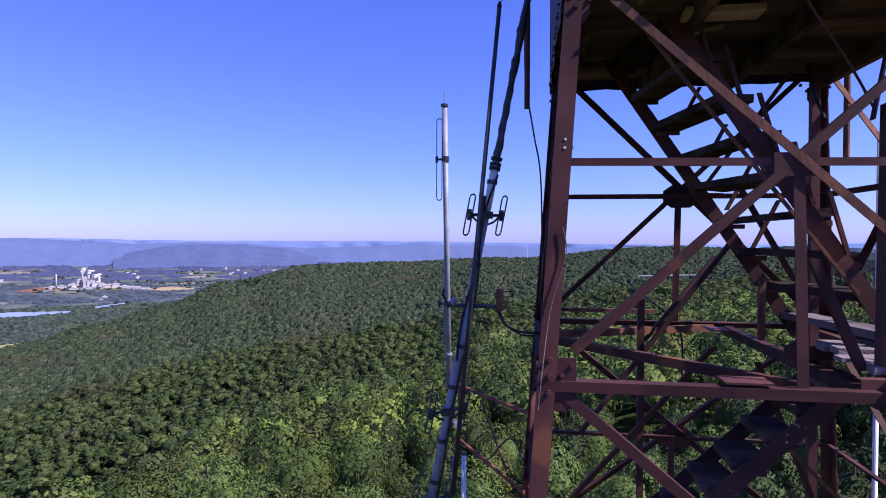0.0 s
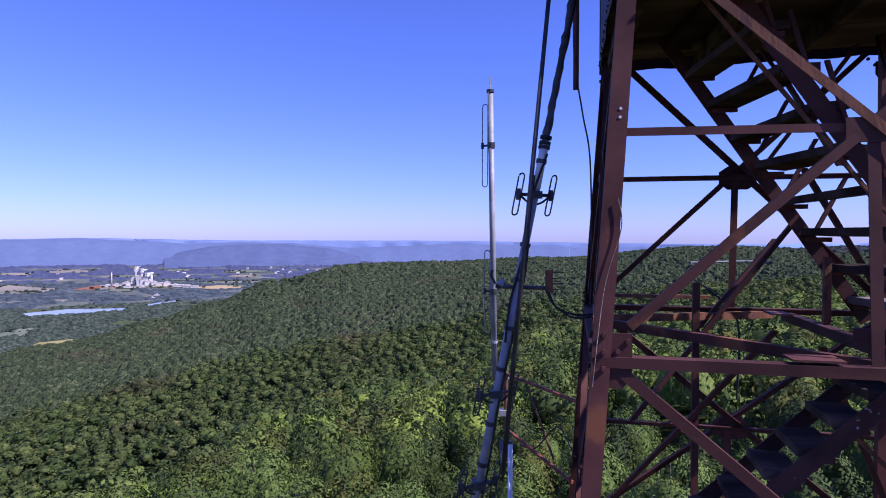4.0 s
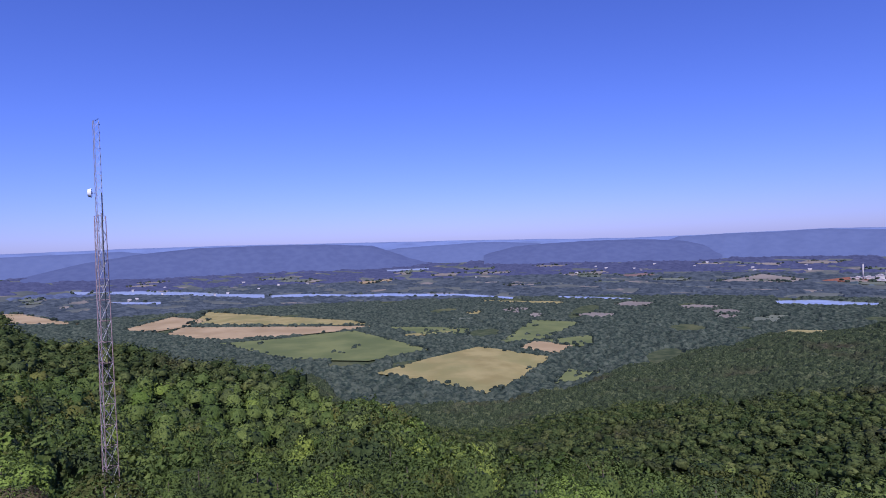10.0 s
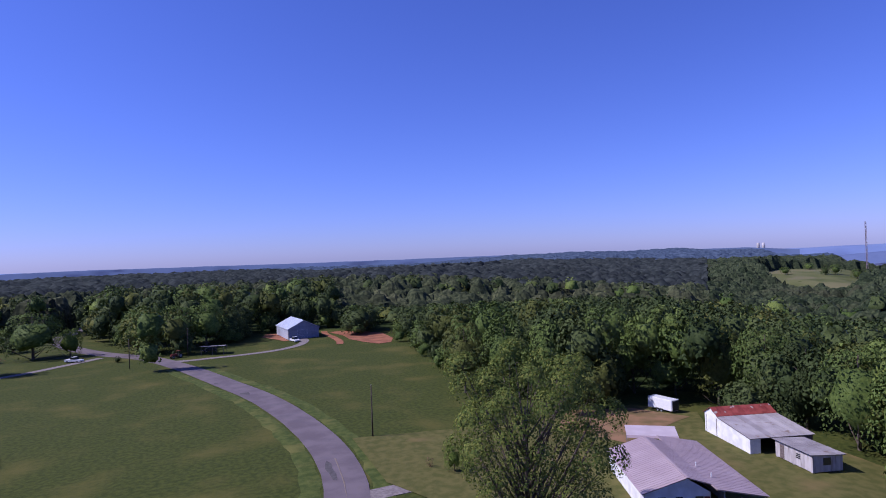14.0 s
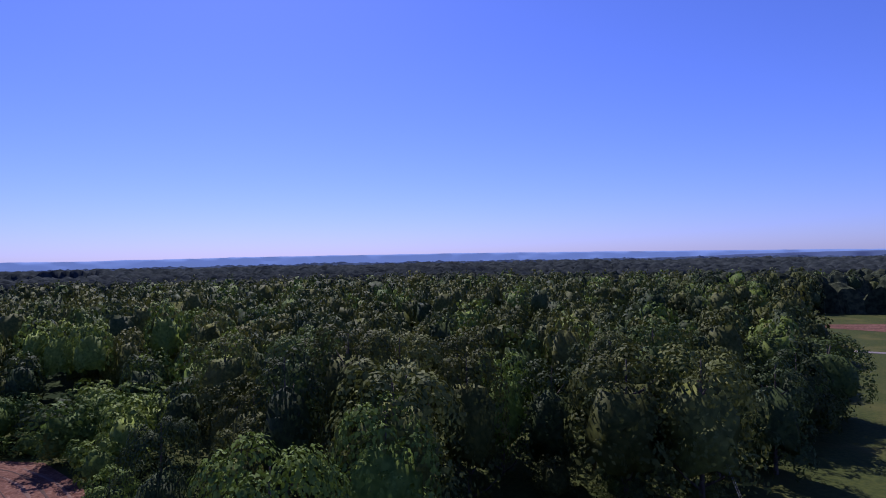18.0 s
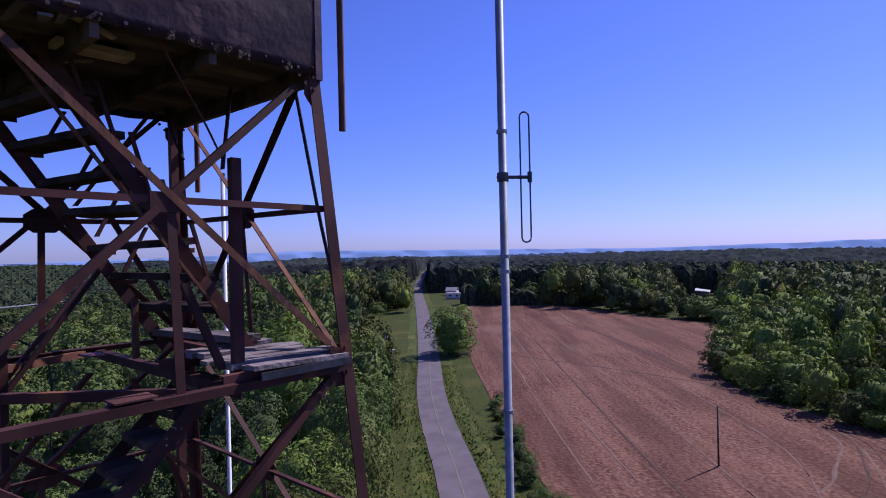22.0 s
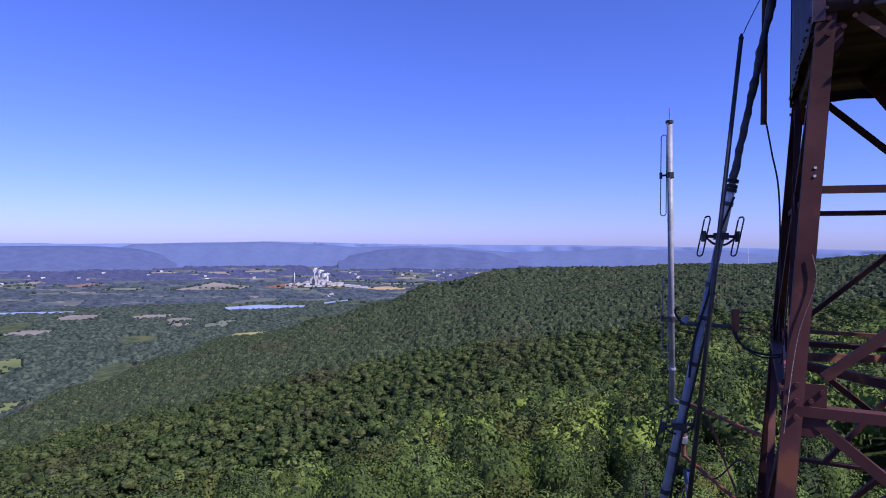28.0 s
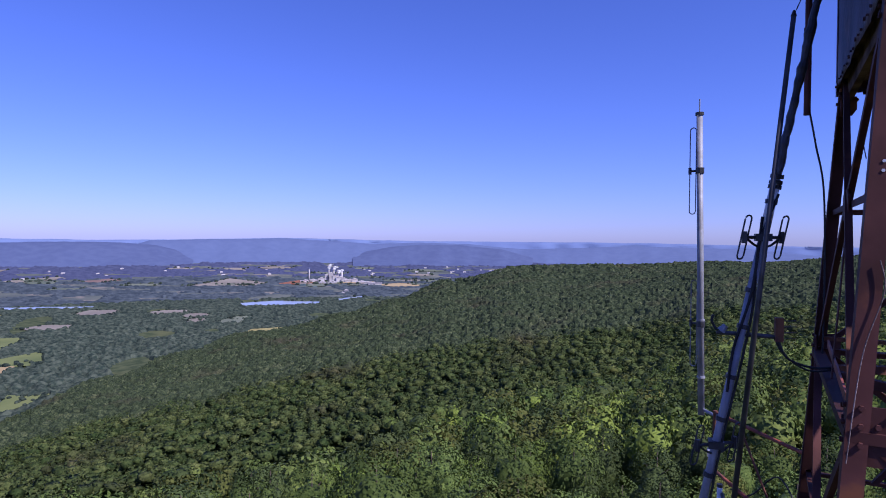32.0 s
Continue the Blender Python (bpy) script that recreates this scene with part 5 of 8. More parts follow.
white_pole = empty("white_pole", pose(0.52, 6.55, 0), "slim white pipe standing beside the tower", "pole")
part("pipe", one_tube([(0, 0, 0), (0, 0, 27.6)], 0.026, 10), M["white_pipe"], white_pole, smooth=True)
part("cap", one_tube([(0, 0, 27.6), (0, 0, 27.63)], 0.029, 10), M["dark_metal"], white_pole)
pale_pole = empty("white_pole", TOWER @ pose(1.55, 1.05, 0), "slim pale pipe standing behind the tower landing", "pole")
part("pipe", one_tube([(0, 0, 0), (0, 0, 30.75)], 0.021, 10), M["white_pipe"], pale_pole, smooth=True)
part("cap", one_tube([(0, 0, 30.75), (0, 0, 30.78)], 0.025, 10), M["dark_metal"], pale_pole)

# the leaning mast, wrapped in cables, with small dipoles and brackets
P0, P1 = Vector((-0.04, 4.62, 26.6)), Vector((0.93, 4.62, 31.75))
AX = (P1 - P0).normalized()
lean = empty("leaning_mast", Matrix.Translation(P0), "leaning grey antenna mast wrapped in black cables", "antenna")


def on_mast(z, out=(0, 0, 0)):
    return P0 + AX * ((z - P0.z) / AX.z) - P0 + Vector(out)


part("pole", one_tube([on_mast(26.6), on_mast(30.45)], 0.028, 14), M["galv"], lean, smooth=True)
part("sleeve", one_tube([on_mast(30.1), on_mast(30.44)], 0.031, 14), M["white_pipe"], lean, "bare pale sleeve", smooth=True)
# wrapped upper part: lumpy tape and cable
rngm = random.Random(4)
pts = [on_mast(30.42 + 0.045 * i, (0.004 * rngm.uniform(-1, 1), 0.004 * rngm.uniform(-1, 1), 0)) for i in range(48)]
bm = bmesh.new()
rings = []
for i, p in enumerate(pts):
    r = 0.021 + 0.008 * rngm.random() + 0.006 * math.sin(i * 0.5) ** 2
    rings.append([bm.verts.new(p + Vector((math.cos(a) * r, math.sin(a) * r * 0.9, 0))) for a in [k * math.pi / 5 for k in range(10)]])
for a, b in zip(rings, rings[1:]):
    for k in range(10):
        bm.faces.new((a[k], a[(k + 1) % 10], b[(k + 1) % 10], b[k]))
bm.faces.new(rings[0][::-1])
bm.faces.new(rings[-1])
part("wrapping", bm, M["dark_metal"], lean, "ragged dark wrapping")
for z in (30.43, 30.4, 30.47):
    part("clamp", one_tube([on_mast(z - 0.012), on_mast(z + 0.012)], 0.042, 12), M["black"], lean)
for z in (29.7, 29.45, 29.1, 28.8, 28.4, 28.1, 30.3):
    part("tape_band", one_tube([on_mast(z - 0.015), on_mast(z + 0.015)], 0.0385, 12), M["dark_metal"], lean)
cable("coax_cable", [on_mast(30.35, (0.03, -0.03, 0)), on_mast(30.0, (-0.02, -0.04, 0)), on_mast(29.6, (0.03, -0.03, 0)), on_mast(29.2, (0.04, -0.01, 0)), on_mast(28.6, (0.03, -0.03, 0)), on_mast(28.0, (0.045, 0, 0)), on_mast(26.7, (0.04, 0, 0))], 0.009, "black", lean)
cable("coax_cable", [on_mast(30.2, (-0.035, -0.02, 0)), on_mast(29.7, (0.0, -0.045, 0)), on_mast(29.3, (-0.03, -0.03, 0)), on_mast(29.0, (-0.01, -0.045, 0))], 0.01, "black", lean)
W1 = Vector((0.82, 0.57, 0))
for z, s in ((30.06, 1.0), (28.62, 0.95), (27.95, 0.95)):
    c = on_mast(z)
    part("cross_arm", one_tube([c - W1 * 0.15, c + W1 * 0.15], 0.012, 8), M["dark_metal"], lean)
    part("bracket", one_box(c.x - 0.05, c.x + 0.05, c.y - 0.05, c.y + 0.05, c.z - 0.025, c.z + 0.025), M["dark_metal"], lean)
    for sg in (-1, 1):
        part("feed_block", one_tube([c + W1 * 0.15 * sg - Z * 0.04, c + W1 * 0.15 * sg + Z * 0.04], 0.018, 8), M["dark_metal"], lean)
        loop_dipole("dipole_loop", lean, c + W1 * 0.15 * sg + Z * 0.0, 0.30 * s, 0.05, W1, AX, 0.006)
        cable("jumper", [c + W1 * 0.14 * sg, c + W1 * 0.07 * sg - Z * 0.05, c - Z * 0.07], 0.008, "black", lean)
c = on_mast(29.42)
part("cross_arm", one_tube([c - X * 0.16 - Z * 0.02, c + X * 0.2 - Z * 0.03], 0.015, 8), M["dark_metal"], lean)
part("feed_box", one_box(c.x + 0.2, c.x + 0.25, c.y - 0.03, c.y + 0.03, c.z - 0.06, c.z + 0.1), M["rust"], lean, "small rusty box with cooling pins")
for j in range(4):
    part("pin", one_tube([(c.x + 0.25, c.y, c.z - 0.04 + j * 0.04), (c.x + 0.33, c.y, c.z - 0.035 + j * 0.04)], 0.004, 5), M["dark_metal"], lean)
part("lamp", one_tube([c - X * 0.13 - Z * 0.01, c - X * 0.10 + Z * 0.03], 0.03, 10, 0.018), M["galv"], lean, "small bright metal lamp")
cable("jumper", [c - X * 0.16, c - X * 0.19 + Z * 0.06, c - X * 0.18 + Z * 0.1], 0.01, "black", lean)
cable("jumper", [c + X * 0.22 - Z * 0.05, c + X * 0.28 - Z * 0.17, c + X * 0.42 - Z * 0.22, c + X * 0.55 - Z * 0.21], 0.009, "black", lean)
cable("jumper", [c + X * 0.2 - Z * 0.04, c + X * 0.26 - Z * 0.15, c + X * 0.40 - Z * 0.24, c + X * 0.55 - Z * 0.225], 0.007, "black", lean)
# stay pipes to the tower's legs, below
for z, q in ((26.9, (1.02, 3.17, 26.9)), (26.75, (0.98, 5.98, 26.8))):
    part("stay_pipe", one_tube([on_mast(z), Vector(q) - P0], 0.018, 8), M["red_metal"], lean)

# the dark whip beside it
B0, B1 = Vector((0.37, 3.92, 28.3)), Vector((0.632, 3.79, 31.26))
whip = empty("whip_antenna", Matrix.Translation(B0), "dark slim whip antenna with a wire from its tip", "antenna")
part("whip", one_tube([(0, 0, 0), B1 - B0], 0.016, 10, 0.013), M["dark_metal"], whip, smooth=True)
part("tip", one_tube([B1 - B0, B1 - B0 + Vector((0.002, 0, 0.03))], 0.016, 8, 0.006), M["black"], whip)
cable("tip_wire", [B1 - B0, B1 - B0 + Vector((0.05, 0.05, 0.12)), B1 - B0 + Vector((0.2, 0.3, 0.45))], 0.003, "dark_metal", whip)
part("foot_clamp", one_tube([(0, 0, 0.05), (0.0, 0.5, 0.05)], 0.012, 8), M["dark_metal"], whip)

# red outrigger on the far leg
rig = empty("outrigger", Matrix.Translation((0.47, 6.68, 27.7)), "red pipe outrigger bolted to the tower's leg", "bracket")
o0 = Vector((0.47, 6.68, 27.7))
part("riser", one_tube([(0, 0, 0), (0.01, 0, 0.62)], 0.022, 10), M["rust"], rig)
part("arm", one_tube([(0.01, 0, 0.6), Vector((1.12, 5.93, 28.22)) - o0], 0.018, 8), M["red_metal"], rig)
part("arm", one_tube([(0, 0, 0.02), Vector((1.08, 5.95, 27.45)) - o0], 0.018, 8), M["red_metal"], rig)
part("brace", one_tube([(0.22, -0.25, 0.52), (0.46, -0.52, -0.12)], 0.011, 8), M["rust"], rig)
part("clamp", one_box(-0.06, 0.04, -0.05, 0.05, 0.16, 0.22), M["galv"], rig)
part("pole_clamp", one_tube([(-0.1, 0.24, 0.56), (0.03, 0.0, 0.56)], 0.016, 8), M["galv"], rig)
cable("cable", [Vector((1.1, 5.93, 27.7)) - o0, (0.5, -0.5, 0.2), (0.3, -0.3, -0.08), (0.15, -0.15, -0.1)], 0.008, "black", rig)

# a small yagi sticking out behind the tower
yagi = empty("yagi_antenna", TOWER @ pose(-0.15, 1.75, 29.52), "small pale yagi antenna on the tower's far side", "antenna")
part("boom", one_tube([(-0.12, 0, 0), (0.5, 0, 0.02)], 0.01, 6), M["galv"], yagi)
for j in range(4):
    part("element", one_tube([(-0.08 + j * 0.15, -0.12, 0.006 * j), (-0.08 + j * 0.15, 0.12, 0.006 * j)], 0.005, 5), M["galv"], yagi)
part("bracket", one_tube([(0.45, 0, 0.02), (0.45, -0.45, 0.02)], 0.012, 6), M["dark_metal"], yagi)
cable("cable", [(-0.1, 0, 0), (-0.17, -0.1, -0.1), (0.0, -0.3, -0.25), (0.2, -0.42, -0.5), (0.2, -0.42, -1.2)], 0.009, "black", yagi)

# ---- buildings and things on the plateau ----
def frame_at(p, e, z=None):
    """A pose with its x axis along e on the ground at p."""
    e = Vector((e[0], e[1], 0)).normalized()
    n = Vector((-e.y, e.x, 0))
    m = Matrix.Identity(4)
    m.col[0], m.col[1], m.col[2] = (*e, 0), (*n, 0), (0, 0, 1, 0)
    m.translation = (p[0], p[1], land1(*p) if z is None else z)
    return m


def slab(pts, t=0.06):
    """A flat panel with thickness through the given corners."""
    bm = bmesh.new()
    pts = [Vector(p) for p in pts]
    nrm = (pts[1] - pts[0]).cross(pts[2] - pts[0]).normalized()
    if nrm.z < 0:
        nrm = -nrm
    a = [bm.verts.new(p) for p in pts]
    b = [bm.verts.new(p - nrm * t) for p in pts]
    bm.faces.new(a)
    bm.faces.new(b[::-1])
    k = len(pts)
    for i in range(k):
        bm.faces.new((a[i], b[i], b[(i + 1) % k], a[(i + 1) % k]))
    bmesh.ops.recalc_face_normals(bm, faces=bm.faces)
    return bm


def roof_sheets(a, b, c, d, n, mat, parent, rib=0.02):
    """A roof slope from eave a-b to ridge d-c as n ribbed sheets side by side."""
    a, b, c, d = (Vector(p) for p in (a, b, c, d))
    for i in range(n):
        f0, f1 = i / n + 0.002, (i + 1) / n - 0.002
        up = Z * (0.004 * (i % 2))
        q = [a.lerp(b, f0) + up, a.lerp(b, f1) + up, d.lerp(c, f1) + up, d.lerp(c, f0) + up]
        bm = slab(q, 0.03)
        s = (q[1] - q[0]) * 0.04
        for g in (0.0, 0.5):
            o = (q[1] - q[0]) * g
            o2 = (q[2] - q[3]) * g
            t = [q[0] + o, q[0] + o + s, q[3] + o2 + s, q[3] + o2]
            lo = [bm.verts.new(p) for p in t]
            hi = [bm.verts.new(p + Z * rib) for p in t]
            bm.faces.new(hi)
            for k in range(4):
                bm.faces.new((lo[k], lo[(k + 1) % 4], hi[(k + 1) % 4], hi[k]))
        part("roof_sheet", bm, M[mat], parent)


def gable_wall(x, y0, y1, z0, ze, zp, yp, t=0.12):
    """A wall across a gable at x, with eaves at ze and the peak at zp over yp."""
    bm = bmesh.new()
    prof = [(y0, z0), (y1, z0), (y1, ze), (yp, zp), (y0, ze)]
    a = [bm.verts.new((x, y, z)) for y, z in prof]
    b = [bm.verts.new((x + t, y, z)) for y, z in prof]
    bm.faces.new(a[::-1])
    bm.faces.new(b)
    for i in range(5):
        bm.faces.new((a[i], a[(i + 1) % 5], b[(i + 1) % 5], b[i]))
    bmesh.ops.recalc_face_normals(bm, faces=bm.faces)
    return bm


# the house with a long pale metal roof
house = empty("house", frame_at((-59.1, -63.1), (0.44, 0.9)), "low house with a pale metal gable roof and side porch", "house")
rid, crs = 4.3, 3.55
roof = part("roof_deck", slab([(0, -5.1, 2.52), (15.2, -5.1, 2.52), (15.2, 0, rid - 0.06), (0, 0, rid - 0.06)], 0.1), M["roof_metal"], house)
roof_sheets((0, -5.2, 2.6), (15.4, -5.2, 2.6), (15.4, 0, rid), (0, 0, rid), 15, "roof_metal", roof)
roof2 = part("roof_deck", slab([(0, 0, rid - 0.06), (15.2, 0, rid - 0.06), (15.2, 2.6, crs - 0.08), (0, 2.6, crs - 0.08)], 0.1), M["roof_metal"], house)
roof_sheets((0, 2.6, crs), (15.4, 2.6, crs), (15.4, 0, rid), (0, 0, rid), 15, "roof_metal", roof2)
roof3 = part("roof_deck", slab([(-2.4, 2.6, crs - 0.08), (16.8, 2.6, crs - 0.08), (16.8, 8.1, 2.52), (-2.4, 8.1, 2.52)], 0.1), M["roof_metal"], house)
roof_sheets((-2.5, 8.2, 2.6), (17, 8.2, 2.6), (17, 2.6, crs), (-2.5, 2.6, crs), 18, "roof_metal", roof3)
part("ridge_cap", one_box(-0.05, 15.45, -0.16, 0.16, rid + 0.0, rid + 0.05), M["roof_metal"], house)
part("end_wall", gable_wall(14.9, -4.8, 2.6, 0, 2.5, rid - 0.2, 0), M["white"], house)
part("end_wall", gable_wall(0.2, -4.8, 2.6, 0, 2.5, rid - 0.2, 0), M["white"], house)
part("side_wall", one_box(0.2, 15.0, -4.8, -4.68, 0, 2.5), M["white"], house)
part("side_wall", one_box(0.2, 12.5, 5.2, 5.32, 0, 2.9), M["white"], house)
for y0, w in ((-3.3, 0.9), (-1.3, 0.8), (0.9, 0.9)):
    wdw = part("window", one_box(15.03, 15.07, y0, y0 + w, 1.0, 2.1), M["glass"], house)
    part("frame", one_box(15.02, 15.1, y0 - 0.07, y0 + w + 0.07, 2.1, 2.17), M["white"], wdw)
    part("sill", one_box(15.02, 15.12, y0 - 0.07, y0 + w + 0.07, 0.93, 1.0), M["white"], wdw)
part("door", one_box(15.03, 15.08, 1.9, 2.5, 0.05, 2.05), M["car_red"], house, "dark red front door")
for x0, y0 in ((16.6, 8.0), (16.6, 5.3), (12.0, 8.0), (6.0, 8.0), (0, 8.0), (-2.2, 8.0)):
    part("porch_post", one_box(x0 - 0.06, x0 + 0.06, y0 - 0.06, y0 + 0.06, 0, 2.5), M["old_wood"], house)
for x0, y0, z0 in ((9.6, 3.2, 3.4), (13.0, 3.6, 3.35)):
    part("vent_pipe", one_tube([(x0, y0, z0), (x0, y0, z0 + 0.55)], 0.07, 8), M["white_pipe"], house)
M["carport_tin"] = material("pale pinkish metal sheet", (0.48, 0.4, 0.42), (0.54, 0.46, 0.48), 0.5, 0.1, scale=0.5)
carport = empty("carport", frame_at((-63.3, -70.5), (-0.78, 0.62)), "white metal carport with an arched roof edge", "carport")
part("roof", slab([(-0.5, -1.6, 2.35), (6.8, -1.6, 2.35), (6.8, 2.8, 2.6), (-0.5, 2.8, 2.6)], 0.07), M["carport_tin"], carport)
part("edge", slab([(-0.5, -1.6, 2.35), (6.8, -1.6, 2.35), (6.8, -1.9, 2.05), (-0.5, -1.9, 2.05)], 0.03), M["roof_metal"], carport)
for x0 in (-0.3, 3.2, 6.6):
    for y0 in (-1.6, 2.6):
        part("post", one_box(x0 - 0.04, x0 + 0.04, y0 - 0.04, y0 + 0.04, 0, 2.35), M["galv"], carport)

# the barn with a red roof and lean-to, and the shed beside it
barn = empty("barn", frame_at((-79.2, -70.5), (0.33, 0.944)), "white barn with a rusty red tin roof and grey lean-to", "barn")
bm = bmesh.new()
prof = [(0, 0), (11.9, 0), (11.9, 2.35), (3.8, 3.35), (1.9, 4.3), (0, 3.2)]
a = [bm.verts.new((x, 0.0, z)) for x, z in prof]
b = [bm.verts.new((x, 0.12, z)) for x, z in prof]
bm.faces.new(a)
bm.faces.new(b[::-1])
for i in range(len(prof)):
    bm.faces.new((a[i], b[i], b[(i + 1) % 6], a[(i + 1) % 6]))
bmesh.ops.recalc_face_normals(bm, faces=bm.faces)
part("front_wall", bm, M["white"], barn)
part("side_wall", one_box(0.0, 0.12, 0.12, 9.6, 0, 3.15), M["white"], barn)
part("back_wall", one_box(0.0, 11.9, 9.5, 9.62, 0, 2.4), M["old_wood"], barn)
part("end_wall", one_box(11.78, 11.9, 0.12, 1.6, 0, 2.3), M["white"], barn)
part("end_wall", one_box(11.78, 11.9, 4.4, 9.5, 0, 2.3), M["old_wood"], barn)
part("door", one_box(0.5, 3.3, -0.03, -0.005, 0.05, 2.5), M["white"], barn)
for x0 in (0.42, 3.36):
    part("corner_board", one_box(x0, x0 + 0.08, -0.045, -0.005, 0, 2.9), M["old_wood"], barn)
redroof = part("roof_deck", slab([(1.9, -0.2, 4.27), (3.9, -0.2, 3.32), (3.9, 9.7, 3.32), (1.9, 9.7, 4.27)], 0.06), M["old_wood"], barn)
roof_sheets((3.95, -0.25, 3.38), (3.95, 9.8, 3.38), (1.9, 9.8, 4.36), (1.9, -0.25, 4.36), 10, "red_tin", redroof)
roof_sheets((-0.25, 9.8, 3.1), (-0.25, -0.25, 3.1), (1.9, -0.25, 4.36), (1.9, 9.8, 4.36), 10, "red_tin", redroof)
leanto = part("roof_deck", slab([(3.7, -0.2, 3.3), (12.2, -0.2, 2.36), (12.2, 9.7, 2.36), (3.7, 9.7, 3.3)], 0.06), M["old_wood"], barn)
roof_sheets((12.3, -0.25, 2.42), (12.3, 9.8, 2.42), (3.7, 9.8, 3.36), (3.7, -0.25, 3.36), 10, "old_tin", leanto)
shed = empty("shed", frame_at((-77.4, -56.9), (0.30, 0.954)), "small pale board shed with a low weathered tin roof", "shed")
part("front_wall", one_box(0, 7.0, 0, 0.1, 0.25, 2.5), M["board"], shed)
part("end_wall", one_box(6.9, 7.0, 0.1, 4.2, 0.25, 2.4), M["board"], shed)
part("end_wall", one_box(0, 0.1, 0.1, 4.2, 0.25, 2.4), M["board"], shed)
part("back_wall", one_box(0, 7.0, 4.2, 4.3, 0.25, 2.2), M["board"], shed)
for k in range(12):
    part("batten", one_box(0.3 + k * 0.58, 0.34 + k * 0.58, -0.02, -0.002, 0.25, 2.5), M["board"], shed)
part("door", one_box(0.9, 1.75, -0.04, -0.005, 0.3, 2.2), M["old_wood"], shed, "grey board door")
wdw = part("window", one_box(4.0, 4.8, -0.035, -0.005, 1.2, 2.0), M["glass"], shed)
for z0 in (1.2, 1.45, 1.7, 1.95):
    part("frame", one_box(3.95, 4.85, -0.05, -0.037, z0, z0 + 0.06), M["board"], wdw)
part("window", one_box(7.005, 7.03, 1.5, 2.6, 1.1, 2.05), M["glass"], shed)
sroof = part("roof_deck", slab([(-0.2, -0.3, 2.58), (7.2, -0.3, 2.58), (7.2, 4.6, 2.32), (-0.2, 4.6, 2.32)], 0.06), M["old_wood"], shed)
roof_sheets((-0.3, -0.4, 2.64), (7.3, -0.4, 2.64), (7.3, 4.7, 2.38), (-0.3, 4.7, 2.38), 9, "old_tin", sroof)
for x0 in (0.2, 3.4, 6.7):
    for y0 in (0.2, 4.0):
        part("pier", one_box(x0 - 0.15, x0 + 0.15, y0 - 0.15, y0 + 0.15, -0.2, 0.25), M["concrete"], shed)


def wheel(parent, c, r=0.33, w=0.2, along=Y):
    a = Vector(along).normalized() * (w / 2)
    c = Vector(c)
    t = part("wheel", one_tube([c - a, c + a], r, 16), M["tyre"], parent)
    part("rim", one_tube([c - a * 1.06, c + a * 1.06], r * 0.55, 10), M["galv"], t)


trailer = empty("cargo_trailer", frame_at((-82.5, -86.6), (-0.11, 0.99)), "white enclosed cargo trailer parked on the grass", "trailer")
bm = one_box(0, 5.4, 0, 2.1, 0.5, 2.5)
bmesh.ops.bevel(bm, geom=bm.edges[:], offset=0.1, segments=2, affect="EDGES")
body = part("body", bm, M["car_white"], trailer)
part("rear_door", one_box(5.405, 5.43, 0.15, 1.95, 0.6, 2.4), M["dark_metal"], trailer)
part("drawbar", one_box(-1.0, 0.0, 0.98, 1.12, 0.42, 0.52), M["dark_metal"], trailer)
part("jack", one_tube([(-0.9, 1.05, 0), (-0.9, 1.05, 0.9)], 0.04, 6), M["dark_metal"], trailer)
for x0 in (2.3, 3.1):
    for y0 in (0.02, 2.08):
        wheel(trailer, (x0, y0, 0.33))
part("fender", one_box(1.85, 3.55, -0.14, 0.02, 0.66, 0.72), M["dark_metal"], trailer)

# the metal garage beyond the meadow
garage = empty("garage", frame_at((-55.4, -231.4), (0.9987, 0.05)), "blue grey metal garage with a pale gable roof", "garage")
GW, GD, GE, GP = 11.8, 19.0, 3.9, 6.9
prof = [(0, 0), (GW, 0), (GW, GE), (GW / 2, GP), (0, GE)]
for nm, y0 in (("front_wall", 0.0), ("back_wall", GD - 0.1)):
    bm = bmesh.new()
    a = [bm.verts.new((x, -y0, z)) for x, z in prof]
    b = [bm.verts.new((x, -y0 - 0.12, z)) for x, z in prof]
    bm.faces.new(a)
    bm.faces.new(b[::-1])
    for i in range(5):
        bm.faces.new((a[i], b[i], b[(i + 1) % 5], a[(i + 1) % 5]))
    bmesh.ops.recalc_face_normals(bm, faces=bm.faces)
    gwall = part(nm, bm, M["blue_tin"], garage)
    if nm == "front_wall":
        for k in range(1, 20):  # standing ribs of the siding, clear of the door
            x0 = k * GW / 20
            if not 4.1 < x0 < 8.7:
                part("rib", one_box(x0 - 0.03, x0 + 0.03, 0.004, 0.03, 0.05, GE + (GP - GE) * (1 - abs(x0 - GW / 2) / (GW / 2)) - 0.12), M["blue_tin"], gwall)
for x0 in (0, GW - 0.12):
    gwall = part("side_wall", one_box(x0, x0 + 0.12, -GD, -0.12, 0, GE), M["pale_blue_tin"], garage)
    for k in range(1, 24):
        part("rib", one_box(x0 - 0.026 if x0 < 1 else x0 + 0.124, x0 - 0.004 if x0 < 1 else x0 + 0.146, -k * GD / 24 - 0.03, -k * GD / 24 + 0.03, 0.05, GE - 0.1), M["pale_blue_tin"], gwall)
gdoor = part("roller_door", one_box(4.4, 8.4, 0.005, 0.06, 0.05, 3.4), M["pale_blue_tin"], garage, "pale blue roller door")
for k in range(6):
    part("door_panel", one_box(4.44, 8.36, 0.065, 0.08, 0.08 + k * 0.55, 0.6 + k * 0.55), M["blue_tin"], gdoor)
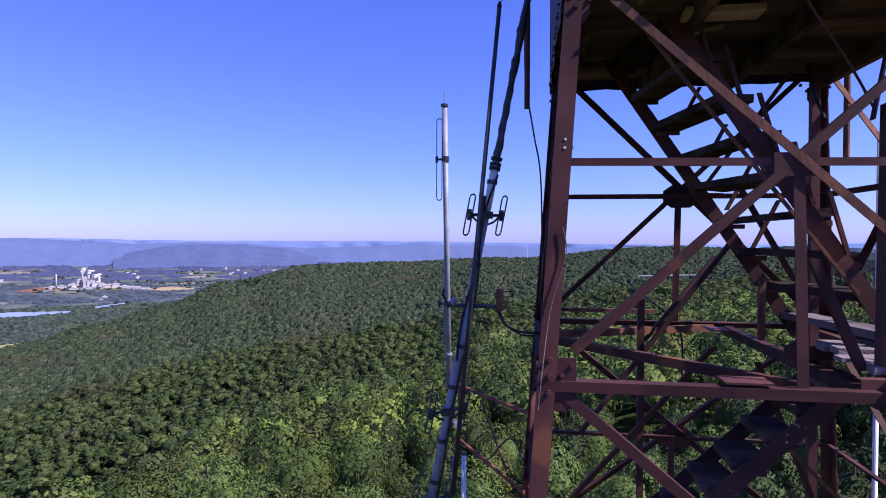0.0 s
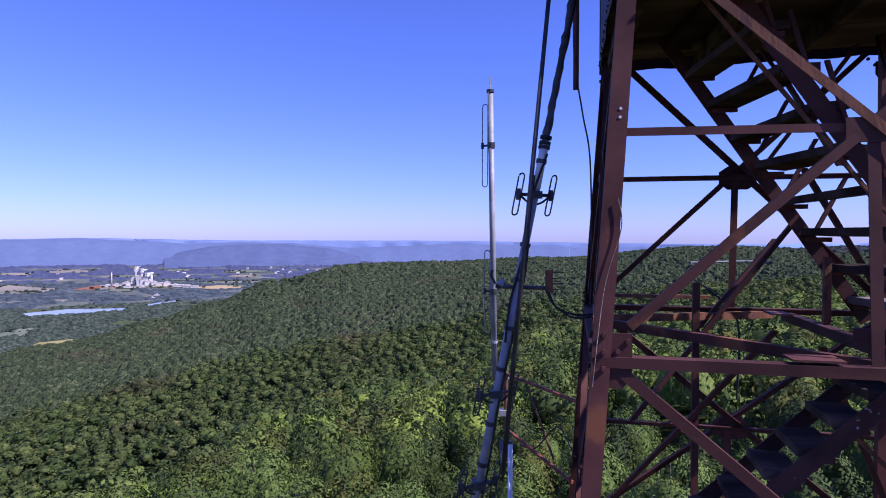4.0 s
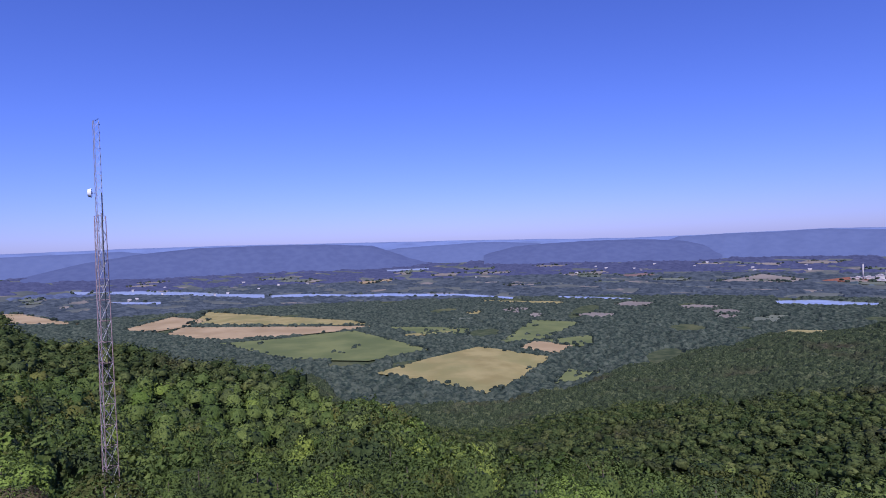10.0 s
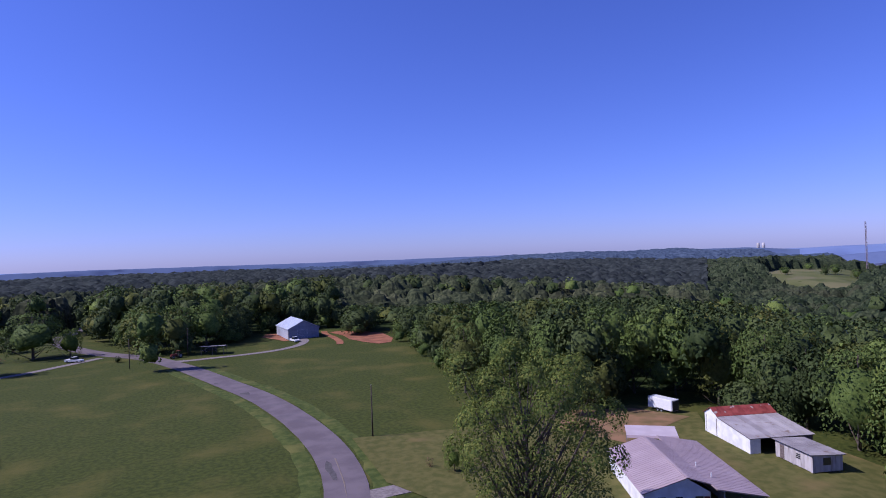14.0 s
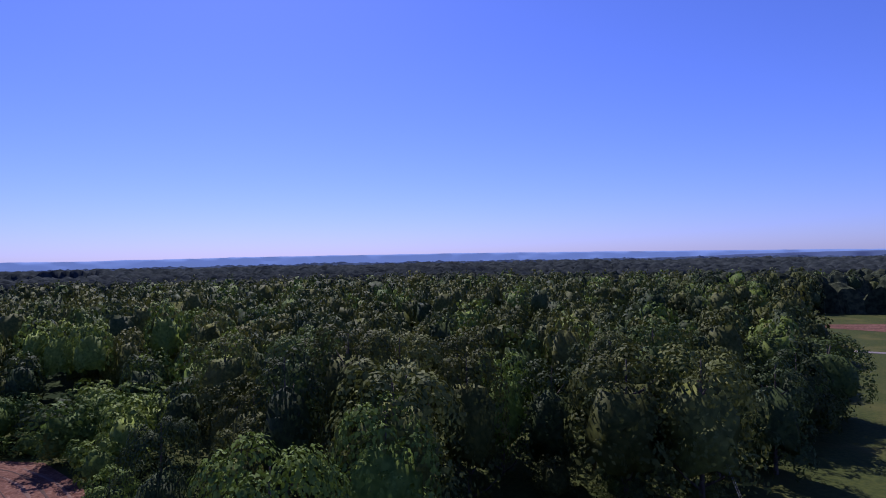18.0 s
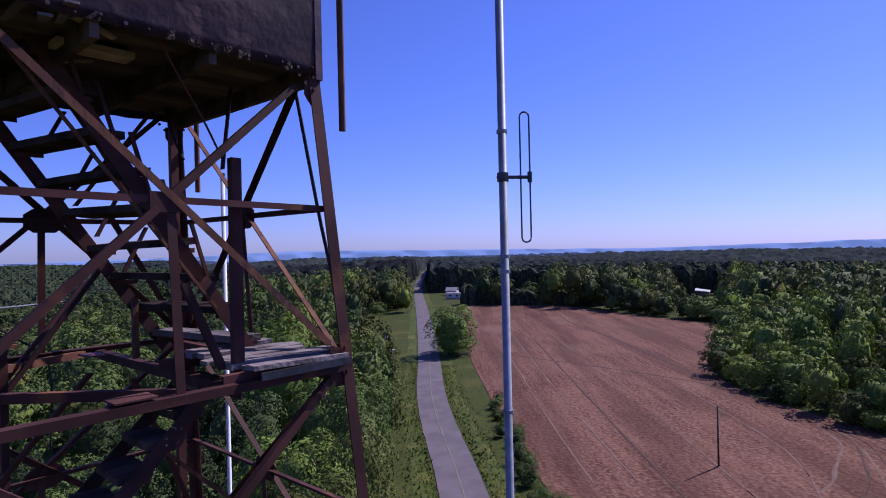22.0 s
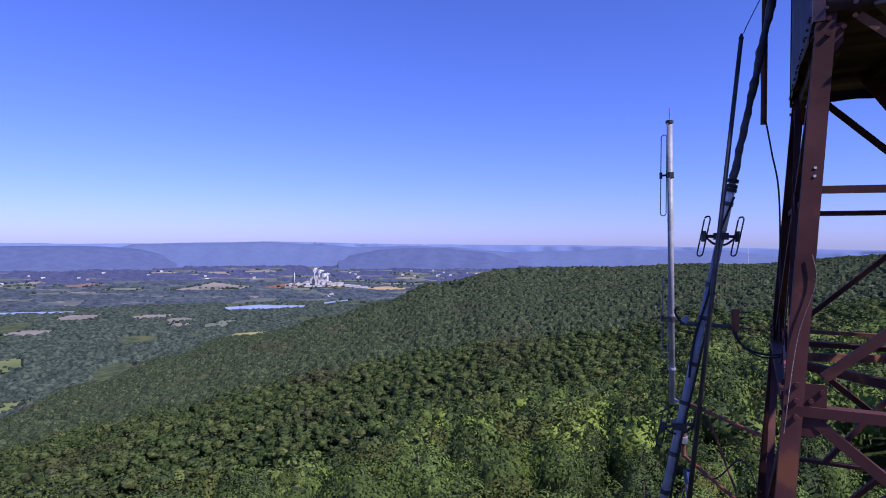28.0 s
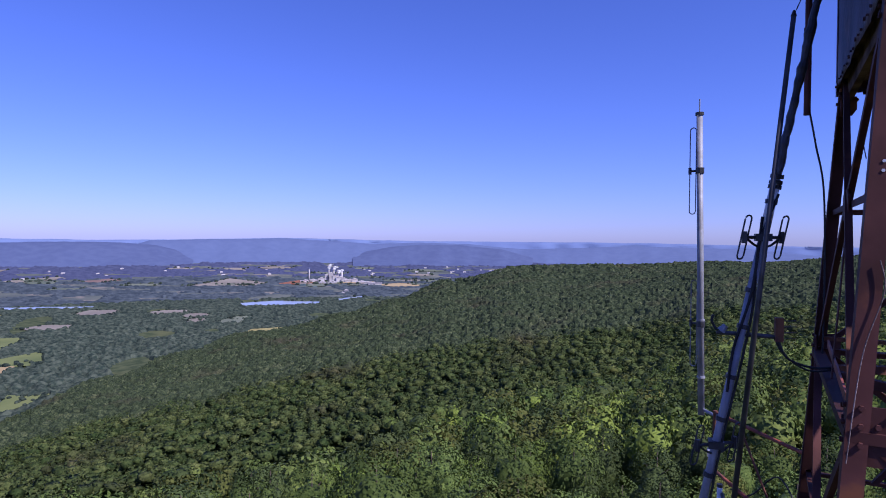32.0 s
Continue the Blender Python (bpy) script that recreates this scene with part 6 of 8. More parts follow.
for s_ in (0, 1):
    lo, hi = (-0.35 if s_ == 0 else GW + 0.35), GW / 2
    groof = part("roof_deck", slab([(lo, 0.3, GE - 0.1), (hi, 0.3, GP), (hi, -GD - 0.3, GP), (lo, -GD - 0.3, GE - 0.1)][:: 1 if s_ == 0 else -1], 0.06), M["pale_blue_tin"], garage)
    ends = [(lo, 0.3, GE), (lo, -GD - 0.3, GE), (hi, -GD - 0.3, GP + 0.12), (hi, 0.3, GP + 0.12)]
    roof_sheets(*(ends if s_ == 0 else [ends[1], ends[0], ends[3], ends[2]]), 19, "pale_blue_tin", groof)


def car(name, p, heading_deg, paint, label, kind="car"):
    """A parked car or pickup: body, cabin, windows, wheels, lamps."""
    m = pose(p[0], p[1], land1(*p) + 0.02, 0, 0, heading_deg)
    ob = empty(name, m, label, "car" if kind == "car" else "truck")
    L, W = (4.6, 1.8) if kind == "car" else (5.4, 1.95)
    prof = [(-L / 2, 0.35), (L / 2, 0.35), (L / 2, 0.72), (L / 2 - 0.2, 0.86), (0.9, 0.98), (-L / 2 + 0.1, 0.98 if kind == "car" else 1.05), (-L / 2, 0.8)]
    bm = bmesh.new()
    sweep(bm, (0, -W / 2, 0), (0, W / 2, 0), prof, X, Z)
    bmesh.ops.bevel(bm, geom=[e for e in bm.edges], offset=0.05, segments=2, affect="EDGES")
    part("body", bm, M[paint], ob)
    cab = [(1.2, 0.95), (0.5, 1.48), (-1.2, 1.5), (-1.9, 0.95)] if kind == "car" else [(1.3, 0.98), (0.75, 1.75), (-0.55, 1.78), (-0.75, 1.0)]
    bm = bmesh.new()
    sweep(bm, (0, -W / 2 + 0.12, 0), (0, W / 2 - 0.12, 0), cab, X, Z)
    bmesh.ops.bevel(bm, geom=[e for e in bm.edges], offset=0.06, segments=2, affect="EDGES")
    top = part("cabin", bm, M["glass"], ob)
    part("roof", one_box(min(cab[2][0], cab[1][0]) + 0.05, max(cab[1][0], cab[2][0]) - 0.02, -W / 2 + 0.16, W / 2 - 0.16, cab[1][1] - 0.01, cab[1][1] + 0.035), M[paint], ob)
    for x0 in (-L * 0.31, L * 0.31):
        for y0 in (-W / 2 + 0.08, W / 2 - 0.08):
            wheel(ob, (x0, y0, 0.33))
    for y0 in (-W / 2 + 0.12, W / 2 - 0.42):
        part("headlight", one_box(L / 2 - 0.04, L / 2 + 0.012, y0, y0 + 0.3, 0.58, 0.7), M["white_pipe"], ob)
        part("tail_light", one_box(-L / 2 - 0.012, -L / 2 + 0.03, y0, y0 + 0.3, 0.62, 0.76), M["car_red"], ob)
    return ob


car("pickup_truck", (25, -224), 150, "car_white", "white utility truck parked by the crossroads", "truck")
car("pickup_truck", (-44.6, -224), 100, "car_white", "white pickup parked outside the garage", "truck")
car("car", (157, 128), 30, "car_white", "white car parked on the roadside lawn")
car("car", (138, 111), 60, "car_white", "pale car parked under roadside trees")
car("car", (-15, -219), 20, "car_dark", "dark car parked under the shelter")


def tractor(p, deg, label):
    ob = empty("tractor", pose(p[0], p[1], land1(*p), 0, 0, deg), label, "tractor")
    bm = one_box(-0.2, 1.9, -0.4, 0.4, 0.7, 1.4)
    bmesh.ops.bevel(bm, geom=bm.edges[:], offset=0.08, segments=2, affect="EDGES")
    part("bonnet", bm, M["car_red"], ob)
    part("chassis", one_box(-1.2, 1.7, -0.25, 0.25, 0.5, 0.72), M["dark_metal"], ob)
    part("seat", one_box(-0.9, -0.45, -0.25, 0.25, 1.1, 1.35), M["tyre"], ob)
    part("exhaust", one_tube([(1.2, 0.2, 1.35), (1.2, 0.2, 2.2)], 0.04, 6), M["dark_metal"], ob)
    part("canopy", one_box(-1.2, 0.1, -0.6, 0.6, 2.2, 2.26), M["car_red"], ob)
    for y0 in (-0.5, 0.5):
        part("canopy_post", one_box(-1.1, -1.04, y0 - 0.03, y0 + 0.03, 0.9, 2.2), M["dark_metal"], ob)
        wheel(ob, (-0.8, y0 * 1.7, 0.75), 0.75, 0.4)
        wheel(ob, (1.4, y0 * 1.4, 0.45), 0.45, 0.25)
    return ob


tractor((-4.5, -211.5), 30, "dark red tractor parked beside the road")
tractor((58.5, -230.5), 200, "old red tractor on the farm grass")


def implement(p, deg, label):
    """A towed farm implement: frame, tines, drawbar, wheels."""
    ob = empty("farm_implement", pose(p[0], p[1], land1(*p), 0, 0, deg), label, "farm machine")
    for y0 in (-1.0, 0.0, 1.0):
        part("frame_bar", one_box(-1.9, 1.9, y0 - 0.07, y0 + 0.07, 1.0, 1.14), M["red_metal"], ob)
    for x0 in (-1.6, 0, 1.6):
        part("cross_bar", one_box(x0 - 0.06, x0 + 0.06, -1.1, 1.1, 0.86, 1.0), M["red_metal"], ob)
    part("drawbar", one_box(-0.08, 0.08, 1.0, 3.2, 0.7, 0.84), M["red_metal"], ob)
    for i in range(7):
        part("tine", one_tube([(-1.8 + 0.6 * i, -0.9 + (i % 3) * 0.9, 0.95), (-1.7 + 0.6 * i, -1.0 + (i % 3) * 0.9, 0.35), (-1.8 + 0.6 * i, -0.7 + (i % 3) * 0.9, 0.05)], 0.04, 5), M["dark_metal"], ob)
    part("hopper", slab([(-1.2, -0.5, 2.0), (1.2, -0.5, 2.0), (1.2, 0.5, 2.0), (-1.2, 0.5, 2.0)], 0.8), M["car_red"], ob)
    part("lever", one_tube([(0.3, 0.6, 1.1), (0.5, 0.9, 2.6)], 0.05, 5), M["dark_metal"], ob)
    for x0 in (-2.0, 2.0):
        wheel(ob, (x0, 0, 0.45), 0.45, 0.22, X)
    return ob


implement((54, -238), 20, "rusty red towed farm implement")
implement((48.5, -238.5), 75, "rusty red towed seed drill")
shelter = empty("shelter", frame_at((-20, -214), (0.9, -0.3)), "low open shelter with a pale tin roof", "shelter")
part("roof", slab([(-0.3, -0.3, 2.4), (7.3, -0.3, 2.4), (7.3, 5, 2.9), (-0.3, 5, 2.9)], 0.08), M["old_tin"], shelter)
for x0 in (0, 3.5, 7):
    for y0 in (0, 4.7):
        part("post", one_box(x0 - 0.07, x0 + 0.07, y0 - 0.07, y0 + 0.07, 0, 2.4), M["old_wood"], shelter)


def wood_pole(p, h, label, arm=True):
    ob = empty("utility_pole", pose(p[0], p[1], land1(*p)), label, "pole")
    part("shaft", one_tube([(0, 0, -0.3), (0, 0, h)], 0.14, 10, 0.09), M["bark"], ob, smooth=True)
    if arm:
        part("insulator", one_tube([(0, 0, h), (0, 0, h + 0.15)], 0.04, 6), M["white_pipe"], ob)
    return ob


wood_pole((86.6, 14.3), 8.2, "bare wooden pole standing in the ploughed field", False)
wood_pole((-31.5, -96.6), 8.6, "wooden utility pole at the meadow's edge")
wood_pole((8.4, -199.4), 8.5, "wooden utility pole at the crossroads")
wood_pole((-8, -214), 9.0, "wooden utility pole by the farm trees")
# mobile home and white-roofed shed beyond the ploughed field
mh = empty("mobile_home", frame_at((293, 193.4), (0.283, -0.959)), "long white mobile home with a grey skirting", "mobile home")
bm = one_box(0, 21, -0.0, 4.2, 0.7, 3.4)
part("body", bm, M["white"], mh)
part("skirting", one_box(0.05, 20.95, 0.05, 4.15, 0, 0.7), M["old_tin"], mh)
part("roof", slab([(-0.2, -0.2, 3.45), (21.2, -0.2, 3.45), (21.2, 4.4, 3.6), (-0.2, 4.4, 3.6)], 0.1), M["roof_metal"], mh)
for x0 in (2, 6, 12.5, 17):
    part("window", one_box(x0, x0 + 1.3, -0.03, -0.004, 1.6, 2.6), M["glass"], mh)
part("door", one_box(9.3, 10.3, -0.04, -0.004, 0.75, 2.75), M["dark_metal"], mh)
cot = empty("cottage", frame_at((318, 210), (0.3, -0.95)), "small white cottage behind the mobile home", "house")
part("wall", one_box(0, 7, 0, 6, 0, 3), M["white"], cot)
part("roof", slab([(-0.3, -0.4, 2.9), (7.3, -0.4, 2.9), (7.3, 3, 5.0), (-0.3, 3, 5.0)], 0.1), M["old_tin"], cot)
part("roof", slab([(-0.3, 6.4, 2.9), (7.3, 6.4, 2.9), (7.3, 3, 5.0), (-0.3, 3, 5.0)], 0.1), M["old_tin"], cot)
hut = empty("hut", frame_at((349, 64), (0.1, -0.99)), "dark shed with a bright white roof beyond the field", "shed")
part("wall", one_box(-3.4, 3.4, 0, 5, 0, 2.8), M["old_wood"], hut)
part("roof", slab([(-3.8, -0.6, 3.6), (3.8, -0.6, 2.9), (3.8, 5.5, 3.4), (-3.8, 5.5, 4.4)], 0.1), M["car_white"], hut)


# ---- lattice masts ----
def lattice_mast(p, z0, z1, w0, w1, bays, r, mats, label):
    ob = empty("lattice_mast", pose(p[0], p[1], z0, 0, 0, 20), label, "mast")
    corner = [Vector((math.cos(a), math.sin(a), 0)) for a in (math.pi / 2, math.pi * 7 / 6, math.pi * 11 / 6)]
    h = z1 - z0

    def at(k, f):
        return corner[k] * (w0 + (w1 - w0) * f) * 0.577 + Z * h * f
    for k in range(3):
        part("mast_leg", one_tube([at(k, 0), at(k, 1)], r, 6), M[mats[0]], ob)
    for i in range(bays):
        f0, f1 = i / bays, (i + 1) / bays
        for k in range(3):
            k2 = (k + 1) % 3
            part("mast_brace", one_tube([at(k, f0), at(k2, f1)], r * 0.5, 4), M[mats[1]], ob)
            part("mast_brace", one_tube([at(k2, f0), at(k, f1)], r * 0.5, 4), M[mats[1]], ob)
            part("mast_strut", one_tube([at(k, f1), at(k2, f1)], r * 0.5, 4), M[mats[0]], ob)
    return ob


MX, MY = polar(97.55, 90)
mast = lattice_mast((MX, MY), land1(MX, MY), 34.5, 2.2, 1.35, 17, 0.055, ("mast_red", "mast_grey"), "tall three-legged lattice radio mast with a white dish")
part("top_section", one_tube([(0, 0, 0), (0, 0, 0.01)], 0.01, 4), M["mast_grey"], mast)
h0 = 34.5 - land1(MX, MY)
for k in range(3):
    a = math.pi / 2 + k * 2 * math.pi / 3
    part("mast_leg", one_tube([(math.cos(a) * 0.5, math.sin(a) * 0.5, h0), (math.cos(a) * 0.42, math.sin(a) * 0.42, h0 + 12.4)], 0.035, 6), M["mast_grey"], mast)
for i in range(12):
    z0 = h0 + i * 1.03
    for k in range(3):
        a, b = math.pi / 2 + k * 2 * math.pi / 3, math.pi / 2 + (k + 1) * 2 * math.pi / 3
        part("mast_brace", one_tube([(math.cos(a) * 0.46, math.sin(a) * 0.46, z0), (math.cos(b) * 0.46, math.sin(b) * 0.46, z0 + 1.03)], 0.02, 4), M["mast_grey"], mast)
    part("step_light", one_box(-0.06, 0.1, 0.4, 0.5, z0 + 0.5, z0 + 0.62), M["black"], mast)
for sx in (-1, 1):
    part("top_arm", one_tube([(0, 0, h0 + 12.3), (sx * 0.85, 0.2, h0 + 12.5)], 0.03, 5), M["dark_metal"], mast)
dz = 37.5 - land1(MX, MY)
dish = part("dish", one_tube([(-0.55, -0.6, dz), (-0.7, -1.0, dz)], 0.62, 20, 0.5), M["car_white"], mast, "round white dish", smooth=False)
part("dish_mount", one_tube([(-0.2, -0.2, dz), (-0.55, -0.6, dz)], 0.06, 6), M["galv"], mast)
part("feed_line", one_tube([(0.25, 0.35, 0), (0.25, 0.35, h0 + 3)], 0.05, 6), M["black"], mast)
for sx, ln in ((-0.75, 7), (0.75, 7), (0.95, 9)):
    part("whip", one_tube([(sx, 0.1, h0 - ln), (sx, 0.1, h0 + 0.3)], 0.04, 6), M["galv"], mast)
    part("whip_arm", one_tube([(0, 0.1, h0 - ln + 0.5), (sx, 0.1, h0 - ln + 0.5)], 0.03, 5), M["galv"], mast)
x0, y0 = polar(119.53, 780)
lattice_mast((x0, y0), land1(x0, y0), 48.5, 1.6, 1.2, 14, 0.16, ("mast_red", "mast_grey"), "far red and white lattice mast on the ridge")
x0, y0 = polar(-7.72, 1490)
fm = empty("far_mast", pose(x0, y0, land1(x0, y0)), "thin pale mast on the wooded ridge", "mast")
part("shaft", one_tube([(0, 0, 0), (0, 0, 19.0 - land1(x0, y0))], 0.7, 6, 0.45), M["white_pipe"], fm)

# ---- the works in the valley ----
rw = random.Random(11)
for i, (az, el, w, d, h) in enumerate(((33.4, -4.12, 60, 24, 10), (32.6, -4.15, 50, 30, 16), (31.9, -4.12, 44, 24, 22), (31.4, -4.08, 26, 26, 46), (31.0, -4.1, 24, 24, 60), (30.6, -4.1, 40, 24, 40), (30.2, -4.12, 50, 30, 30),
                                        (29.8, -4.15, 36, 24, 24), (29.3, -4.18, 60, 28, 16), (28.8, -4.2, 40, 24, 22), (28.2, -4.3, 70, 34, 12), (27.6, -4.38, 50, 34, 16), (26.9, -4.42, 90, 40, 12), (30.9, -4.3, 60, 20, 12), (31.8, -4.28, 50, 22, 10), (29.6, -5.15, 26, 18, 14), (29.9, -5.3, 20, 14, 8))):
    w, h = w * 0.72, h * 0.72
    x0, y0 = valley([(az, el)])[0]
    ob = empty("works_hall", pose(x0, y0, land1(x0, y0), 0, 0, az), "pale concrete works building in the valley", "factory")
    part("hall", one_box(-w / 2, w / 2, -d / 2, d / 2, -1, h), M["concrete"], ob)
    part("roof", one_box(-w / 2 - 1, w / 2 + 1, -d / 2 - 1, d / 2 + 1, h, h + 1.2), M["old_tin"], ob)
    for k in range(3):
        part("tower_block", one_tube([(w * rw.uniform(-0.4, 0.4), -d * 0.2, h), (w * 0.0, -d * 0.2, h + rw.uniform(2, 6))], 3.0, 8), M["concrete"], ob)
for az, el, h, r in ((33.0, -4.1, 62, 3.2), (31.2, -4.05, 84, 4), (30.75, -4.05, 74, 5), (30.0, -4.08, 50, 6), (30.4, -4.08, 56, 6)):
    x0, y0 = valley([(az, el)])[0]
    ob = empty("chimney", pose(x0, y0, land1(x0, y0)), "tall pale concrete chimney of the works", "chimney")
    part("shaft", one_tube([(0, 0, -1), (0, 0, h)], r, 12, r * 0.75), M["concrete"], ob, smooth=True)
    part("rim", one_tube([(0, 0, h), (0, 0, h + 1.5)], r * 0.85, 12), M["concrete"], ob)


def plume(az, el, h0, lean, length, seed):
    """A ragged rising cloud of steam in overlapping puffs."""
    rng = np.random.default_rng(seed)
    x0, y0 = valley([(az, el)])[0]
    side = Vector((math.cos(radians(az)), math.sin(radians(az)), 0))
    bm = bmesh.new()
    for i in range(16):
        f = i / 15
        c = Vector((0, 0, h0)) + (side * lean * f ** 1.3 + Z * (1 - 0.35 * f * abs(lean))) * length * f + Vector(rng.normal(size=3)) * 1.5
        bmesh.ops.create_icosphere(bm, subdivisions=2, radius=(2 + 4.5 * math.sin(math.pi * (0.2 + 0.75 * f))) * rng.uniform(0.7, 1.2), matrix=Matrix.Translation(c) @ pose(0, 0, 0, rng.uniform(0, 90), rng.uniform(0, 90), 0))
    for v in bm.verts:
        v.co += Vector((noise.noise(v.co * 0.2), noise.noise(v.co * 0.2 + Vector((5, 0, 0))), noise.noise(v.co * 0.2 + Vector((0, 7, 0))))) * 2.0
    ob = part("steam_plume", bm, M["steam"], smooth=True)
    ob.location = (x0, y0, land1(x0, y0))
    tagged(ob, "white steam rising from the works", "steam", kind="stuff")


plume(31.2, -4.05, 60, 0.6, 30, 1)
plume(30.75, -4.05, 52, 0.8, 26, 2)
plume(30.3, -4.08, 42, 1.1, 22, 3)
# scattered pale roofs over the plain
for i in range(44):
    az, el = rw.choice(((rw.uniform(14, 28), rw.uniform(-3.6, -2.75)), (rw.uniform(36, 60), rw.uniform(-3.6, -2.7)), (rw.uniform(60, 100), rw.uniform(-4.3, -2.9))))
    x0, y0 = valley([(az, el)])[0]
    w, d, h = rw.uniform(9, 16), rw.uniform(7, 10), rw.uniform(3, 4.5)
    ob = empty("far_building", pose(x0, y0, land1(x0, y0) + 3, 0, 0, az + rw.uniform(-20, 20)), "small pale building far off in the plain", "building", "buildings of the plain")
    part("wall", one_box(-w / 2, w / 2, -d / 2, d / 2, -4, h), M["concrete"], ob)
    part("roof", slab([(-w / 2 - 1, -d / 2 - 1, h), (w / 2 + 1, -d / 2 - 1, h), (w / 2 + 1, 0, h + 3), (-w / 2 - 1, 0, h + 3)], 0.5), M["concrete"], ob)
    part("roof", slab([(-w / 2 - 1, d / 2 + 1, h), (w / 2 + 1, d / 2 + 1, h), (w / 2 + 1, 0, h + 3), (-w / 2 - 1, 0, h + 3)], 0.5), M["concrete"], ob)

# two thin service wires that come down to the yard
for px, py, h in ((43.5, -83, 7.4), (6, -24, 9.4)):
    ob = empty("utility_pole", pose(px, py, land1(px, py)), "plain wooden pole that carries thin wires", "pole")
    part("shaft", one_tube([(0, 0, -0.5), (0, 0, h)], 0.13, 8, 0.09), M["bark"], ob, smooth=True)
    part("insulator", one_tube([(0, 0, h), (0, 0, h + 0.14)], 0.05, 8), M["white_pipe"], ob)
for off in (0.0, 0.45):
    pts = []
    for i in range(13):
        f = i / 12
        pts.append((43.3 - 37.2 * f + off * 0.8, -82.8 + 58.8 * f - off * 0.5, 7.0 + 2.2 * f - 2.6 * f * (1 - f)))
    wire = part("overhead_wire", one_tube(pts, 0.009, 5), M["galv"])
    tagged(wire, "thin pale overhead wire beside the woods", "wire")
# two small cooling towers at the horizon
for az, r in ((127.0, 4650), (126.6, 4660)):
    x0, y0 = polar(az, r)
    ob = empty("cooling_tower", pose(x0, y0, 0), "tiny pale cooling tower on the horizon", "cooling tower")
    bm = bmesh.new()
    tube(bm, [(0, 0, -60), (0, 0, 0), (0, 0, 30)], 11, 12, 9)
    part("shell", bm, M["concrete"], ob, smooth=True)

# ---- trees and woods ----
ICO = {}
for sub in (1, 2, 3):
    bm = bmesh.new()
    bmesh.ops.create_icosphere(bm, subdivisions=sub, radius=1)
    ICO[sub] = (np.array([v.co for v in bm.verts]), np.array([[v.index for v in f.verts] for f in bm.faces]))
    bm.free()


def crown_lobes(rng, R, Hc, n_lobe):
    """Rounded boughs spread over a dome: rows of centre and radius."""
    i = np.arange(n_lobe)
    zz = 0.06 + 0.72 * ((i + rng.uniform(0.1, 0.9, n_lobe)) / n_lobe) ** 0.85
    a = 2.4 * i + rng.uniform(-0.6, 0.6, n_lobe)
    out = R * 0.68 * np.sqrt(np.clip(1 - np.abs((zz - 0.34) / 0.52) ** 2.2, 0.0, 1)) * rng.uniform(0.72, 1.08, n_lobe)
    return np.stack([out * np.cos(a), out * np.sin(a), Hc * zz, R * rng.uniform(0.27, 0.42, n_lobe)], -1)


def crown_arrays(rng, R, Hc, n_lobe, n_quad, size, core=0, low=-1.0, shrink=0.72, flutter=0.26, lob=None):
    """Leaf sprays as bent quads on the skin of many boughs, round an inner mass: corners, quads and triangles."""
    lob = crown_lobes(rng, R, Hc, n_lobe) if lob is None else lob
    w = lob[:, 3] ** 2 * (0.5 + lob[:, 2] / Hc)
    pick = rng.choice(n_lobe, n_quad * 2, p=w / w.sum())
    d = rng.normal(size=(n_quad * 2, 3))
    d[:, 2] = d[:, 2] * 0.9 + 0.3
    d += lob[pick, :3] * np.array([1, 1, 0.4]) / R * 0.9
    d /= np.linalg.norm(d, axis=1)[:, None]
    c = lob[pick, :3] + d * lob[pick, 3:4] * rng.uniform(0.86, 1.12, (n_quad * 2, 1))
    deep = (np.linalg.norm(c[:, None] - lob[None, :, :3], axis=2) / lob[None, :, 3]).min(1)
    k = np.nonzero((deep > 0.78) & (c[:, 2] > low * Hc))[0][:n_quad]
    c, d, n = c[k], d[k], len(k)
    nrm = d + rng.normal(size=(n, 3)) * 0.21
    nrm /= np.linalg.norm(nrm, axis=1)[:, None]
    t = np.cross(nrm, rng.normal(size=(n, 3)))
    t /= np.linalg.norm(t, axis=1)[:, None] + 1e-9
    b = np.cross(nrm, t)
    s = size * rng.uniform(0.55, 1.25, (n, 1))
    V = np.stack([c - t * s, c - b * s * 0.6 + nrm * s * 0.2, c + t * s, c + b * s * 0.6 + nrm * s * 0.2], 1).reshape(-1, 3)
    F = np.arange(4 * n).reshape(-1, 4)
    own = d * 0.8 + nrm * flutter + c * np.array([1, 1, 0.3]) / R * 0.25
    N = np.repeat(own / np.linalg.norm(own, axis=1)[:, None], 4, 0)
    T = np.zeros((0, 3), int)
    if core:
        D, T = ICO[core]
        o = np.array([0, 0, Hc * 0.36])
        m = lob[:, :3] - o
        dm = D @ m.T
        disc = lob[:, 3] ** 2 - (m * m).sum(1) + dm ** 2
        r = np.where(disc > 0, dm + np.sqrt(np.maximum(disc, 0)), 0).max(1)
        r = np.maximum(r, 0.42 * R) * rng.uniform(0.95, 1.05, len(D))
        C = o + D * (r * shrink)[:, None]
        T = T[C[T].mean(1)[:, 2] > low * Hc]
        T = T + len(V)
        rough_d = D + rng.normal(size=D.shape) * 0.18
        V, N = np.concatenate([V, C]), np.concatenate([N, rough_d / np.linalg.norm(rough_d, axis=1)[:, None]])
    return V, N, F, T


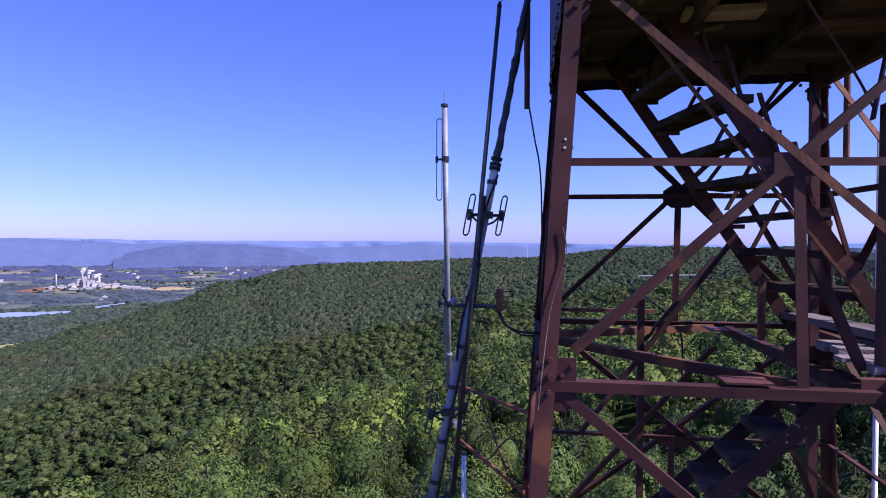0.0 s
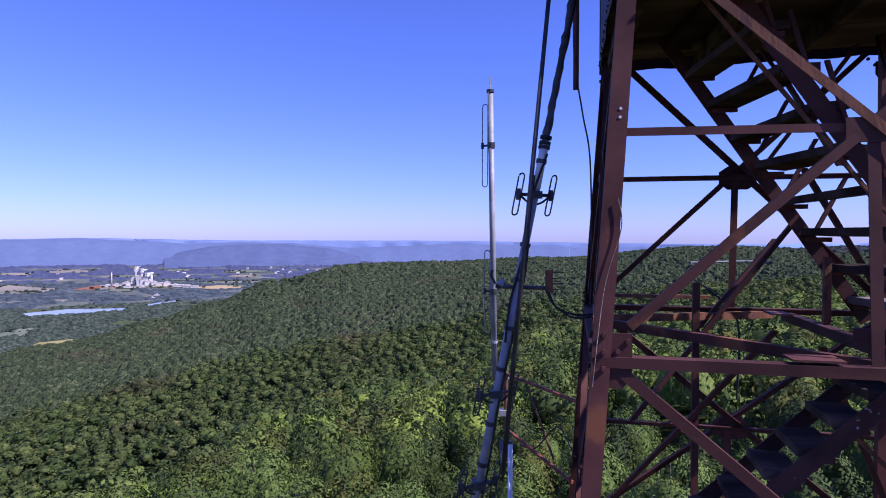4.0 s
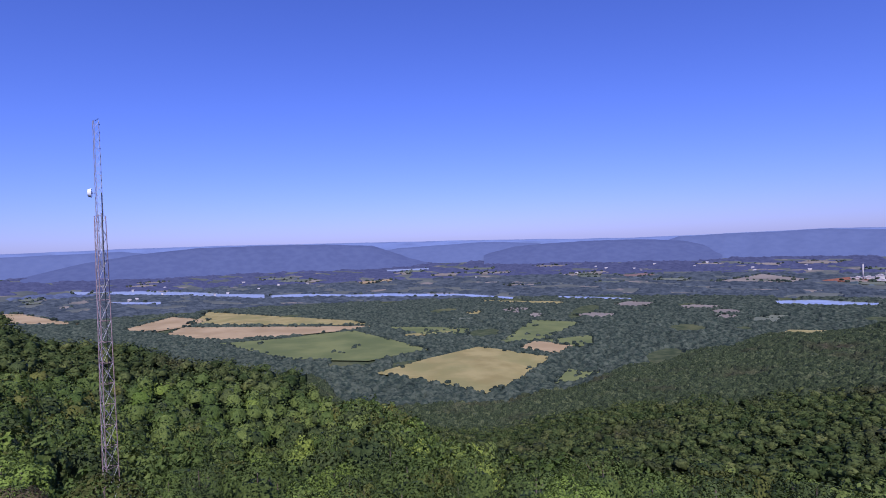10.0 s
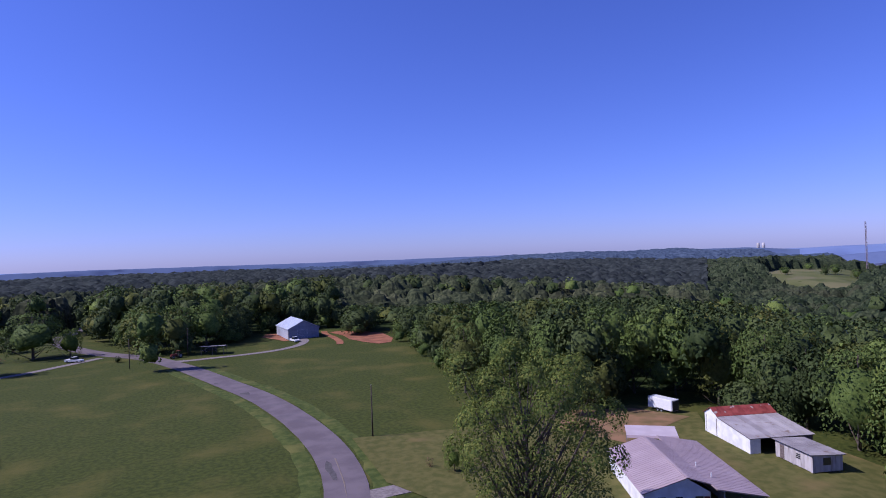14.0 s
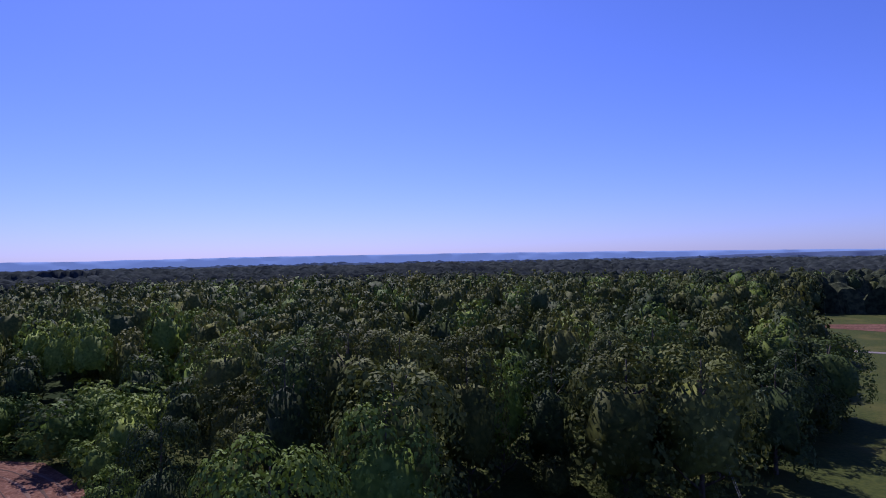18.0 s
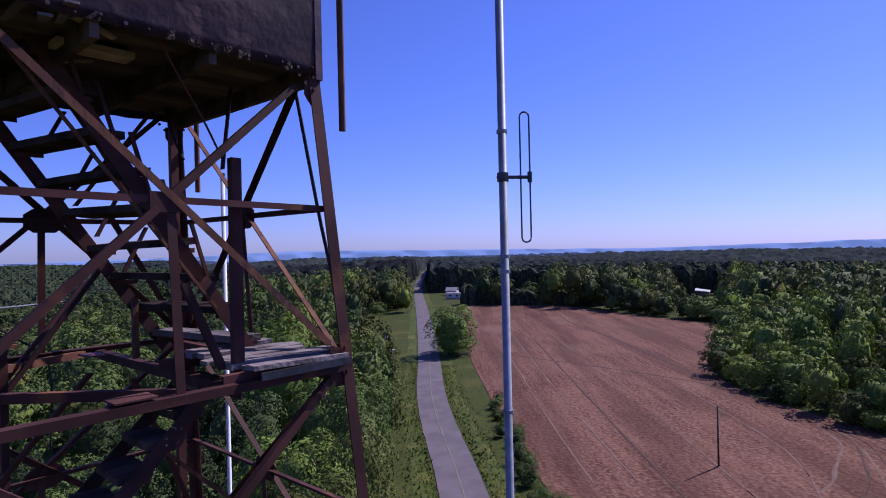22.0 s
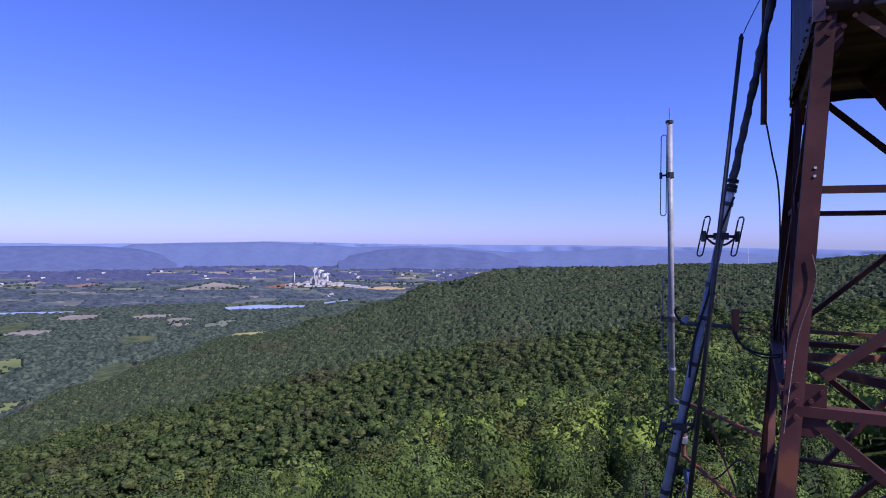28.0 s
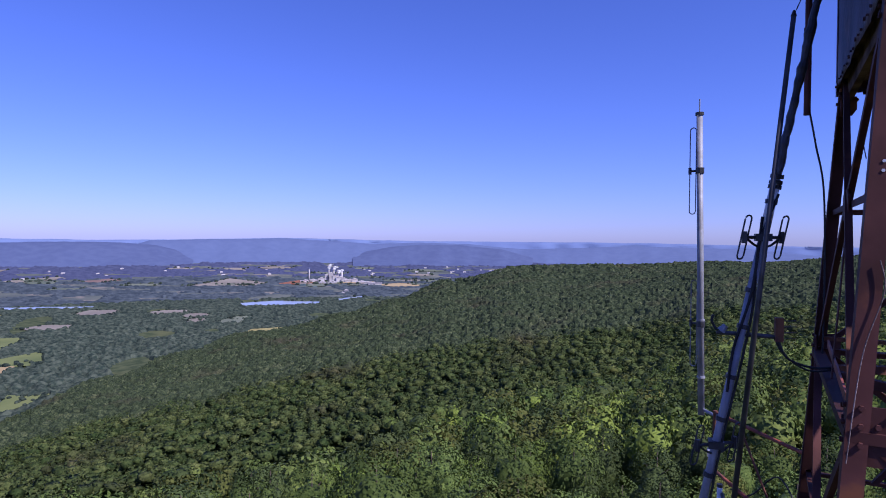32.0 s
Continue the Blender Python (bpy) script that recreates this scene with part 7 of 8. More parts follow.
def trunk_mesh(rng, h_trunk, h_total, R, r0, limbs=7):
    bm = bmesh.new()
    sway = rng.normal(size=2) * 0.25
    axis = [Vector((sway[0] * f * f, sway[1] * f * f, h_total * 0.9 * f)) for f in np.linspace(0, 1, 7)]
    tube(bm, axis, r0, 8, r0 * 0.15)
    tube(bm, [(0, 0, -0.6), (0, 0, 0.25)], r0 * 1.5, 8, r0 * 1.02)
    for i in range(limbs):
        f = rng.uniform(h_trunk / h_total * 0.8, 0.85)
        p = Vector((sway[0] * f * f, sway[1] * f * f, h_total * 0.9 * f))
        a = 2.4 * i + rng.uniform(-0.5, 0.5)
        out = R * rng.uniform(0.5, 0.85) * (1.1 - 0.6 * f)
        q = p + Vector((math.cos(a) * out, math.sin(a) * out, out * rng.uniform(0.5, 1.0)))
        mid = p.lerp(q, 0.5) + Vector((0, 0, -0.08 * out))
        tube(bm, [p, mid, q], r0 * 0.38, 5, r0 * 0.08)
    return bm


def tree_kind(name, key, seed, R, h_trunk, h_total, n_lobe, n_quad, size, label, core=2, shrink=0.6):
    rng = np.random.default_rng(seed)
    ob = empty(name, Matrix.Translation((0, 0, -900)), label, "tree")
    part("trunk", trunk_mesh(rng, h_trunk, h_total, R, 0.02 * h_total), M["bark"], ob, smooth=True)
    V, N, F, T = crown_arrays(rng, R, h_total - h_trunk, n_lobe, n_quad, size, core, shrink=shrink, flutter=0.34)
    V[:, 2] += h_trunk
    cr = new("crown", arrays_mesh("crown", V, [F, T], LEAF[key], normals=N))
    cr.parent = ob
    return ob


NEAR, NEXT = [], []
for i, (key, R, ht, hh, lab) in enumerate((
        ("oak", 4.6, 5.0, 15.0, "green broadleaf tree with a dense uneven crown"), ("lime", 4.2, 4.5, 14.0, "light green broadleaf tree with a sunlit crown"),
        ("oak", 5.2, 5.5, 16.5, "broad green oak tree among the woods"), ("olive", 4.4, 5.0, 15.0, "olive green hickory tree at the wood's edge"),
        ("deep", 4.0, 4.0, 16.0, "dark green tree in the woods"), ("russet", 4.2, 5.0, 14.5, "brownish pine tree with thin needles"))):
    NEAR.append((tree_kind("tree", key, 10 + i, R, ht, hh, 34, 5600, 0.135, lab), hh, key))
    NEXT.append((tree_kind("tree", key, 30 + i, R, ht, hh, 30, 2100, 0.205, lab, shrink=0.66), hh, key))

CAP_AZ = [-40, -30, -20, -12, -4, 0, 2.5, 4.5, 10, 17, 24, 31, 36, 43, 50, 57, 64, 71, 76, 82, 88, 96, 101, 107, 112, 121, 128, 138, 156, 165]
CAP_EL = [-6, -6.5, -7, -7.3, -8.2, -9.2, -10.5, -12.5, -13.4, -13.8, -15.2, -15.6, -16.2, -18, -17.6, -17.2, -15.7, -15.3, -15.6, -15.4, -13.8, -10.7, -9.4, -8.5, -6.3, -6.2, -5.0, -4.2, -4.6, -4.4]


def heading(x, y):
    a = np.degrees(np.arctan2(-np.asarray(x), np.asarray(y)))
    return np.where(a < -40, a + 360, a)


def scatter(r0, r1, gap, seed, jit=0.42):
    """Places on a shaken square grid between two distances, clear of open land."""
    rng = np.random.default_rng(seed)
    g = np.arange(-r1, r1, gap)
    x, y = np.meshgrid(g, g)
    x = x.ravel() + rng.uniform(-jit, jit, x.size) * gap
    y = y.ravel() + rng.uniform(-jit, jit, y.size) * gap
    r = np.hypot(x, y)
    k = (r >= r0) & (r < r1)
    x, y = x[k], y[k]
    k = ~open_land(x, y)
    return x[k], y[k], rng


def top_limit(x, y):
    """The greatest height of a tree top, so that the near brow stays below the view over the valley."""
    r = np.hypot(x, y)
    el = np.interp(heading(x, y), CAP_AZ + [166, 319], CAP_EL + [90, 90])
    far = np.where(heading(x, y) > 104, 330, 150)
    return np.where((el > 80) | (r > far), 1e4, 30 + r * np.tan(np.radians(np.minimum(el, 80))))


def clear_of_houses(x, y):
    k = np.ones(np.shape(x), bool)
    for cx, cy, r in ((2.2, 4.4, 13), (-57, -56, 17), (-78, -60, 14), (-49, -240, 19), (56.4, -13.5, 4.5), (295, 183, 16), (270, 50, 9), (288, 53, 10), (305, 56, 11), (325, 59, 12), (351, 64, 14), (318, 210, 9), (MX, MY, 3.5), (-60, -25, 5.5), (-63, -16.4, 5.5), (-82.5, -84, 9), (-78, -76, 8), (-78.5, -44.5, 6), (33.4, -13.5, 8.5), (36.5, -28, 5.0)):
        k &= np.hypot(x - cx, y - cy) > r
    return k


def species(az, p):
    """The index of a kind of tree by heading and chance."""
    back = (3, 3, 4, 0, 3, 4, 4, 1, 3, 3)
    front = (0, 1, 2, 0, 4, 0, 0, 2, 3, 4)
    pines = (0, 0, 2, 3, 4, 2, 4, 1, 0, 2)
    if 300 < az < 325 and 45 < p[1] < 130:
        return (1, 0, 1, 3, 1, 0, 3, 1, 2, 1)[int(p[0] * 10)]
    if az < 45:
        return (4, 0, 4, 2, 4, 0, 0, 4, 3, 1)[int(p[0] * 10)]
    yard_side = (4, 0, 4, 4, 2, 4, 3, 4, 0, 4)
    return (yard_side if 112 < az < 190 else pines if 100 < az < 113 and p[1] < 105 else back if 112 < az < 320 else front)[int(p[0] * 10)]


def tall_stand(az, r, u, h):
    """Tree heights: the old trees behind the near meadow overtop the younger wood behind them."""
    k = (az > 194) & (az < 246)
    h = np.where(k & (r > 58) & (r < 126), 30 - r * np.tan(np.radians(4.6 + 2.6 * u)), h)
    return np.where(k & (r >= 126) & (r < 172), 9.5 + 3 * u, h)


def edge_of_grass(px, py, d=9.0):
    a = np.radians(np.arange(0, 360, 45))
    return bool(open_land(px + d * np.cos(a), py + d * np.sin(a)).any())


x, y, rng = scatter(17, 92, 8.1, 1)
k = clear_of_houses(x, y)
x, y = x[k], y[k]
z, lim, az = land(x, y), top_limit(x, y), heading(x, y)
for i in range(len(x)):
    r = math.hypot(x[i], y[i])
    kinds = NEAR if r < 52 else NEXT
    want = rng.uniform(13, 22) if 112 < az[i] < 320 else rng.uniform(11, 16)
    want = float(tall_stand(az[i], r, rng.uniform(), want))
    h = min(want, lim[i] - z[i] + 0.6 - 4.6 * rng.uniform() ** 1.6)
    if h < 4.5:
        continue
    src, hh, key = kinds[species(az[i], (rng.uniform(), r))]
    sink = 0.0
    if r > 46 and edge_of_grass(x[i], y[i]):  # boughs reach the grass at the edge
        h, sink = h * 1.12, 0.27 * h
    s = h / hh
    w = max(s, 0.8) * rng.uniform(0.8, 1.08) * (0.88 if 190 < az[i] < 320 else 1.0)
    copy_thing(src, Matrix.LocRotScale((x[i], y[i], z[i] - 0.1 - sink), Euler((0, 0, rng.uniform(0, 6.28))), (w, w, s)))
# saplings and low boughs where the near woods meet the grass
ex, ey = x + rng.uniform(-3.5, 3.5, len(x)), y + rng.uniform(-3.5, 3.5, len(x))
near_open = np.zeros(len(x), bool)
for a in range(0, 360, 45):
    px, py = ex + 9 * math.cos(radians(a)), ey + 9 * math.sin(radians(a))
    near_open |= (open_land(px, py) > 0) | ~clear_of_houses(px, py)
k = np.nonzero(near_open & ~open_land(ex, ey) & clear_of_houses(ex, ey) & (np.hypot(ex, ey) > 46) & ((heading(ex, ey) > 100) & (heading(ex, ey) < 325)))[0]
for i in k:
    src, hh, key = NEXT[(0, 4, 2, 3, 1)[i % 5]]
    s = rng.uniform(0.42, 0.62)
    bush = copy_thing(src, Matrix.LocRotScale((ex[i], ey[i], land1(ex[i], ey[i]) - 5 * s), Euler((0, 0, i)), (s * 1.25, s * 1.25, s)))
    bush.name = "sapling"
    tagged(bush, "leafy green sapling at the edge of the woods", "tree")
# single trees and shrubs in the open
for px, py, h, wide, j, kinds in ((-60, -25, 15.2, 1.05, 5, NEAR), (-63, -16.4, 14.2, 1.0, 5, NEAR), (33.4, -13.5, 22.5, 1.35, 1, NEAR), (142.7, 92, 16, 1.8, 1, NEXT), (141, 90.6, 8, 1.5, 1, NEXT), (144.5, 93.4, 8, 1.4, 0, NEXT), (38.7, -242, 18, 1.9, 2, NEXT), (27.7, -239, 11, 1.0, 1, NEXT), (56.4, -13.5, 19.5, 1.0, 4, NEAR), (68, -11.8, 10.5, 0.8, 1, NEXT), (4.2, -229, 17, 2.2, 3, NEXT), (-6, -232, 18, 1.7, 2, NEXT), (-15, -235, 18, 1.7, 0, NEXT), (-23, -240, 17, 1.6, 4, NEXT), (-28, -248, 15, 1.4, 4, NEXT),
                                  (56, -272, 9, 1.3, 0, NEXT), (48, -262, 8, 1.2, 4, NEXT), (7, -232, 17, 1.4, 0, NEXT), (12.3, -214.5, 2.4, 0.3, 4, NEXT), (-36, -75, 4.5, 0.35, 1, NEAR), (40, -118, 17, 1.5, 2, NEXT), (46, -106, 18, 1.5, 0, NEXT), (38, -100, 17, 1.3, 4, NEXT),
                                  (236, 190, 9, 1.0, 0, NEXT), (270, 205, 10, 1.1, 4, NEXT), (205, 172, 8, 0.9, 2, NEXT), (286, 160, 11, 1.1, 4, NEXT), (296, 140, 12, 1.2, 2, NEXT), (290, 120, 9, 1.2, 0, NEXT), (275, 84, 12, 1.4, 4, NEXT), (262, 64, 6, 1.2, 0, NEXT), (246, 40, 7, 1.2, 2, NEXT), (300, 95, 10, 1.2, 1, NEXT), (285, 100, 9, 1.2, 3, NEXT), (309, 160, 13, 1.2, 2, NEXT), *((*polar(a_, r_), h_, 1.1, j_, NEXT) for a_, r_, h_, j_ in ((119.4, 720, 9, 0), (120.2, 690, 11, 2), (121.6, 700, 12, 0), (122.3, 690, 13, 4), (123.4, 760, 9, 2), (125.1, 690, 9, 0)))):
    src, hh, key = kinds[j]
    copy_thing(src, Matrix.LocRotScale((px, py, land1(px, py) - 0.1 - (0.32 * h if j != 5 else 0)), Euler((0, 0, px)), (wide, wide, h * (1.25 if j != 5 else 1) / hh)))
for az_, r_, h_, j in ((117, 100, 15, 0), (120.5, 105, 17, 2), (124, 113, 16, 4), (127, 121, 18, 0), (130.5, 128, 18, 3), (134, 135, 18, 0), (137.5, 134, 19, 2), (141, 126, 17, 4), (145, 127, 18, 0), (149, 128, 18, 2), (153, 130, 17, 3)):
    src, hh, key = NEXT[j]
    px, py = polar(az_, r_)
    copy_thing(src, Matrix.LocRotScale((px, py, land1(px, py) - 0.3 * h_), Euler((0, 0, az_)), (1.1, 1.1, h_ * 1.25 / hh)))
rs = random.Random(8)
for i in range(26):  # the hedge along the road and scrub on the banks
    f = i / 25
    px, py = 58 + 42 * f + rs.uniform(-1.5, 1.5), 25 + 31 * f + rs.uniform(-1.2, 1.2)
    src, hh, key = NEAR[(0, 4, 2)[i % 3]] if i < 16 else NEXT[(0, 4, 2)[i % 3]]
    s = rs.uniform(0.14, 0.26)
    bush = copy_thing(src, Matrix.LocRotScale((px, py, land1(px, py) - 1.0), Euler((0, 0, i)), (s * 1.3, s * 1.3, s)))
    bush.name = "shrub"
    tagged(bush, "low green roadside shrub at the field's edge", "shrub", "hedge along the road")
# a small dead shrub on the lawn by the drive
dead = empty("dead_shrub", pose(-33.8, -78.3, land1(-33.8, -78.3) + 0.1), "small dead brown shrub on the lawn by the drive", "shrub")
for i in range(16):
    a, o = 2.4 * i, rs.uniform(0.25, 0.7)
    q = Vector((math.cos(a) * o, math.sin(a) * o, rs.uniform(0.5, 1.5)))
    part("twig", one_tube([(0, 0, -0.1), q * 0.5 + Vector((0, 0, 0.1)), q], 0.018, 5, 0.005), M["dead_leaf"], dead)
rng = np.random.default_rng(77)
V, N, F, T = crown_arrays(rng, 0.7, 1.5, 12, 260, 0.05)
cr = new("crown", arrays_mesh("crown", V, [F], M["dead_leaf"], normals=N))
cr.parent = dead
# the airy yard tree beside the house
rng = np.random.default_rng(71)
yard = empty("tree", Matrix.Translation((-31.5, -49.0, -0.1)), "tall airy tree with visible limbs beside the house", "tree")
i = np.arange(84)
zz = 0.06 + 0.88 * (i + rng.uniform(0, 1, 84)) / 84
out = 7.6 * np.clip(1 - np.abs((zz - 0.5) / 0.58) ** 2.6, 0, 1) ** 0.5 * rng.uniform(0.45, 1.05, 84)
boughs = np.stack([out * np.cos(2.4 * i), out * np.sin(2.4 * i), 17.0 * zz, rng.uniform(1.15, 2.0, 84)], -1)
bm = bmesh.new()
sway = [Vector((0.5 * math.sin(2.2 * f), 0.6 * f * f, 20.5 * f)) for f in np.linspace(0, 1, 9)]
tube(bm, sway[:7], 0.3, 8, 0.07)
tube(bm, [(0, 0, -0.6), (0, 0, 0.3)], 0.5, 8, 0.36)
part("trunk", bm, M["bark"], yard, smooth=True)
for i, (bx, by, bz, br) in enumerate(boughs):
    tip = Vector((bx, by, bz + 3.4))
    f = max(0.16, min(0.74, (tip.z - 1.35 * math.hypot(bx, by) - 1.5) / 20.5))
    root = sway[0].lerp(sway[8], f)
    root.x, root.y = 0.5 * math.sin(2.2 * f), 0.6 * f * f
    mid = root.lerp(tip, 0.5) + Vector((0, 0, -0.06 * (tip - root).length))
    bm = one_tube([root, mid, tip], 0.035 + 0.011 * (tip - root).length, 5, 0.018)
    for k in range(5):
        q = tip + Vector(rng.normal(size=3)).normalized() * br * 1.05
        tube(bm, [mid.lerp(tip, 0.3 + 0.14 * k), q], 0.018, 4, 0.006)
    part("limb", bm, M["bark"], yard, smooth=True)
V, N, F, T = crown_arrays(rng, 8.2, 17.0, 84, 25000, 0.15, flutter=0.9, lob=boughs)
V[:, 2] += 3.4
cr = new("crown", arrays_mesh("crown", V, [F], LEAF["yard"], normals=N))
cr.parent = yard
for src, *_ in NEAR + NEXT:
    for o in (*src.children, src):
        bpy.data.objects.remove(o)


rng = np.random.default_rng(61)
tx, ty = rng.uniform(8, 128, 150000), rng.uniform(-22, 100, 150000)
d = near_line(ROAD, tx, ty)
k = (d > 3.15) & (d < 3.4 + 4.6 * rng.uniform(0, 1, len(d)) ** 1.6) & ~inside(SOIL, tx, ty)
tx, ty = tx[k], ty[k]
n = len(tx)
hh_, a_ = rng.uniform(0.12, 0.42, n), rng.uniform(0, np.pi, n)
w_ = 0.22 * hh_ + 0.06
lx, ly = rng.normal(size=n) * 0.35 * hh_, rng.normal(size=n) * 0.35 * hh_
z0 = land(tx, ty)
V = np.stack([np.stack([tx - w_ * np.cos(a_), ty - w_ * np.sin(a_), z0], -1), np.stack([tx + w_ * np.cos(a_), ty + w_ * np.sin(a_), z0], -1),
              np.stack([tx + lx + 0.4 * w_ * np.cos(a_), ty + ly + 0.4 * w_ * np.sin(a_), z0 + hh_], -1), np.stack([tx + lx - 0.5 * w_ * np.cos(a_), ty + ly - 0.5 * w_ * np.sin(a_), z0 + hh_ * 0.8], -1)], 1).reshape(-1, 3)
turned = -np.sin(a_) * tx + np.cos(a_) * ty < 0
V = V.reshape(-1, 4, 3)
V[turned] = V[turned][:, ::-1]
V = V.reshape(-1, 3)
side = np.array([0, 0, 1.0]) + rng.normal(size=(n, 3)) * 0.15
grass = new("tall_grass", arrays_mesh("tall_grass", V, np.arange(4 * n).reshape(-1, 4), M["tufts"], normals=np.repeat(side / np.linalg.norm(side, axis=1)[:, None], 4, 0)))
tagged(grass, "tall yellow green grass and weeds along the road", "grass", kind="stuff")


def joined(name, X_, Y_, Z_, S_, H_, templates, mat, label, rng, smooth=False):
    """Many trees joined into one mesh, each a turned copy of a template with a shade of its own."""
    Vs, Ns, Qs, Ts, tones, base = [], [], [], [], [], 0
    pick = rng.integers(0, len(templates), len(X_))
    for t, (V, N, *faces) in enumerate(templates):
        k = np.nonzero(pick == t)[0]
        if not len(k):
            continue
        a = rng.uniform(0, 2 * np.pi, len(k))
        c, s = np.cos(a)[:, None], np.sin(a)[:, None]
        sx, sz = S_[k][:, None], H_[k][:, None]
        W = np.stack([(V[:, 0] * c - V[:, 1] * s) * sx + X_[k][:, None], (V[:, 0] * s + V[:, 1] * c) * sx + Y_[k][:, None], V[:, 2] * sz + Z_[k][:, None]], -1)
        Vs.append(W.reshape(-1, 3))
        if N is not None:
            Ns.append(np.stack([N[:, 0] * c - N[:, 1] * s, N[:, 0] * s + N[:, 1] * c, np.broadcast_to(N[:, 2], W.shape[:2])], -1).reshape(-1, 3))
        tones.append(np.repeat(rng.uniform(0, 1, len(k)), len(V)))
        for F in faces:
            (Qs if F.shape[1] == 4 else Ts).append((F[None] + (np.arange(len(k)) * len(V))[:, None, None] + base).reshape(-1, F.shape[1]))
        base += len(k) * len(V)
    if not Vs:
        return None
    F = [np.concatenate(f) for f in (Qs, Ts) if f]
    me = arrays_mesh(name, np.concatenate(Vs), F, mat, smooth, np.concatenate(tones), np.concatenate(Ns) if Ns else None)
    return tagged(new(name, me), label, "woods", kind="stuff")


rng_t = np.random.default_rng(5)
TREE_KEYS = ("oak", "lime", "oak", "olive", "deep", "russet")
# crowns one unit wide and high, whole ones for the wood's edge and tops alone for its inside
OUT_T = [crown_arrays(rng_t, 0.5, 1.0, 24, 620, 0.042, 2, shrink=0.68) for _ in range(5)]
OUT_TOP = [crown_arrays(rng_t, 0.5, 1.0, 24, 430, 0.044, 2, 0.2, 0.7) for _ in range(5)]
MID_T = [crown_arrays(rng_t, 0.5, 1.0, 20, 260, 0.048, 2, shrink=0.72) for _ in range(6)]
MID_TOP = [crown_arrays(rng_t, 0.5, 1.0, 20, 150, 0.053, 2, 0.25, 0.76) for _ in range(6)]
SLOPE_T = [crown_arrays(rng_t, 0.5, 1.0, 14, 34, 0.085, 1, 0.2, 0.9) for _ in range(8)]


def species_woods(x, y, z, w, h, templates, label, rng):
    """Woods split by kind of tree, one joined mesh for each kind."""
    az, r = heading(x, y), np.hypot(x, y)
    pick = np.array([species(a, (p, q)) for a, p, q in zip(az, rng.uniform(0, 1, len(x)), r)])
    scrub = (near_line(SOIL[3:9], x, y) < 26) & (rng.uniform(0, 1, len(x)) < 0.7)
    pick = np.where(scrub, 1, pick)
    for j, key in enumerate(TREE_KEYS):
        if TREE_KEYS.index(key) != j:
            continue
        k = np.isin(pick, [q for q, kk in enumerate(TREE_KEYS) if kk == key])
        if k.sum():
            joined("woods", x[k], y[k], z[k], w[k], h[k], templates, WOOD_LEAF[key], label % key, rng)


def at_edge(x, y, d=11.0):
    """Whether a tree stands beside open land."""
    e = np.zeros(len(x), bool)
    for a in range(0, 360, 45):
        px, py = x + d * math.cos(radians(a)), y + d * math.sin(radians(a))
        e |= (open_land(px, py) > 0) | ~clear_of_houses(px, py)
    return e


def toward_open(x, y, d=10.0):
    """The heading from a tree to the open land beside it."""
    ox, oy = np.zeros(len(x)), np.zeros(len(x))
    for a in range(0, 360, 45):
        c, q = math.cos(radians(a)), math.sin(radians(a))
        k = open_land(x + d * c, y + d * q)
        ox, oy = ox + k * c, oy + k * q
    n = np.hypot(ox, oy) + 1e-6
    return ox / n, oy / n


def low_edge(x, y):
    """How much shorter the scrub grows beside the ploughed field."""
    return np.interp(near_line(SOIL[2:12], x, y), [0, 12, 30], [0.45, 0.6, 1.0])


def woods_ring(r0, r1, gap, seed, whole, tops, label):
    """Broadleaf woods between two distances: full trees with low boughs at the edges, tops inside."""
    x, y, rng = scatter(r0, r1, gap, seed)
    k = clear_of_houses(x, y)
    x, y = x[k], y[k]
    z, az = land(x, y), heading(x, y)
    back = (az > 112) & (az < 320)
    h = np.where(back, rng.uniform(12.5, 22, len(x)), rng.uniform(11, 17, len(x)))
    h = tall_stand(az, np.hypot(x, y), rng.uniform(0, 1, len(x)), h)
    h = np.minimum(h, top_limit(x, y) - z + rng.uniform(-2, 0.5, len(x)))
    h = h * low_edge(x, y)
    sunk = (az > 8) & (az < 62) & (r0 > 149) & (z + h < 30 - np.hypot(x, y) * np.tan(np.radians(-np.interp(az, CAP_AZ, CAP_EL))) - 9)
    k = (h > 4) & ~sunk  # none where the near brow hides the gully
    x, y, z, h, az = x[k], y[k], z[k], h[k], az[k]
    w = gap * rng.uniform(1.05, 1.5, len(x)) * np.where(az > 190, 0.92, 1.0)
    ch = np.minimum(h * 0.92, w * rng.uniform(0.9, 1.2, len(x)) * np.where(az > 190, 1.45, 1.05))
    edge = at_edge(x, y)
    k = ~edge
    species_woods(x[k], y[k], (z + h - ch * 0.97)[k], w[k], ch[k], tops, label, rng)
    species_woods(x[edge], y[edge], (z + h - ch * 0.97)[edge], w[edge], ch[edge], whole, label, rng)
    e = np.nonzero(edge)[0]
    ox, oy = toward_open(x[e], y[e])
    lx = np.concatenate([x[e] + 6.5 * ox, x[e] + 3 * ox]) + rng.uniform(-2.5, 2.5, 2 * len(e))
    ly = np.concatenate([y[e] + 6.5 * oy, y[e] + 3 * oy]) + rng.uniform(-2.5, 2.5, 2 * len(e))
    outer = np.repeat([0.62, 1.0], len(e))
    e = np.concatenate([e, e])
    k = (near_line(ROAD, lx, ly) > 8) & clear_of_houses(lx, ly) & (near_line(FARM_ROAD, lx, ly) > 5) & ~inside(SOIL, lx, ly)
    lx, ly, e, outer = lx[k], ly[k], e[k], outer[k]
    species_woods(lx, ly, land(lx, ly) + rng.uniform(-1.0, 2.5, len(lx)) * outer, w[e] * 0.85 * outer, np.minimum(h[e] * 0.62, w[e] * 0.9) * outer, whole, "low %s toned boughs and saplings along the wood's edge", rng)


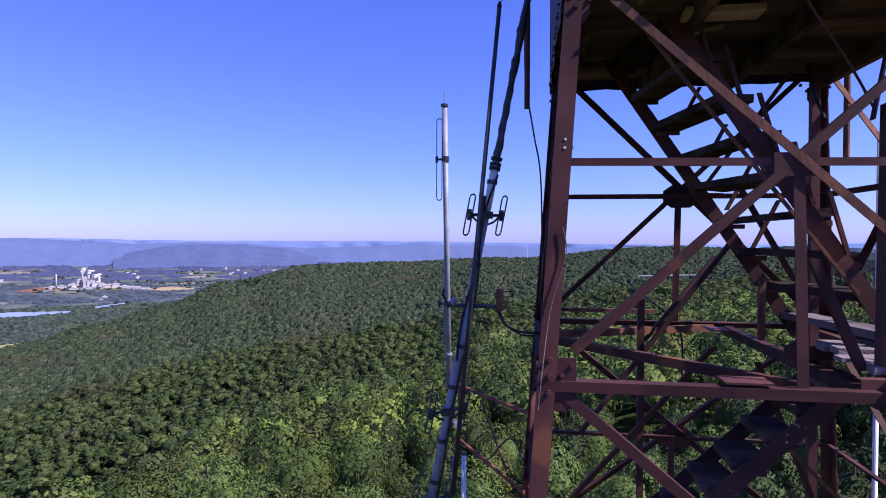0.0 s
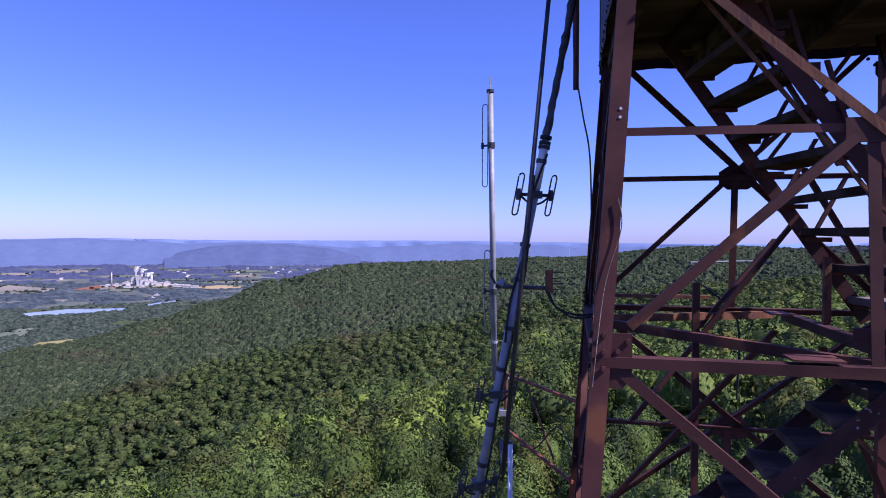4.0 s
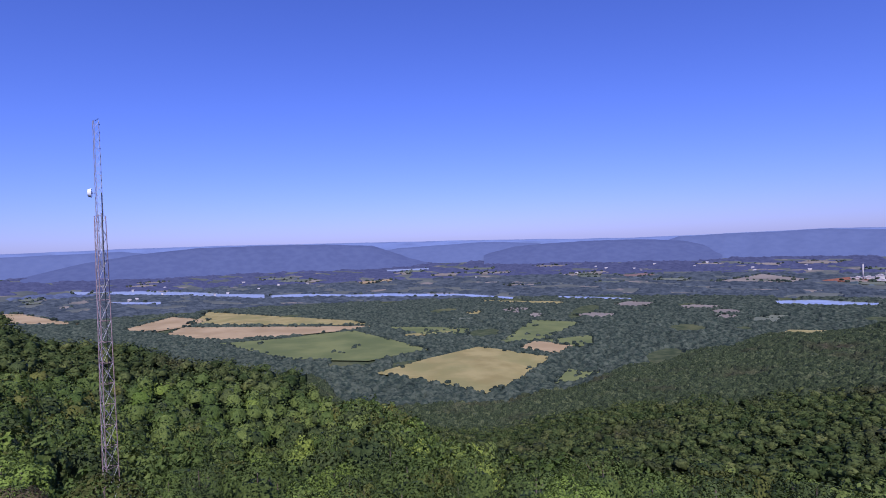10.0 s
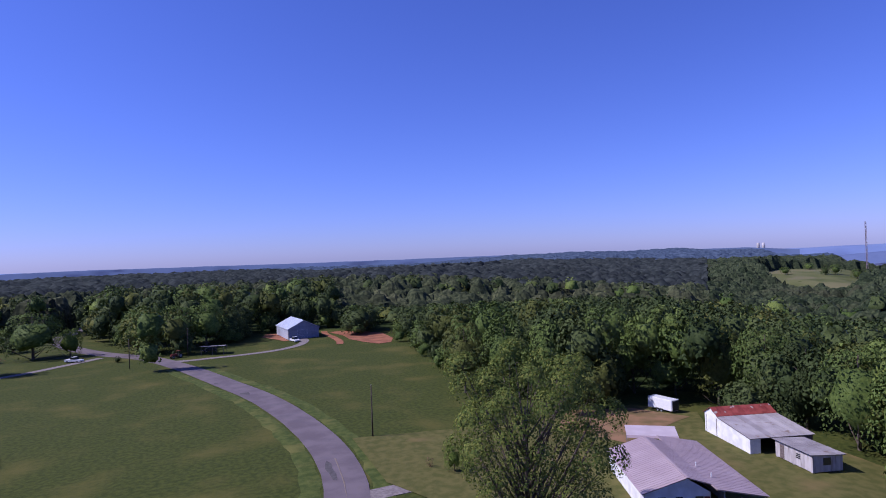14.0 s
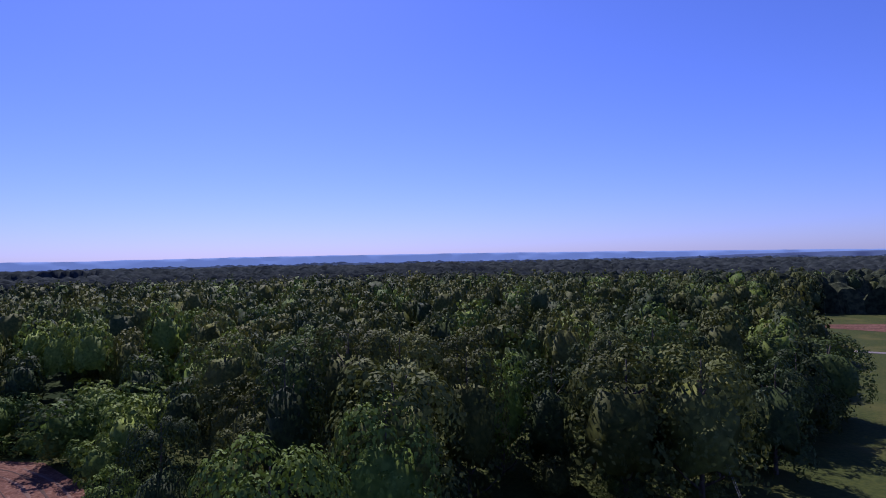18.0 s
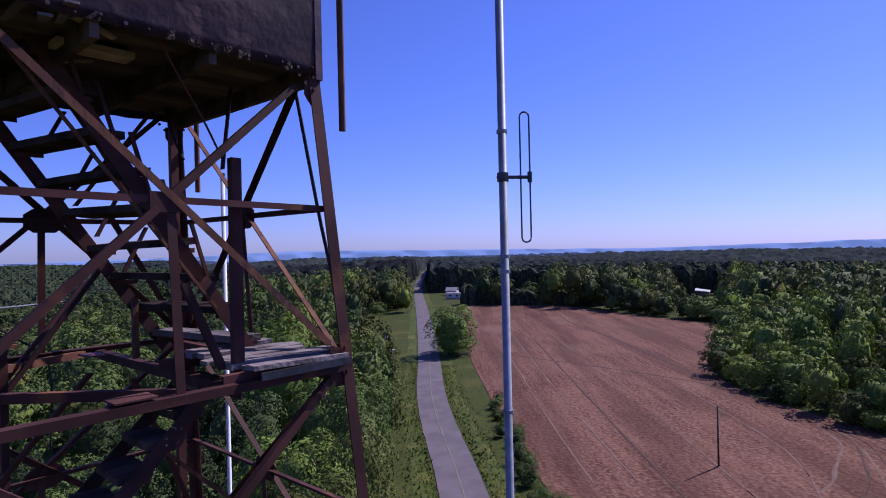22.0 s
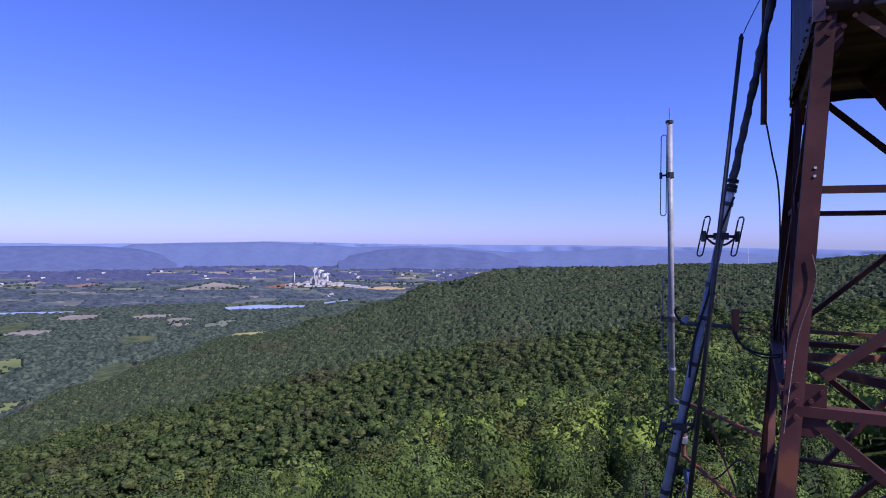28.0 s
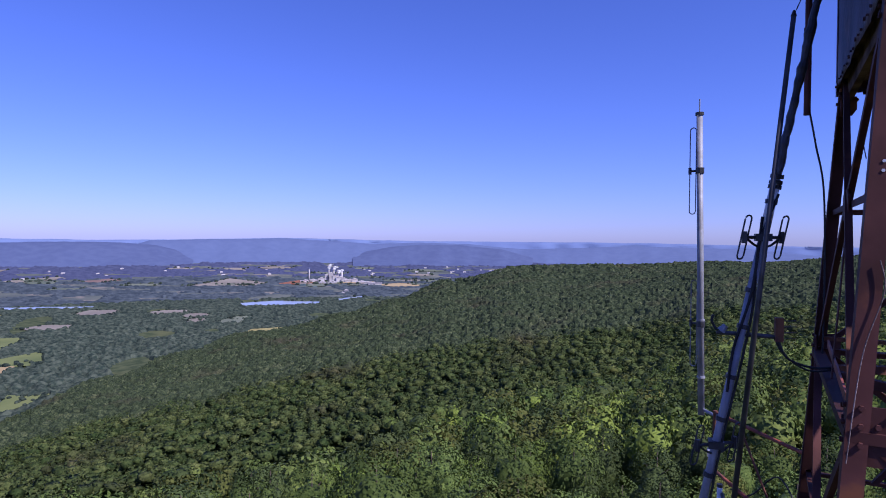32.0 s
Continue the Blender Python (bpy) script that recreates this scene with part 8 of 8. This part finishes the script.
woods_ring(92, 150, 7.8, 12, OUT_T, OUT_TOP, "dense %s toned broadleaf trees behind the nearest ones")
woods_ring(150, 240, 8.2, 2, MID_T, MID_TOP, "%s toned broadleaf woods in the middle distance")
FAR_TOP = [crown_arrays(rng_t, 0.5, 1.0, 18, 64, 0.066, 2, 0.35, 0.8) for _ in range(6)]
woods_ring(240, 340, 9.0, 22, MID_T, FAR_TOP, "%s toned broadleaf woods farther off")
def canopy(name, a0, a1, da, radii, gap, high, mat, label, seed, keep, rough=0.3, drop=1.3, smooth=False):
    """Far woods as one unbroken canopy of rounded crowns laid over the land; keep says where trees stand."""
    rng = np.random.default_rng(seed)
    az = np.radians(np.arange(a0, a1 + da * 0.5, da))
    r, a = np.meshgrid(np.asarray(radii), az, indexing="ij")
    x, y = -r * np.sin(a), r * np.cos(a)
    x, y = x + rng.normal(size=x.shape) * gap * 0.04, y + rng.normal(size=x.shape) * gap * 0.04
    big = np.asarray(gap * (1 + np.clip((r - 900) / 2600, 0, 1.5)))  # farther crowns stand for small groups
    best, tone = np.full(x.shape, -1e9), np.zeros(x.shape)
    i0, j0 = np.floor(x / gap).astype(int), np.floor(y / gap).astype(int)
    table = rng.uniform(0, 1, (4, 509, 503))
    for di in (-1, 0, 1):
        for dj in (-1, 0, 1):
            i, j = i0 + di, j0 + dj
            p = table[:, i % 509, j % 503]
            d = np.hypot(x - (i + 0.15 + 0.7 * p[0]) * gap, y - (j + 0.15 + 0.7 * p[1]) * gap)
            R = gap * (0.62 + 0.35 * p[2])
            q = np.minimum(d / R, 0.99)
            top = high[0] + (high[1] - high[0]) * p[3] - drop * R * (1 - np.sqrt(1 - q * q))
            hit = top > best
            best, tone = np.where(hit, top, best), np.where(hit, p[2] * 0.5 + p[3] * 0.5, tone)
    k = keep(x, y)
    base = land(x, y)
    z = base + np.where(k, best + rng.normal(size=x.shape) * rough, -1.5)
    z = base + (z - base) * np.clip(0.35 + (r - r[0, 0]) / 45, 0, 1)  # lower trees at the near rim
    z[0] = base[0] - 1.5
    V = np.stack([x, y, z], -1).reshape(-1, 3)
    n, m = x.shape
    q = (np.arange(n - 1)[:, None] * m + np.arange(m - 1)[None]).ravel()
    F = np.stack([q, q + m, q + m + 1, q + 1], -1)
    F = F[k.ravel()[F].any(1)]
    used = np.zeros(len(V), bool)
    used[F] = True
    back = np.cumsum(used) - 1
    me = arrays_mesh(name, V[used], back[F], mat, smooth, tone.ravel()[used])
    return tagged(new(name, me), label, "woods", kind="stuff")


def steps(r0, r1, least, share):
    out = [r0]
    while out[-1] < r1:
        out.append(out[-1] + max(least, share * out[-1]))
    return out


def on_slope(x, y):
    z = land(x, y)
    k = (z > -193) & ~open_land(x, y)
    k &= ((land(x * 1.01, y * 1.01) - 30) / 1.01 > z - 44) | (np.hypot(x, y) < 900)
    for poly in V_POLYS:
        k &= ~inside(poly, x, y)
    return k


def in_valley(x, y):
    k = (land(x, y) < -183) & ~open_land(x, y)
    k &= (np.sin(x / 71 + 1.6 * np.sin(y / 150)) + np.sin(y / 63 + 1.4 * np.sin(x / 120)) + 0.5 * np.sin((x + y) / 33) > -1.62) | (land(x, y) > -194)
    for poly in V_POLYS + R_POLYS:
        k &= ~inside(poly, x, y)
    return k


PARCELS = np.random.default_rng(17).uniform(0, 1, (61, 67))


def in_plain(x, y):
    """Woods of the plain, with open parcels between them."""
    u = (x * 0.87 + y * 0.5) / 150 + 0.35 * np.sin(y / 90)
    v = (y * 0.87 - x * 0.5) / 85 + 0.3 * np.sin(x / 110)
    k = PARCELS[np.floor(u).astype(int) % 61, np.floor(v).astype(int) % 67] > 0.33
    k |= np.sin(x / 37 + 1.7 * np.sin(y / 80)) + np.sin(y / 31 + 1.3 * np.sin(x / 60)) > 0.9
    for poly in V_POLYS + R_POLYS:
        k &= ~inside(poly, x, y)
    return k


def level_woods(x, y):
    return ~open_land(x, y) & ~(inside(FAR_MEADOW, x, y))


def slope_woods(r0, r1, gap, seed, templates):
    """Single crowns on the slopes, none where the near brow hides the gully."""
    x, y, rng = scatter(r0, r1, gap, seed)
    az = heading(x, y)
    k = (az > -32) & (az < 117) & on_slope(x, y)
    x, y, az = x[k], y[k], az[k]
    z = land(x, y)
    h = rng.uniform(9, 15.5, len(x))
    k = (az < 8) | (az > 62) | (z + h > 30 - np.hypot(x, y) * np.tan(np.radians(-np.interp(az, CAP_AZ, CAP_EL))) - 26)
    x, y, z, h = x[k], y[k], z[k], h[k]
    w = gap * rng.uniform(1.2, 1.75, len(x))
    ch = w * rng.uniform(0.62, 0.9, len(x))
    joined("woods", x, y, z + h - ch, w, ch, templates, M["woods_slope"], "rounded green tree crowns on the near slopes", rng)


slope_woods(338, 600, 7.6, 33, SLOPE_T)
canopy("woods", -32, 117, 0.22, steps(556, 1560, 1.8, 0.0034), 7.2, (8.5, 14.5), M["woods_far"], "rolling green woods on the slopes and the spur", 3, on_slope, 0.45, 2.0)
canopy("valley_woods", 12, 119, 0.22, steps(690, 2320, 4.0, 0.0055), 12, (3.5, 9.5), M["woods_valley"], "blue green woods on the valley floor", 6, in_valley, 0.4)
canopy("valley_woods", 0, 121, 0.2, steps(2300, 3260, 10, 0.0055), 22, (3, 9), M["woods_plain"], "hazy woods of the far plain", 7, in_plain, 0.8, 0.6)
# beyond 3240 m a bluer, glowing material paints the thicker haze
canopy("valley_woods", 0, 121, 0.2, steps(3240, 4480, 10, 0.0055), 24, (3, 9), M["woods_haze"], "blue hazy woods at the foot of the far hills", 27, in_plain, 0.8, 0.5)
canopy("woods", 116.5, 131.4, 0.24, steps(300, 730, 2.0, 0.005), 7.5, (11, 17), M["woods_hill"], "dark green woods on the hill beyond the yard", 16, level_woods, 0.45, 2.0)
canopy("woods", 131, 328, 0.27, steps(300, 440, 2.0, 0.005), 8, (12, 18.5), M["woods_hill"], "dark green woods across the plateau", 14, level_woods, 0.45, 2.0)
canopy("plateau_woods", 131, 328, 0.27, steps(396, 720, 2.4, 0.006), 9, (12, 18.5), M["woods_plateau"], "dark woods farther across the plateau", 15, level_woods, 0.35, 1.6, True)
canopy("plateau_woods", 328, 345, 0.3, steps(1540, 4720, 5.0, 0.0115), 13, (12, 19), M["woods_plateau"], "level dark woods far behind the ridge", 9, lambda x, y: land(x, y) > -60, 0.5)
def woods_gaps(x, y):
    """Far woods with a few long fields left open."""
    field = np.sin(x / 173 + 1.9 * np.sin(y / 260)) + np.sin(y / 141 + 1.5 * np.sin(x / 230))
    return level_woods(x, y) & (land(x, y) > -60) & ((field > -1.72) | (np.hypot(x, y) < 820))


canopy("woods", 114, 131.5, 0.3, steps(670, 1400, 4.5, 0.008), 10, (11, 17), M["woods_hill"], "woods along the plateau's edge", 28, woods_gaps, 0.4, 1.6)
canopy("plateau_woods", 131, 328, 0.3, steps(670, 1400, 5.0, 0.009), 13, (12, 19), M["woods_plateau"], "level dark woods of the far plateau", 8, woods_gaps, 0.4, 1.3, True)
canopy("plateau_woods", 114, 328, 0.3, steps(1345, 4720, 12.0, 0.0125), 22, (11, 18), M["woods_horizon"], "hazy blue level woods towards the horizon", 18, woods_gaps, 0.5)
# plain beyond, in larger clumps
TINY_T = []
for i in range(6):
    bm = bmesh.new()
    bmesh.ops.create_icosphere(bm, subdivisions=1, radius=0.5)
    V = np.array([v.co for v in bm.verts])
    F = np.array([[v.index for v in f.verts] for f in bm.faces])
    bm.free()
    V *= rng_t.uniform(0.75, 1.2, (len(V), 1))
    up_only = V[F].mean(1)[:, 2] > -0.15
    TINY_T.append((V * np.array([1, 1, 0.9]) + np.array([0, 0, 0.3]), None, F[up_only]))


hx, hy = np.array([p[0] for p in HEDGE]), np.array([p[1] for p in HEDGE])
rng = np.random.default_rng(45)
w = rng.uniform(6, 12, len(hx)) * np.where(np.hypot(hx, hy) > 2200, 1.6, 1.0)
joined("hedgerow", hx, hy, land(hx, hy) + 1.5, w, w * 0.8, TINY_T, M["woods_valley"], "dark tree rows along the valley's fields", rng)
